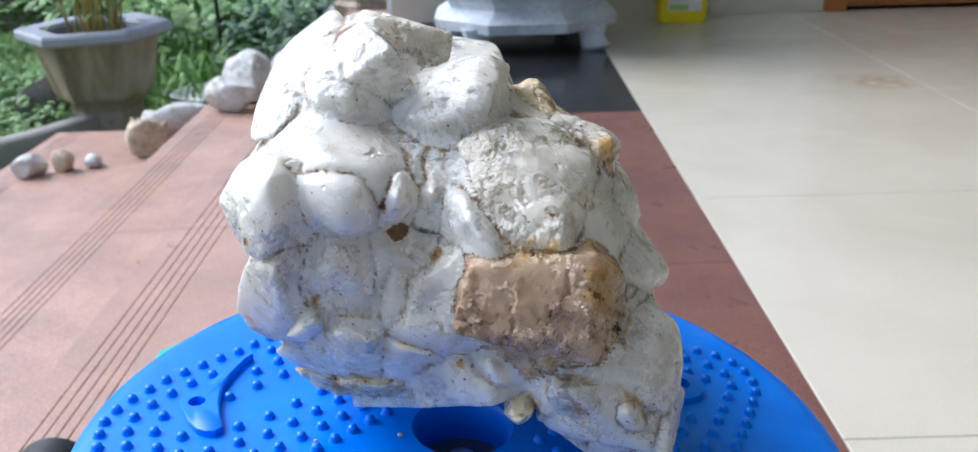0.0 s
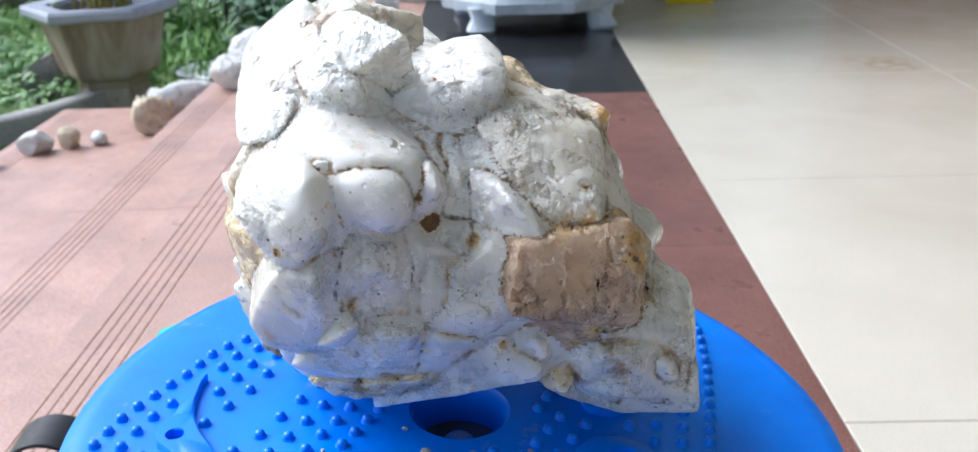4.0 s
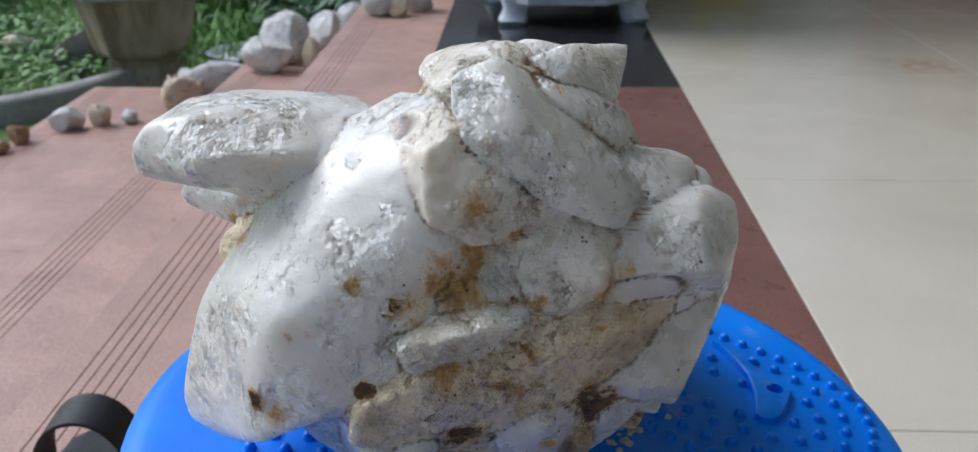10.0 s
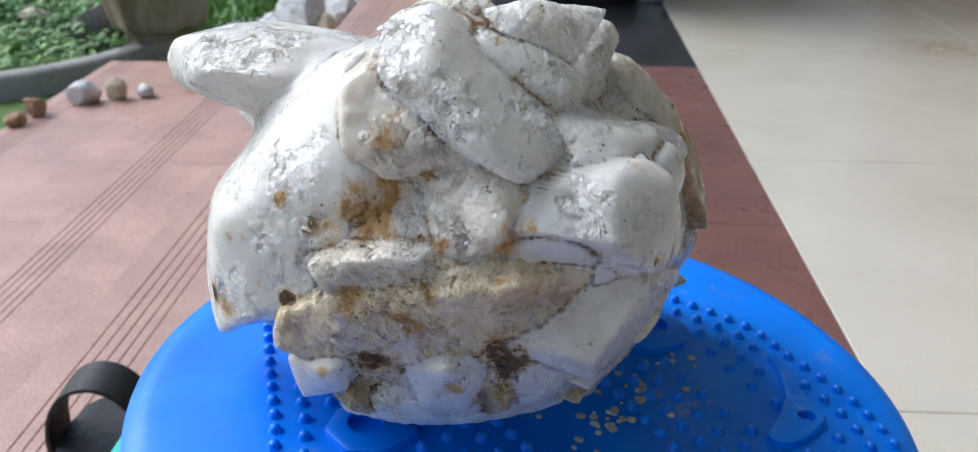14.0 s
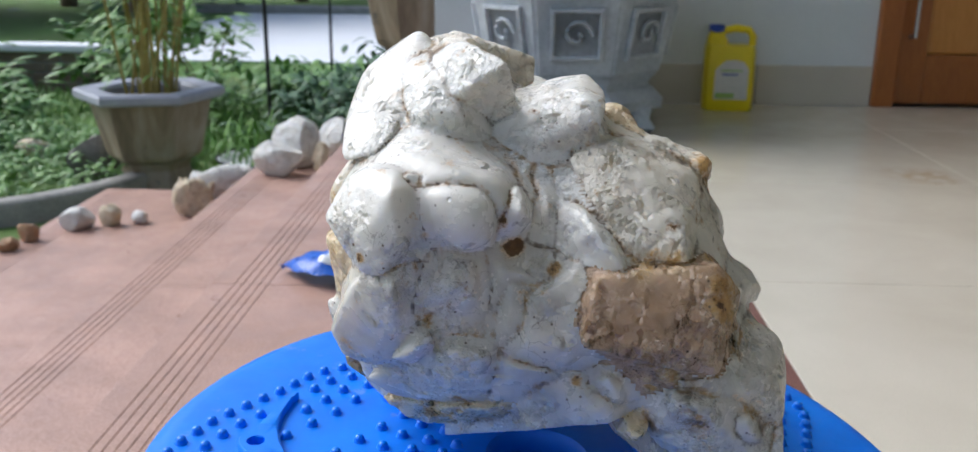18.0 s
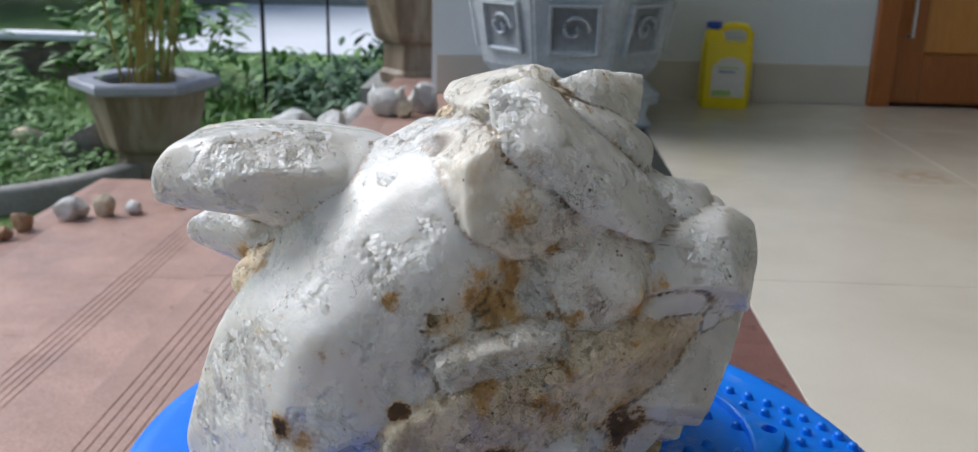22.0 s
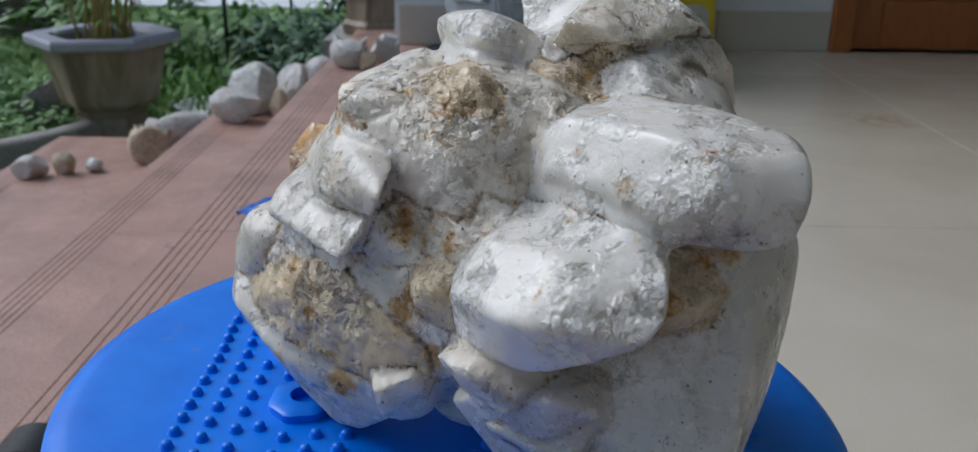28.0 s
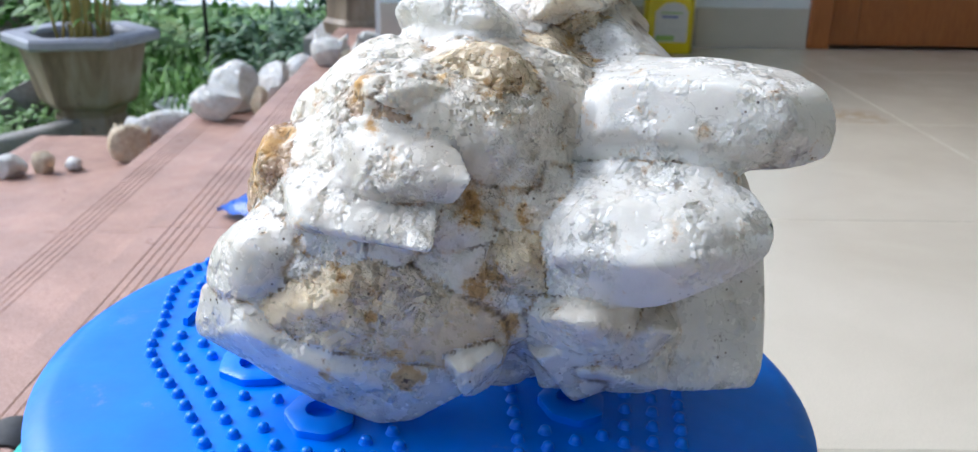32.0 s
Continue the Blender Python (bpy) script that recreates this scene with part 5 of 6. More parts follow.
# massive quartz of the granular side
gem((0.0411, 0.0236, 0.0762), 14.1, 21.7, QM,
    ((-43.3, 26, 1.8), (-13.9, 39.2, 11.9), (15, 38.9, 7.9), (31.4, 34.3, -0.1), (40.7, 23.3, -4.1), (38.9, -1.1, -6.1), (29.2, -27, -12.1), (13.7, -40.4, -10.1), (-1.7, -45.3, -4.1), (-22, -34.9, 5.9), (-38.3, -18.4, 9.8), (-49.9, 5.7, -0.2)),
    ((-20, -2.2, 13.9), (-23.7, -18, 13.9), (-12, -27.9, 8.9), (4.2, -27.5, 0.9), (15.4, -8.4, -0.1), (26.1, 10.8, -0.1)), 30, 0.8, worn=0.003)
# massive quartz of the broken side
gem((-0.0709, 0.0062, 0.0721), -151, 25.6, QS,
    ((-47.8, -1.3, -17.8), (-24.7, -16.8, -13.8), (-2.4, -24.3, -9.8), (12.5, -20.3, -3.8), (36.8, -13.5, -5.8), (40.1, 14.6, 14.2), (18, 22.2, 20.2), (-3, 20.6, 14.2), (-29.6, 18.4, 2.2)),
    ((-2.5, 4.3, 8.2), (18.9, 6.3, 14.2)), 30, 0.8, worn=0.003)
# massive quartz of the stepped side
gem((-0.0016, -0.0334, 0.0721), -82.4, 22.9, QC,
    ((-67.9, -0.8, -12.7), (-48.7, -14.6, -8.7), (-22.7, -16, -2.7), (2.1, -18, -0.7), (18.4, -16.9, 3.3), (50.7, -23.6, 5.3), (63.2, -19.9, 1.3), (63, 16.4, -4.6), (47.8, 25.3, -0.6), (-3.1, 25.8, 3.4), (-42.3, 24.7, 9.4), (-60.4, 17.1, 7.4)),
    ((-22.3, 8.4, 7.4), (1.6, 7, 6.4), (53.4, 0.9, 9.4)), 25, 0.8, worn=0.003)
# massive quartz below the shoulder
gem((0.044, 0.0052, 0.0996), 62.4, 21, QM,
    ((-27.2, -4.1, -29.5), (-14.3, 16.8, -9.5), (-2.3, 30.4, 2.5), (11, 32.8, 6.5), (24.9, 14.8, 18.5), (31, -22.9, 16.5), (16.2, -28, 12.5), (-13.3, -26.7, 0.5), (-26.2, -13.2, -17.5)),
    ((0.1, 15.5, 11.5), (15.1, -5, 19.5), (-0.5, -11.8, 12.5)), 25, 0.8, worn=0.003)
lump((0.0448, 0.0025, 0.1196), (0.0046, 0.0100, 0.0063), (0.13, -0.99), QO, lean=0)
lump((0.0343, 0.0084, 0.1267), (0.0089, 0.0120, 0.0051), (0.13, -0.99), QM, lean=-20)
lump((0.0427, -0.0183, 0.0972), (0.0053, 0.0120, 0.0073), (0.13, -0.99), QO, lean=0)
lump((0.0430, -0.0320, 0.0855), (0.0067, 0.0080, 0.0091), (0.13, -0.99), QE, lean=0)
lump((0.0248, -0.0411, 0.0493), (0.0057, 0.0120, 0.0049), (0.13, -0.99), QS, lean=0)
lump((-0.0275, 0.0302, 0.1457), (0.0077, 0.0120, 0.0050), (0.13, -0.99), QS, lean=0)
lump((0.0202, 0.0243, 0.1297), (0.0089, 0.0200, 0.0089), (0.13, -0.99), QS, lean=0)
lump((-0.0194, 0.0147, 0.1367), (0.0037, 0.0120, 0.0102), (-0.49, -0.87), QC, lean=0)
lump((-0.0683, 0.0410, 0.0986), (0.0135, 0.0090, 0.0075), (-0.87, -0.48), QE, lean=0)
lump((-0.0659, 0.0404, 0.0423), (0.0102, 0.0160, 0.0111), (-0.87, -0.48), QE, lean=0)
lump((-0.0582, 0.0003, 0.0481), (0.0098, 0.0160, 0.0110), (-0.87, -0.48), QE, lean=0)
lump((-0.0169, 0.0830, 0.0872), (0.0204, 0.0220, 0.0132), (-0.53, 0.85), QS, lean=0)
lump((-0.0188, 0.0581, 0.1068), (0.0124, 0.0300, 0.0178), (-0.53, 0.85), QM, lean=0)
lump((0.0394, 0.0091, 0.1236), (0.0113, 0.0140, 0.0057), (-0.53, 0.85), QM, lean=0)
lump((-0.0112, 0.0257, 0.1285), (0.0154, 0.0180, 0.0096), (-0.53, 0.85), QS, lean=0)
lump((-0.0248, 0.0514, 0.1195), (0.0109, 0.0200, 0.0099), (-0.53, 0.85), QM, lean=0)
lump((0.0386, 0.0399, 0.0395), (0.0115, 0.0140, 0.0120), (0.97, 0.24), QM, lean=0)
lump((0.0357, 0.0304, 0.0848), (0.0123, 0.0120, 0.0091), (0.97, 0.24), QM, lean=0)
lump((0.0300, 0.0505, 0.0757), (0.0084, 0.0140, 0.0104), (0.97, 0.24), QS, lean=0)
lump((0.0413, 0.0008, 0.1217), (0.0088, 0.0100, 0.0076), (0.97, 0.24), QM, lean=0)
# iron stains, with dark holes put in as colour: centre, reach, strength, how dark
rust((-0.0750, 0.0353, 0.1038), 0.0091, 0.95, 0.15)
rust((-0.0796, 0.0433, 0.0988), 0.0058, 0.8, 0.05)
rust((-0.0719, 0.0275, 0.1108), 0.0050, 0.8, 0.1)
rust((-0.0728, 0.0176, 0.1177), 0.0024, 0.8, 0.5)
rust((-0.0815, 0.0274, 0.0562), 0.0076, 1, 0.8)
rust((-0.0747, -0.0101, 0.0631), 0.0079, 1, 0.8)
rust((-0.0818, 0.0574, 0.0744), 0.0029, 1, 0.9)
rust((-0.0785, 0.0610, 0.1049), 0.0024, 0.8, 0)
rust((-0.0713, 0.0277, 0.1423), 0.0031, 0.45, 0)
rust((-0.0741, 0.0278, 0.1304), 0.0062, 0.45, 0.45)
rust((-0.0607, -0.0062, 0.1228), 0.0026, 0.9, 0.2)
rust((-0.0743, -0.0111, 0.1092), 0.0037, 0.7, 0)
rust((-0.0774, -0.0045, 0.1008), 0.0064, 0.55, 0.1)
rust((-0.0777, 0.0116, 0.0981), 0.0031, 0.6, 0.1)
rust((-0.0802, 0.0212, 0.0755), 0.0120, 0.5, 0)
rust((-0.0791, -0.0081, 0.0895), 0.0085, 0.45, 0)
rust((-0.0790, 0.0043, 0.0790), 0.0050, 0.6, 0.4)
rust((-0.0848, 0.0445, 0.0536), 0.0035, 0.5, 0)
rust((-0.0793, 0.0036, 0.0546), 0.0033, 0.8, 0.4)
rust((-0.0828, 0.0353, 0.0803), 0.0055, 0.6, 0.2)
rust((-0.0805, 0.0142, 0.0864), 0.0053, 0.55, 0.1)
rust((-0.0784, 0.0609, 0.1048), 0.0027, 0.8, 0.1)
rust((-0.0795, 0.0802, 0.0932), 0.0038, 0.35, 0)
rust((-0.0708, 0.0896, 0.0658), 0.0037, 1, 0.6)
rust((-0.0346, 0.0947, 0.0966), 0.0051, 0.8, 0.4)
rust((-0.0232, 0.1152, 0.1054), 0.0028, 0.6, 0.2)
rust((-0.0300, 0.1075, 0.1025), 0.0082, 0.35, 0)
rust((-0.0742, -0.0065, 0.1033), 0.0051, 0.5, 0.3)
rust((-0.0483, 0.0089, 0.1452), 0.0021, 0.4, 0.3)
rust((-0.0737, -0.0070, 0.0733), 0.0088, 0.5, 0.1)
rust((-0.0756, 0.0182, 0.0844), 0.0068, 0.5, 0.2)
rust((-0.0046, 0.0996, 0.0897), 0.0074, 0.7, 0.1)
rust((-0.0270, 0.0946, 0.0978), 0.0055, 0.6, 0.2)
rust((-0.0301, 0.0892, 0.0828), 0.0033, 0.8, 0.3)
rust((-0.0075, 0.0920, 0.0741), 0.0068, 0.6, 0.1)
rust((-0.0189, 0.0351, 0.1305), 0.0110, 0.4, 0)
rust((0.0280, 0.0130, 0.1186), 0.0085, 0.35, 0)
rust((-0.0785, 0.0801, 0.0920), 0.0036, 0.35, 0)
rust((-0.0739, 0.0300, 0.1270), 0.0061, 0.6, 0.5)
rust((-0.0741, 0.0288, 0.1123), 0.0052, 0.8, 0.3)
rust((-0.0736, 0.0809, 0.0627), 0.0063, 0.8, 0.5)
rust((0.0468, -0.0032, 0.1242), 0.0071, 0.6, 0)
rust((0.0281, 0.0323, 0.1291), 0.0086, 0.5, 0)
rust((0.0298, 0.0444, 0.1204), 0.0042, 0.5, 0.1)
rust((0.0030, 0.0939, 0.1203), 0.0034, 0.6, 0.1)
rust((0.0373, 0.0422, 0.0683), 0.0080, 1, 0.1)
rust((0.0367, 0.0518, 0.0532), 0.0049, 0.8, 0)
rust((0.0661, 0.0182, 0.0560), 0.0025, 1, 0.5)
rust((0.0716, 0.0049, 0.0642), 0.0130, 0.4, 0)
rust((0.0594, 0.0213, 0.0489), 0.0107, 0.4, 0)
rust((0.0680, 0.0073, 0.0689), 0.0026, 0.7, 0.2)
rust((0.0529, -0.0395, 0.0964), 0.0088, 0.65, 0.2)
rust((0.0524, -0.0437, 0.0893), 0.0060, 0.7, 0.3)
rust((0.0455, -0.0346, 0.1033), 0.0036, 0.8, 0.5)
rust((0.0489, 0.0147, 0.1001), 0.0045, 0.5, 0)
rust((0.0340, 0.0351, 0.0916), 0.0075, 0.5, 0.2)
rust((0.0292, 0.0506, 0.0884), 0.0040, 0.6, 0.6)
rust((0.0545, 0.0268, 0.0358), 0.0056, 0.7, 0.2)
rust((0.0698, 0.0052, 0.0334), 0.0039, 0.5, 0.2)
rust((0.0778, -0.0268, 0.0551), 0.0026, 0.7, 0.1)
rust((0.0240, 0.0963, 0.0948), 0.0031, 0.3, 0)
rust((0.0483, 0.0059, 0.1124), 0.0041, 0.5, 0)
# a dark hole between the domes, its darkness painted as a brown dot
rust((-0.0175, -0.0332, 0.1016), 0.0040, 1, 0.95)
rust((-0.0634, -0.0479, 0.0995), 0.0017, 1, 0.6)
rust((-0.0437, -0.0428, 0.1079), 0.0015, 0.8, 0.6)
rust((0.0429, -0.0356, 0.0873), 0.0086, 0.8, 0.25)
rust((0.0223, -0.0392, 0.0956), 0.0054, 0.6, 0)
rust((0.0313, -0.0327, 0.0977), 0.0055, 0.7, 0.1)
rust((0.0450, -0.0012, 0.1213), 0.0050, 0.7, 0)
rust((0.0295, -0.0475, 0.0634), 0.0027, 0.7, 0.1)
rust((-0.0670, -0.0372, 0.0664), 0.0035, 0.6, 0.3)
rust((-0.0332, -0.0373, 0.0454), 0.0116, 0.5, 0.4)
rust((0.0340, -0.0491, 0.0738), 0.0054, 0.6, 0)
rust((0.0001, -0.0330, 0.0914), 0.0028, 0.7, 0.5)
rust((0.0062, -0.0442, 0.0633), 0.0022, 0.7, 0.5)
rust((0.0561, -0.0400, 0.0573), 0.0052, 0.4, 0.2)
rust((0.0290, -0.0474, 0.0536), 0.0036, 0.5, 0.2)
rust((-0.0429, -0.0427, 0.0821), 0.0036, 0.35, 0.2)
rust((0.0165, -0.0417, 0.1045), 0.0027, 0.3, 0.3)
stone()

# ---- porch and garden things ----


def hexpot(name, label, at, turn, profile, rim, mat, rim_mat, sides=6, soil_z=None):
    """A many-sided plant pot: walls from a profile, an overhanging rim, soil inside."""
    pot = thing(name, label, "plant pot", at=at)
    top = profile[-1]
    inner = [(top[0] - 0.035, top[1] - 0.001), (top[0] - 0.06, top[1] - 0.10), (0.02, top[1] - 0.10)]
    bm = lathe(profile + inner, sides, turn)
    bmesh.ops.bevel(bm, geom=[e for e in bm.edges if abs((e.verts[0].co - e.verts[1].co).normalized().z) > 0.3], offset=0.006, segments=2, affect="EDGES")
    part("body", bm, mat, pot)
    r0, z0, r1, z1 = rim
    bm = bmesh.new()
    rings(bm, [ngon(r, z, sides, turn) for r, z in ((r0 - 0.07, z0 - 0.012), (r1 - 0.012, z0), (r1, z0 + 0.010), (r1, z1 - 0.012), (r1 - 0.010, z1), (r0 - 0.075, z1 - 0.004), (r0 - 0.088, z1 - 0.02), (r0 - 0.088, z0 - 0.03))], (False, False))
    part("rim", bm, rim_mat, pot, "grey-blue overhanging rim")
    sr = r0 - 0.089
    bm = bmesh.new()
    rings(bm, [[(x, y, z1 - 0.055 + 0.02 * noise.noise((x * 9, y * 9, 1))) for x, y, _ in ngon(sr * k, 0, 24)] for k in (0.98 * math.cos(math.pi / sides), 0.7, 0.4, 0.1)])
    part("soil", bm, SOIL, pot, "dark potting soil", smooth=60)
    return pot


def leaf_card(bm, at, way, length, width, bend=0.3):
    """One leaf: a folded, pointed blade of six faces."""
    way = way.normalized()
    side = way.cross(Vector((0, 0, 1)))
    side = side.normalized() if side.length > 0.1 else Vector((1, 0, 0))
    up = side.cross(way)
    rows = []
    for s, w in ((0.0, 0.12), (0.35, 1.0), (0.7, 0.75), (1.0, 0.04)):
        c = at + way * length * s - Vector((0, 0, bend * length * s * s))
        rows.append([bm.verts.new(c - side * width * w), bm.verts.new(c + up * width * 0.25 * w), bm.verts.new(c + side * width * w)])
    for a, b in zip(rows, rows[1:]):
        bm.faces.new((a[0], a[1], b[1], b[0]))
        bm.faces.new((a[1], a[2], b[2], b[1]))


def foliage(rg, n, centre, size, length, width, bm=None):
    """Leaves scattered in clumps through an uneven crown."""
    bm = bm or bmesh.new()
    clumps = [Vector((rg.gauss(0, 0.45), rg.gauss(0, 0.45), rg.gauss(0, 0.42))) for _ in range(max(3, n // 22))]
    for _ in range(n):
        c = rg.choice(clumps) + Vector((rg.gauss(0, 0.17), rg.gauss(0, 0.17), rg.gauss(0, 0.15)))
        p = Vector(centre) + Vector((c.x * size[0], c.y * size[1], c.z * size[2]))
        w = Vector((c.x + rg.gauss(0, 0.6), c.y + rg.gauss(0, 0.6), rg.uniform(-0.3, 0.7)))
        leaf_card(bm, p, w, length * rg.uniform(0.6, 1.3), width * rg.uniform(0.7, 1.2), rg.uniform(0.1, 0.5))
    return bm


def shrub(label, at, size, leaves, length, width, mat, seed, stems=6, group="garden shrubs"):
    rg = random.Random(seed)
    ob = thing("shrub", label, "shrub", group, at=pose(*at, 0, 0, rg.uniform(0, 360)))
    for _ in range(stems):
        a = rg.uniform(0, 6.28)
        e = Vector((math.cos(a) * size[0] * 0.5, math.sin(a) * size[1] * 0.5, size[2] * rg.uniform(1.0, 1.6)))
        pts = [Vector((0.02 * math.cos(a), 0.02 * math.sin(a), -0.02)) + e * s + Vector((rg.gauss(0, 0.02), rg.gauss(0, 0.02), 0)) * (s > 0) for s in (0, 0.3, 0.6, 1.0)]
        part("stem", tube(bmesh.new(), pts, [0.009, 0.007, 0.005, 0.002], 6), BARK, ob, smooth=60)
    part("crown", foliage(rg, leaves, (0, 0, size[2]), (size[0], size[1], size[2]), length, width), mat, ob, "leafy green crown")
    return ob


GROUND = -3 * RISE - 0.003
# brown pot with bamboo, standing in the garden beside the steps
POT_AT = (-1.69, 3.86)
pot = hexpot("plant_pot", "weathered brown hexagonal plant pot with a grey rim, beside the steps", pose(*POT_AT, GROUND), -107,
             [(0.165, 0.0), (0.175, 0.02), (0.15, 0.10), (0.16, 0.135), (0.195, 0.15), (0.21, 0.17), (0.268, 0.42)], (0.303, 0.415, 0.325, 0.462), POT_GLAZE, POT_RIM)
rg = random.Random(5)
bamboo = thing("bamboo_clump", "clump of thin yellow-green bamboo canes in the brown pot", "bamboo", at=pose(*POT_AT, GROUND + 0.40))
for i in range(26):
    a, q = rg.uniform(0, 6.28), rg.uniform(0.0, 0.13)
    b = Vector((q * math.cos(a), q * math.sin(a), 0.0))
    top = b * 2.6 + Vector((rg.gauss(0, 0.10), rg.gauss(0, 0.10), rg.uniform(0.9, 1.5)))
    pts = [b + (top - b) * s + Vector((0, 0, -0.01)) for s in (0, 0.25, 0.5, 0.75, 1.0)]
    part("cane", tube(bmesh.new(), pts, [0.007, 0.0065, 0.006, 0.005, 0.003], 6), BAMBOO, bamboo, smooth=60)
bm = bmesh.new()
for _ in range(420):
    a, h = rg.uniform(0, 6.28), rg.uniform(0.12, 1.45)
    q = rg.uniform(0.02, 0.12 + 0.22 * h)
    leaf_card(bm, Vector((q * math.cos(a), q * math.sin(a), h)), Vector((math.cos(a) + rg.gauss(0, 0.5), math.sin(a) + rg.gauss(0, 0.5), rg.uniform(-0.4, 0.6))), rg.uniform(0.07, 0.14), 0.008, 0.5)
tagged(part("foliage", bm, LEAF_BRIGHT, bamboo, "narrow bright green bamboo leaves"), kind="stuff")

# second brown pot on a stand, beyond the carved planter
pot_far = hexpot("plant_pot", "tall brown hexagonal plant pot on a stepped foot", pose(-0.50, 4.14, -0.052), 12,
                 [(0.18, 0.0), (0.19, 0.05), (0.17, 0.07), (0.165, 0.18), (0.20, 0.20), (0.215, 0.23), (0.275, 0.52)], (0.305, 0.515, 0.33, 0.57), POT_GLAZE, POT_RIM)
shrub("dark-leaved shrub growing in the tall brown pot", (-0.50, 4.14, 0.45), (0.30, 0.30, 0.36), 260, 0.09, 0.022, LEAF_DARK, 31)
setting("pot_terrace", block((-0.74, 3.905, -0.5), (-0.385, 5.0, -0.052)), CONCRETE, "weathered concrete ledge beyond the porch", "ledge")

# pale carved stone planter on the black granite
planter = thing("stone_planter", "pale blue-grey carved stone planter with scrolled feet, on black granite", "planter", at=pose(0.145, 3.08, 0.0))
P_TURN = 22.5
for i in range(4):
    a = radians(45 + 90 * i + 8)
    bm = bmesh.new()
    rings(bm, [[(math.cos(a) * c + x * h, math.sin(a) * c + y * h, z) for x, y in ((-1, -0.7), (-0.7, -1), (0.7, -1), (1, -0.7), (1, 0.7), (0.7, 1), (-0.7, 1), (-1, 0.7))] for c, h, z in ((0.285, 0.040, 0.0), (0.290, 0.048, 0.015), (0.275, 0.040, 0.045), (0.260, 0.060, 0.085))])
    part("foot", bm, CARVED_STONE, planter, smooth=50)
bm = lathe([(0.20, 0.060), (0.33, 0.072), (0.335, 0.105), (0.30, 0.125), (0.275, 0.14), (0.285, 0.165), (0.305, 0.185)], 8, P_TURN)
part("plinth", bm, CARVED_STONE, planter)
bm = lathe([(0.305, 0.186), (0.318, 0.20), (0.37, 0.46), (0.375, 0.475)], 8, P_TURN)
bmesh.ops.bevel(bm, geom=[e for e in bm.edges if abs((e.verts[0].co - e.verts[1].co).normalized().z) > 0.3], offset=0.008, segments=2, affect="EDGES")
part("bowl", bm, CARVED_STONE, planter)
for i in range(8):
    a = radians(P_TURN + 22.5 + 45 * i)
    n, s = Vector((math.cos(a), math.sin(a), -0.19)).normalized(), Vector((-math.sin(a), math.cos(a), 0))
    u = n.cross(s)
    u = u if u.z > 0 else -u
    c = Vector((math.cos(a), math.sin(a), 0)) * 0.326 + Vector((0, 0, 0.33))
    bm = bmesh.new()
    for (w0, h0), (w1, h1) in (((0.085, 0.085), (0.070, 0.070)),):
        rings(bm, [[c + s * x * w + u * y * h + n * d for x, y in ((-1, -1), (1, -1), (1, 1), (-1, 1))] for w, h, d in ((w0, h0, -0.006), (w0, h0, 0.008), (w0 - 0.01, h0 - 0.01, 0.011), (w1, h1, 0.006), (w1, h1, -0.006))])
    part("carved_frame", bm, CARVED_STONE, planter)
    bm = bmesh.new()
    tube(bm, [c + n * 0.006 + (s * math.cos(k * 0.55) + u * math.sin(k * 0.55)) * (0.05 - 0.0032 * k) for k in range(14)], 0.007, 6)
    part("carved_scroll", bm, CARVED_STONE, planter, smooth=60)
bm = bmesh.new()
rings(bm, [ngon(r, z, 8, P_TURN) for r, z in ((0.34, 0.470), (0.408, 0.476), (0.412, 0.49), (0.412, 0.525), (0.402, 0.535), (0.35, 0.532), (0.335, 0.50), (0.33, 0.44))], (False, False))
part("rim", bm, CARVED_STONE, planter)
part("soil", lathe([(0.33, 0.44), (0.32, 0.478), (0.1, 0.485)], 24), SOIL, planter)
shrub("leafy green plant growing in the carved stone planter", (0.145, 3.08, 0.47), (0.34, 0.34, 0.36), 240, 0.10, 0.026, LEAF_GREEN, 33)

# yellow jug against the skirting
jug = thing("jug", "yellow plastic jug with a blue cap, by the wall", "jug", at=pose(0.758, 3.385, 0.0, 0, 0, -4))
bm = bmesh.new()
hw, hd = 0.092, 0.055
prof = [(0.0, 0.94, 0.90), (0.012, 1.0, 1.0), (0.10, 1.0, 1.0), (0.225, 0.99, 0.98), (0.245, 0.95, 0.9)]


def oblong(w, d, z, cx=0.0):
    return [(cx + w * x, d * y, z) for x, y in ((-1, -0.72), (-0.86, -1), (0.86, -1), (1, -0.72), (1, 0.72), (0.86, 1), (-0.86, 1), (-1, 0.72))]


rings(bm, [oblong(hw * a, hd * b, z) for z, a, b in prof])
part("body", bm, YELLOW_PLASTIC, jug, smooth=40)
bm = bmesh.new()
rings(bm, [oblong(w, d, z, cx) for w, d, z, cx in ((0.040, 0.040, 0.244, -0.048), (0.034, 0.034, 0.272, -0.052), (0.024, 0.024, 0.288, -0.054), (0.024, 0.024, 0.296, -0.054))])
part("shoulder", bm, YELLOW_PLASTIC, jug, smooth=40)
bm = tube(bmesh.new(), [(-0.052, 0, 0.270), (-0.02, 0, 0.298), (0.02, 0, 0.306), (0.065, 0, 0.300), (0.082, 0, 0.275), (0.080, 0, 0.238)], 0.0145, 10)
part("handle", bm, YELLOW_PLASTIC, jug, smooth=60)
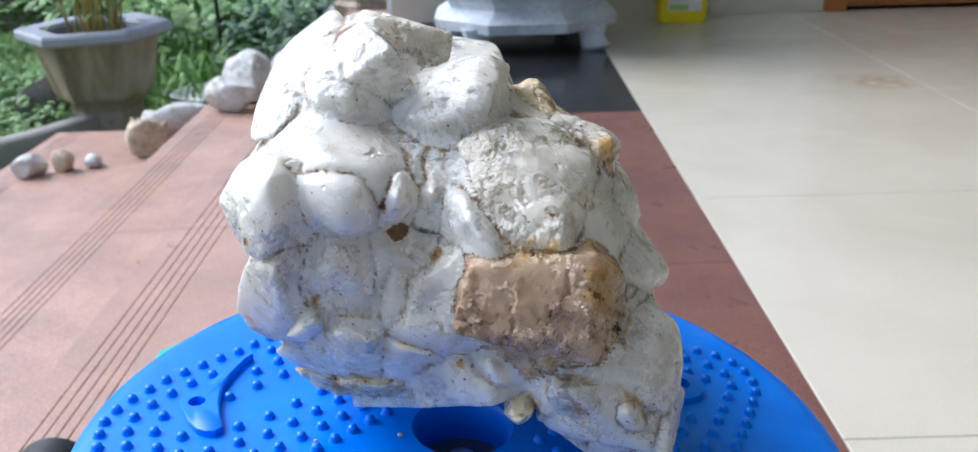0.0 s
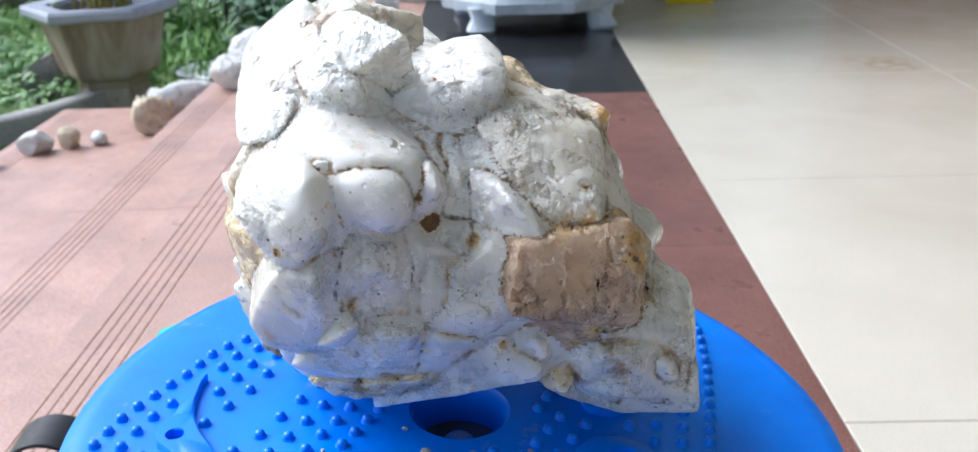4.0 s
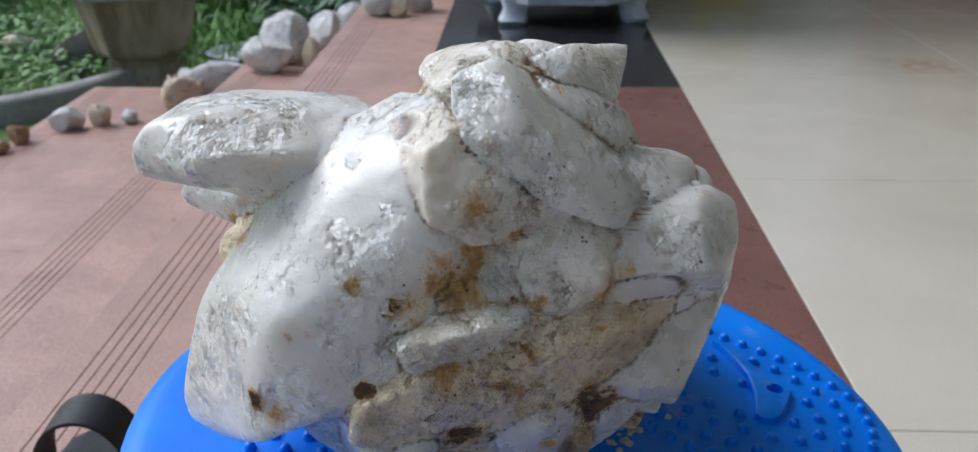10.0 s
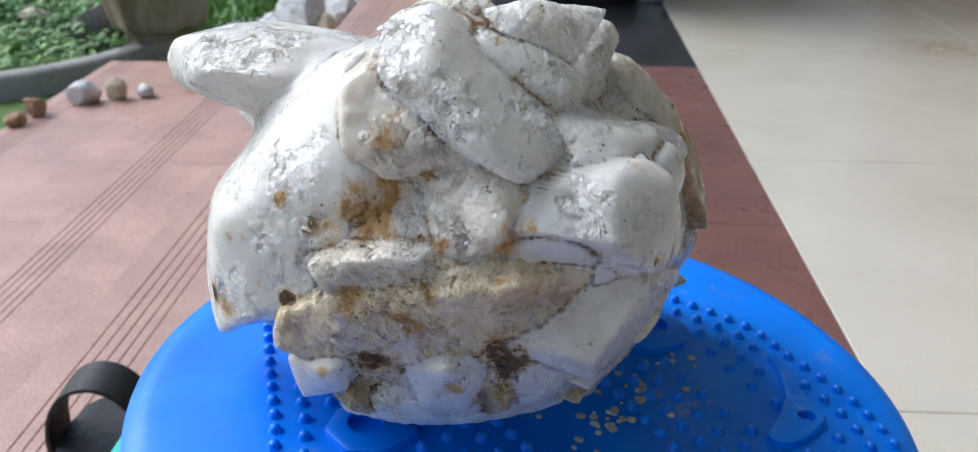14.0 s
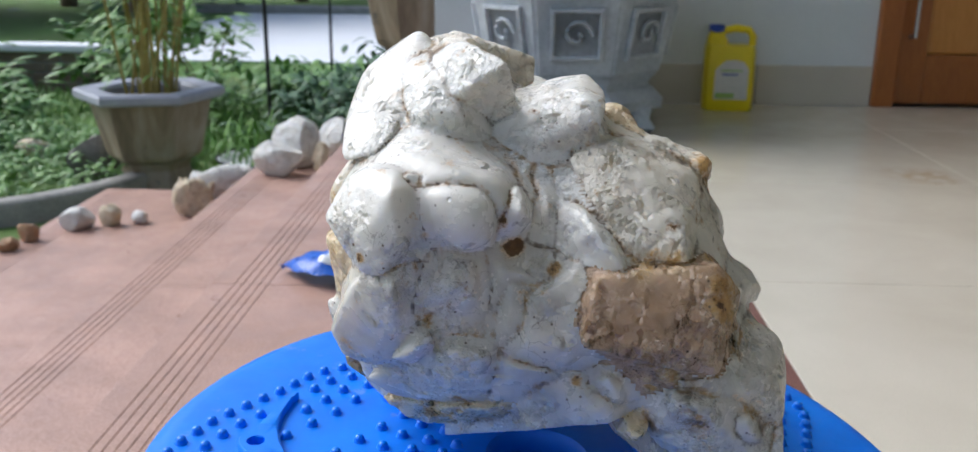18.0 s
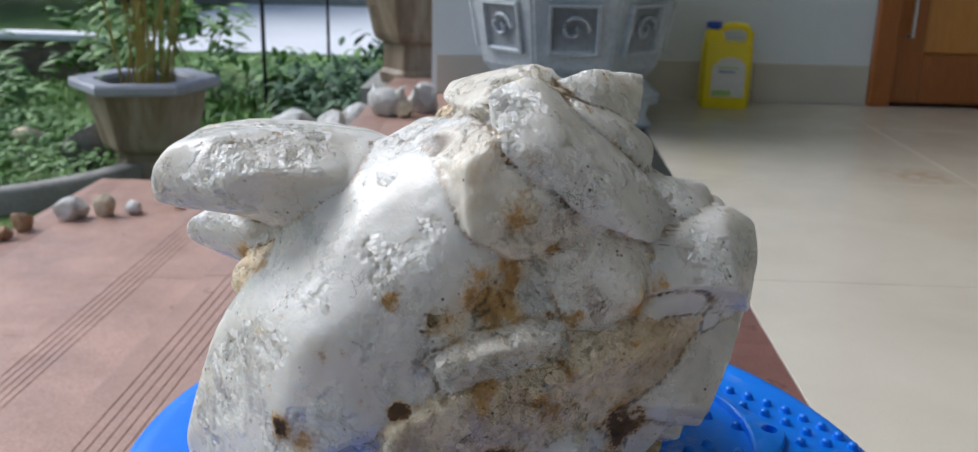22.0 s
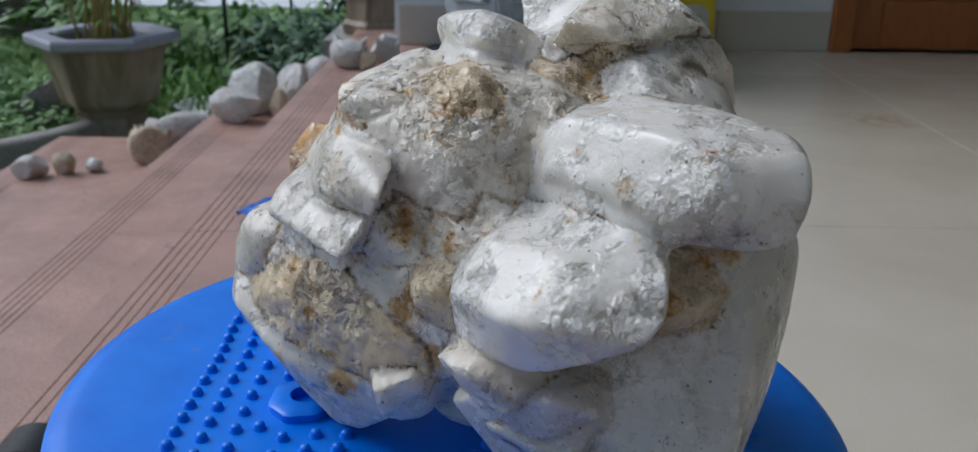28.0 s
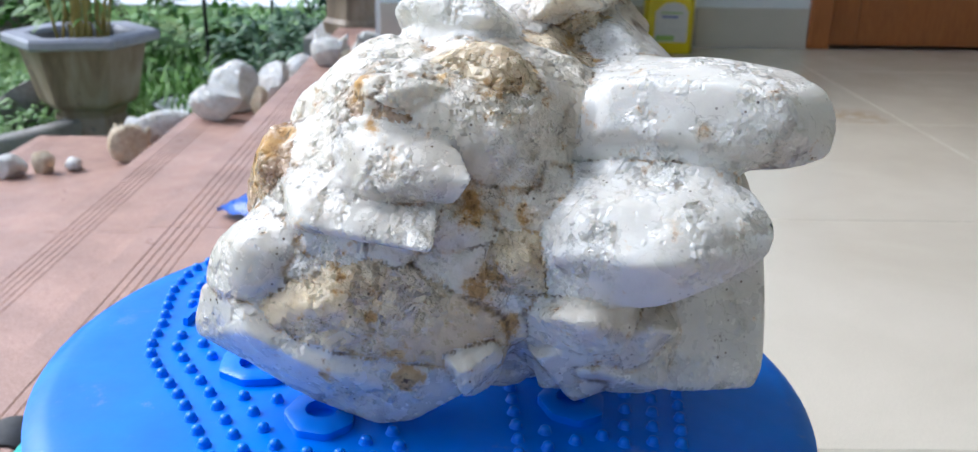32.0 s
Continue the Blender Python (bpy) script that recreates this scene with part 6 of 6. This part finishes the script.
part("cap", rings(bmesh.new(), [ngon(r, z, 18, 0, -0.054) for r, z in ((0.029, 0.292), (0.030, 0.296), (0.030, 0.315), (0.026, 0.319))]), BLUE_CAP, jug, "ribbed blue cap", smooth=50)
bm = bmesh.new()
rings(bm, [[(0.006 + 0.062 * x, -hd - d, 0.118 + 0.075 * y) for x, y in ((-1, -1), (1, -1), (1, 0.55), (0.7, 0.9), (0.2, 1), (-0.4, 0.95), (-1, 0.5))] for d in (0.0, 0.0008)])
bmesh.ops.recalc_face_normals(bm, faces=bm.faces)
lab = part("label", bm, LABEL_PAPER, jug, "pale printed label")
for x0, x1, z0, z1, m in ((-0.05, 0.02, 0.048, 0.068, LABEL_GREEN), (-0.035, 0.045, 0.15, 0.156, LABEL_GREEN), (-0.03, 0.03, 0.135, 0.141, BLUE_CAP)):
    part("print_bar", block((x0, -hd - 0.0014, z0), (x1, -hd - 0.0009, z1)), m, lab)

# ---- decorative stones along the steps and in the garden ----
STONE_WHITE = quartz_mat("white_garden_quartz", (0.84, 0.83, 0.81), (0.66, 0.64, 0.60), 0.45, relief=1.6)
STONE_CREAM = quartz_mat("cream_garden_quartz", (0.76, 0.66, 0.50), (0.58, 0.44, 0.28), 0.5, relief=1.6)
STONE_RUST = quartz_mat("rusty_garden_stone", (0.52, 0.33, 0.20), (0.33, 0.18, 0.09), 0.6, relief=1.6)
STONE_GREY = plain("mossy_grey_stone", (0.16, 0.15, 0.13), 0.9, var=0.4, scale=12.0, bump=0.7, fine=60.0, dist=0.006)


def rock(label, at, size, mat, seed, points=0, turn=0.0, group="decorative quartz stones"):
    """A broken stone resting on its flat side, with crystal points on it where it has them."""
    rg = random.Random(seed)
    ob = thing("garden_stone", label, "stone", group, at=pose(*at, 0, 0, turn))
    bm = bmesh.new()
    bmesh.ops.create_icosphere(bm, subdivisions=3, radius=1.0)
    cuts = [(Vector((rg.gauss(0, 1), rg.gauss(0, 1), rg.gauss(0, 0.8))).normalized(), rg.uniform(0.6, 0.88)) for _ in range(10)]
    for v in bm.verts:
        q = v.co.copy()
        for c, h in cuts:
            o = q.dot(c) - h
            if o > 0:
                q -= c * o
        q += 0.10 * noise.noise_vector(q * 2.0 + Vector((seed, seed, 0)))
        v.co = Vector((q.x * size[0], q.y * size[1], max(0.0, (q.z + 0.75) * size[2] * 0.62)))
    part("body", bm, mat, ob, smooth=28)
    for _ in range(points):
        a, l = rg.uniform(0, 6.28), size[2] * rg.uniform(0.5, 0.85)
        r = size[0] * rg.uniform(0.16, 0.30)
        w = Vector((math.cos(a) * 0.5, math.sin(a) * 0.5, 1.0)).normalized()
        b = Vector((math.cos(a) * size[0] * 0.45, math.sin(a) * size[1] * 0.45, size[2] * 0.35))
        s, loops = w.orthogonal().normalized(), []
        u = w.cross(s)
        for k, h in ((1.0, 0.0), (0.95, 0.6), (0.55, 0.85), (0.06, 1.0)):
            loops.append([b + w * l * h + r * k * (s * math.cos(i * math.pi / 3) + u * math.sin(i * math.pi / 3)) for i in range(6)])
        part("crystal_point", rings(bmesh.new(), loops), mat, ob)
    return ob


rock("cream quartz stone with crystal points on the step", (-1.165, 2.86, -2 * RISE), (0.072, 0.06, 0.13), STONE_CREAM, 3, 3, 20)
rock("bluish white quartz slab leaning behind a cream stone", (-1.13, 3.08, -2 * RISE), (0.16, 0.07, 0.12), STONE_WHITE, 4, 1, 15)
rock("white rounded quartz boulder on the granite step", (-0.815, 2.97, -RISE), (0.098, 0.09, 0.165), STONE_WHITE, 7, 0, 40)
rock("white quartz stone on the granite step", (-0.845, 2.82, -RISE), (0.092, 0.06, 0.115), STONE_WHITE, 8, 0, 0)
rock("white quartz stone on the granite step", (-0.72, 3.18, -RISE), (0.085, 0.08, 0.125), STONE_WHITE, 9, 0, 70)
rock("white quartz stone beside the boulders", (-0.645, 3.33, -RISE), (0.075, 0.07, 0.13), STONE_WHITE, 10, 0, 10)
rock("small cream quartz stone on the step", (-0.715, 2.88, -RISE), (0.034, 0.03, 0.10), STONE_CREAM, 11, 1, 10)
rock("low white quartz stone by the plant pot", (-1.13, 3.50, GROUND), (0.13, 0.11, 0.15), STONE_WHITE, 12, 0, 30)
rock("pale flat quartz stone by the plant pot", (-1.05, 3.80, GROUND), (0.16, 0.13, 0.20), STONE_CREAM, 13, 0, 0)
rock("white quartz stone on the lowest granite step", (-1.487, 2.662, -2 * RISE), (0.061, 0.043, 0.072), STONE_WHITE, 15, 0, 25)
rock("cream quartz stone on the lowest granite step", (-1.402, 2.713, -2 * RISE), (0.040, 0.032, 0.072), STONE_CREAM, 16, 1, 0)
rock("small white stone on the lowest granite step", (-1.316, 2.747, -2 * RISE), (0.032, 0.029, 0.043), STONE_WHITE, 17, 0, 0)
rock("rusty brown stone on the lowest granite step", (-1.589, 2.526, -2 * RISE), (0.037, 0.037, 0.061), STONE_RUST, 18, 0, 0)
rock("rusty brown stone on the lowest granite step", (-1.597, 2.424, -2 * RISE), (0.037, 0.029, 0.040), STONE_RUST, 19, 0, 50)
rock("cream stone lying in the grass", (-2.50, 4.35, GROUND), (0.10, 0.07, 0.12), STONE_CREAM, 20, 0, 10)
rock("mossy grey stone against the plant pot", (-2.02, 3.95, GROUND), (0.13, 0.10, 0.22), STONE_GREY, 21, 0, 0)
# quartz groups on the upper step before the far pot
rock("white quartz group with upright points on the step", (-0.485, 2.99, 0.0), (0.068, 0.06, 0.11), STONE_WHITE, 22, 3, 0)
rock("white quartz group with upright points on the step", (-0.365, 3.06, 0.0), (0.062, 0.06, 0.10), STONE_WHITE, 23, 3, 40)
rock("cream quartz stone between two white groups", (-0.425, 2.96, 0.0), (0.04, 0.04, 0.055), STONE_CREAM, 24, 1, 40)

# round pale dish of wire and stone beside the pot
dish = thing("round_tray", "round pale tray with a dark wire rim beside the pot", "tray", at=pose(-1.30, 4.30, GROUND))
part("tray", lathe([(0.20, 0.0), (0.23, 0.02), (0.25, 0.05), (0.235, 0.052), (0.20, 0.02), (0.02, 0.018)], 36), PALE_CONCRETE, dish, smooth=40)
part("rim_wire", tube(bmesh.new(), [(0.25 * math.cos(i * math.pi / 18), 0.25 * math.sin(i * math.pi / 18), 0.055) for i in range(37)], 0.006, 6), BLACK_IRON, dish, "dark wire rim", smooth=60)

# ---- planting bed with its concrete kerb ----
kerb = bmesh.new()
loops = []
for i in range(40):
    a = radians(-100 + 150 * i / 39)
    c = Vector((-2.75 + 1.05 * math.cos(a), 3.95 + 0.95 * math.sin(a), 0))
    o = Vector((math.cos(a), math.sin(a), 0))
    loops.append([c - o * 0.05 + Vector((0, 0, GROUND - 0.05)), c - o * 0.05 + Vector((0, 0, GROUND + 0.085)), c - o * 0.035 + Vector((0, 0, GROUND + 0.10)), c + o * 0.035 + Vector((0, 0, GROUND + 0.10)), c + o * 0.05 + Vector((0, 0, GROUND + 0.085)), c + o * 0.05 + Vector((0, 0, GROUND - 0.05))])
rings(kerb, loops)
bmesh.ops.recalc_face_normals(kerb, faces=kerb.faces)
tagged(part("kerb", kerb, CONCRETE, smooth=50), "curved weathered concrete kerb round the planting bed", "kerb", kind="structure")


def carpet(name, label, mat, seed, n, spot, length, width, spread, lift=0.8, category="ground cover"):
    """Many small blades or leaves over a stretch of ground."""
    rg = random.Random(seed)
    bm = bmesh.new()
    for _ in range(n):
        x, y = spot(rg)
        a = rg.uniform(0, 6.28)
        leaf_card(bm, Vector((x, y, GROUND + rg.uniform(0, spread))), Vector((math.cos(a), math.sin(a), rg.uniform(lift * 0.4, lift * 2))), length * rg.uniform(0.6, 1.4), width, rg.uniform(0.2, 0.7))
    return tagged(part(name, bm, mat), label, category, kind="stuff")


def in_bed(rg):
    a, q = rg.uniform(0, 6.28), math.sqrt(rg.random())
    return -2.75 + 0.98 * q * math.cos(a), 3.95 + 0.88 * q * math.sin(a)


def near_lawn(rg):
    return rg.uniform(-4.6, -1.2), rg.uniform(3.9, 6.6)


def behind_steps(rg):
    return rg.uniform(-1.9, -0.7), rg.uniform(4.3, 6.0)


carpet("ground_cover", "low leafy green ground cover in the planting bed", LEAF_GREEN, 41, 2600, in_bed, 0.055, 0.016, 0.14)
carpet("grass", "short bright green lawn grass", GRASS, 42, 5200, near_lawn, 0.10, 0.005, 0.01, 1.6, "grass")
carpet("grass", "longer green grass and weeds behind the steps", GRASS, 43, 1500, behind_steps, 0.18, 0.008, 0.03, 1.6, "grass")

# ---- shrubs and saplings ----
for k, (x, y, sx, sz, n, ln, wd, mt) in enumerate((
        (-2.75, 6.0, 0.42, 0.30, 320, 0.15, 0.040, LEAF_GREEN), (-2.35, 6.5, 0.36, 0.36, 300, 0.13, 0.035, LEAF_BRIGHT), (-3.9, 5.6, 0.50, 0.24, 420, 0.16, 0.045, LEAF_GREEN),
        (-1.05, 5.1, 0.45, 0.20, 420, 0.10, 0.022, LEAF_DARK), (-0.80, 5.5, 0.40, 0.34, 300, 0.11, 0.024, LEAF_DARK), (-1.5, 5.6, 0.45, 0.18, 420, 0.11, 0.024, LEAF_GREEN),
        (-0.45, 6.2, 0.45, 0.42, 300, 0.12, 0.028, LEAF_GREEN), (-1.35, 6.4, 0.50, 0.16, 380, 0.12, 0.028, LEAF_GREEN), (-4.6, 6.2, 0.6, 0.3, 420, 0.17, 0.045, LEAF_BRIGHT),
        (-1.95, 5.3, 0.40, 0.18, 360, 0.10, 0.022, LEAF_GREEN), (-0.95, 4.75, 0.35, 0.20, 420, 0.08, 0.018, LEAF_DARK), (-3.2, 4.9, 0.45, 0.16, 420, 0.13, 0.03, LEAF_GREEN))):
    shrub("leafy green garden shrub beside the lawn", (x, y, GROUND), (sx, sx, sz), n, ln, wd, mt, 60 + k)

# ---- far garden: low brick wall, pale drive, lawn bank, tree line ----
BRICK = plain("old_brown_brick", (0.24, 0.17, 0.13), 0.9, var=0.35, scale=5.0, bump=0.5, fine=60.0, dist=0.004)
low_wall = tagged(new("low_wall"), "low weathered brick garden wall with a pale coping", "wall", kind="structure")
course = block((0, 0, 0), (0.215, 0.10, 0.062), 0.005)
me = bpy.data.meshes.new("brick")
course.to_mesh(me)
course.free()
me.materials.append(BRICK)
for row in range(4):
    for col in range(22):
        ob = new("brick", me)
        ob.parent = low_wall
        ob.location = (-8.05 + 0.225 * col + (0.11 if row % 2 else 0), 6.6, GROUND + 0.072 * row)
part("mortar", block((-8.04, 6.61, GROUND - 0.05), (-3.02, 6.69, GROUND + 0.285)), CONCRETE, low_wall)
part("coping", block((-8.1, 6.55, GROUND + 0.288), (-2.98, 6.76, GROUND + 0.345), 0.01), PALE_CONCRETE, low_wall, "pale concrete coping")

setting("drive", block((-4.4, 8.5, GROUND - 0.2), (2.6, 14.4, GROUND + 0.012)), PALE_CONCRETE, "pale bright concrete drive beyond the shrubs")
setting("drive_kerb", block((-6.4, 14.5, GROUND - 0.1), (2.6, 14.75, GROUND + 0.12), 0.02), CONCRETE, "pale kerb along the far side of the drive", "kerb")
for x, y in ((-1.48, 5.05), (-1.62, 7.5)):
    post = thing("garden_post", "thin dark iron post standing in the garden", "post", "iron garden posts", at=pose(x, y, GROUND))
    part("shaft", tube(bmesh.new(), [(0, 0, -0.05), (0, 0, 1.0), (0.005, 0, 2.1)], 0.012, 8), BLACK_IRON, post, smooth=60)
    part("base", lathe([(0.04, 0.0), (0.04, 0.012), (0.015, 0.03)], 12), BLACK_IRON, post)


def tree(at, height, seed, mat, leaves=900):
    rg = random.Random(seed)
    ob = thing("tree", "leafy garden tree at the edge of the lawn", "tree", "trees round the garden", at=pose(*at))
    pts = [Vector((0, 0, -0.1)), Vector((rg.gauss(0, 0.05), rg.gauss(0, 0.05), height * 0.25)), Vector((rg.gauss(0, 0.12), rg.gauss(0, 0.12), height * 0.5)), Vector((rg.gauss(0, 0.2), rg.gauss(0, 0.2), height * 0.8))]
    part("trunk", tube(bmesh.new(), pts, [0.14, 0.11, 0.08, 0.03], 9), BARK, ob, smooth=60)
    for _ in range(6):
        a, s = rg.uniform(0, 6.28), rg.uniform(0.3, 0.6)
        b = Vector((0, 0, height * s))
        e = b + Vector((math.cos(a), math.sin(a), rg.uniform(0.4, 1.0))) * height * 0.25
        part("limb", tube(bmesh.new(), [b, (b + e) / 2 + Vector((0, 0, 0.1)), e], [0.05, 0.035, 0.012], 7), BARK, ob, smooth=60)
    part("crown", foliage(rg, leaves, (0, 0, height * 0.55), (height * 0.55, height * 0.55, height * 0.60), 0.34, 0.11), mat, ob, "uneven dark green crown")
    return ob


for k, (x, y, h, mt) in enumerate(((-9.5, 14.0, 4.5, LEAF_DARK), (-7.6, 15.5, 5.0, LEAF_DARK), (-5.9, 14.2, 4.2, LEAF_DARK), (-11.5, 12.5, 4.6, LEAF_GREEN), (-4.2, 17.5, 5.2, LEAF_DARK), (-2.0, 18.0, 5.0, LEAF_GREEN), (0.8, 17.5, 5.0, LEAF_DARK), (-8.2, 11.4, 3.0, LEAF_DARK))):
    tree((x, y, GROUND), h, 90 + k, mt)

# ---- small things on the porch ----
sandal = thing("sandal", "black rubber sandal with a broad loop strap on the granite step", "sandal", at=pose(-0.430, 0.425, 0.0, 0, 0, 4))


def sole_line(z, k=1.0):
    pts = ((0.0, -0.13), (0.030, -0.125), (0.040, -0.09), (0.036, -0.03), (0.042, 0.03), (0.050, 0.08), (0.044, 0.115), (0.020, 0.133), (-0.012, 0.130), (-0.036, 0.105), (-0.044, 0.06), (-0.036, 0.0), (-0.036, -0.06), (-0.034, -0.11))
    return [(x * k, y * k, z) for x, y in pts]


part("sole", rings(bmesh.new(), [sole_line(0.0, 0.97), sole_line(0.004), sole_line(0.022), sole_line(0.026, 0.96)]), BLACK_RUBBER, sandal, smooth=40)


def band(y0, width, rise, half):
    bm = bmesh.new()
    loops = []
    for i in range(17):
        a = math.pi * i / 16
        for_w = []
        for dy, dr in ((-1, 0.0), (1, 0.0), (1, 0.004), (-1, 0.004)):
            for_w.append((math.cos(a) * (half + dr), y0 + dy * width / 2, 0.012 + math.sin(a) ** 0.75 * (rise + dr)))
        loops.append(for_w)
    rings(bm, loops)
    bmesh.ops.recalc_face_normals(bm, faces=bm.faces)
    return bm


part("strap", band(0.055, 0.052, 0.078, 0.046), BLACK_RUBBER, sandal, smooth=50)

BLUE_FILM = plain("blue_wrapper_film", (0.01, 0.10, 0.50), 0.3, var=0.3, scale=30.0, bump=0.5, fine=70.0, dist=0.004)
RED_PRINT = plain("red_wrapper_print", (0.60, 0.06, 0.07), 0.3, var=0.2)
WHITE_PRINT = plain("white_wrapper_print", (0.75, 0.78, 0.82), 0.3, var=0.1)
wrapper = thing("wrapper", "crumpled blue plastic wrapper with white and red print", "wrapper", at=pose(-0.372, 1.355, 0.0, 0, 0, -24))


def crumple(u0, u1, v0, v1, lift, seed=3):
    """A crumpled sheet: u along it, v across, with real thickness."""
    bm = bmesh.new()
    nu, nv = 18, 10
    grid = {}
    for side in (0, 1):
        for i in range(nu + 1):
            for j in range(nv + 1):
                u, v = u0 + (u1 - u0) * i / nu, v0 + (v1 - v0) * j / nv
                w = 0.055 * (1 - 0.75 * abs(u) ** 1.6)
                z = 0.012 + 0.040 * (1 - u * u) * (1 - 0.5 * v * v) + 0.012 * noise.noise((u * 3.1, v * 3.3, seed)) + lift
                grid[side, i, j] = bm.verts.new((u * 0.10, v * w + 0.012 * noise.noise((u * 2, v, 7)), max(0.002, z) - side * 0.0012))
    for i in range(nu):
        for j in range(nv):
            bm.faces.new((grid[0, i, j], grid[0, i + 1, j], grid[0, i + 1, j + 1], grid[0, i, j + 1]))
            bm.faces.new((grid[1, i, j + 1], grid[1, i + 1, j + 1], grid[1, i + 1, j], grid[1, i, j]))
    return bm


part("film", crumple(-1, 1, -1, 1, 0.0), BLUE_FILM, wrapper, smooth=60)
part("white_print", crumple(0.05, 0.40, -0.6, 0.5, 0.0022), WHITE_PRINT, wrapper, smooth=60)
part("red_print", crumple(0.42, 0.75, -0.3, 0.6, 0.0022), RED_PRINT, wrapper, smooth=60)

# the turntable's turn, in degrees, by hand, back and forth
TURN = [
    (0, -8.6), (0.5, 9.8), (1, 18.4), (1.5, 8.1), (2, -4.6), (2.5, 8.9),
    (3, 19.5), (3.5, 9.4), (5.5, 22.8), (6, 29.2), (6.5, 29.6), (7, 52.0),
    (7.5, 61.5), (8, 61.4), (8.5, 69.0), (9, 94.2), (9.5, 105.2), (10, 97.1),
    (10.5, 80.7), (11, 73.3), (11.5, 61.5), (12, 62.3), (12.5, 81.2), (13, 90.9),
    (13.5, 83.5), (14, 76.6), (14.5, 73.9), (16.5, 43.2), (17, 32.7), (17.5, 29.0),
    (18, 1.6), (18.5, -0.6), (19, 19.2), (19.5, 42.7), (20, 55.5), (20.5, 56.1),
    (21, 57.4), (21.5, 84.2), (22, 102.4), (22.5, 93.3), (23, 90.9), (23.5, 112.3),
    (24, 112.4), (24.5, 117.6), (25, 148.6), (25.5, 155.2), (27.5, 204.9), (28, 206.5),
    (28.5, 209.8), (29, 233.7), (29.5, 256.1), (30, 258.1), (30.5, 241.0), (31, 254.0),
    (31.5, 259.7), (32, 238.3),
]


def motions():
    walk(quartz, [(t, TABLE @ pose(0, 0, 0, 0, 0, a)) for t, a in TURN])
    # the stone slips a little on the disc as it is turned about
    disc = [(t, TABLE @ pose(0, 0, 0, 0, 0, a - (7 if t > 26 else 0))) for t, a in TURN]
    walk(turntable, disc)
    walk(crumbs, disc)


motions()
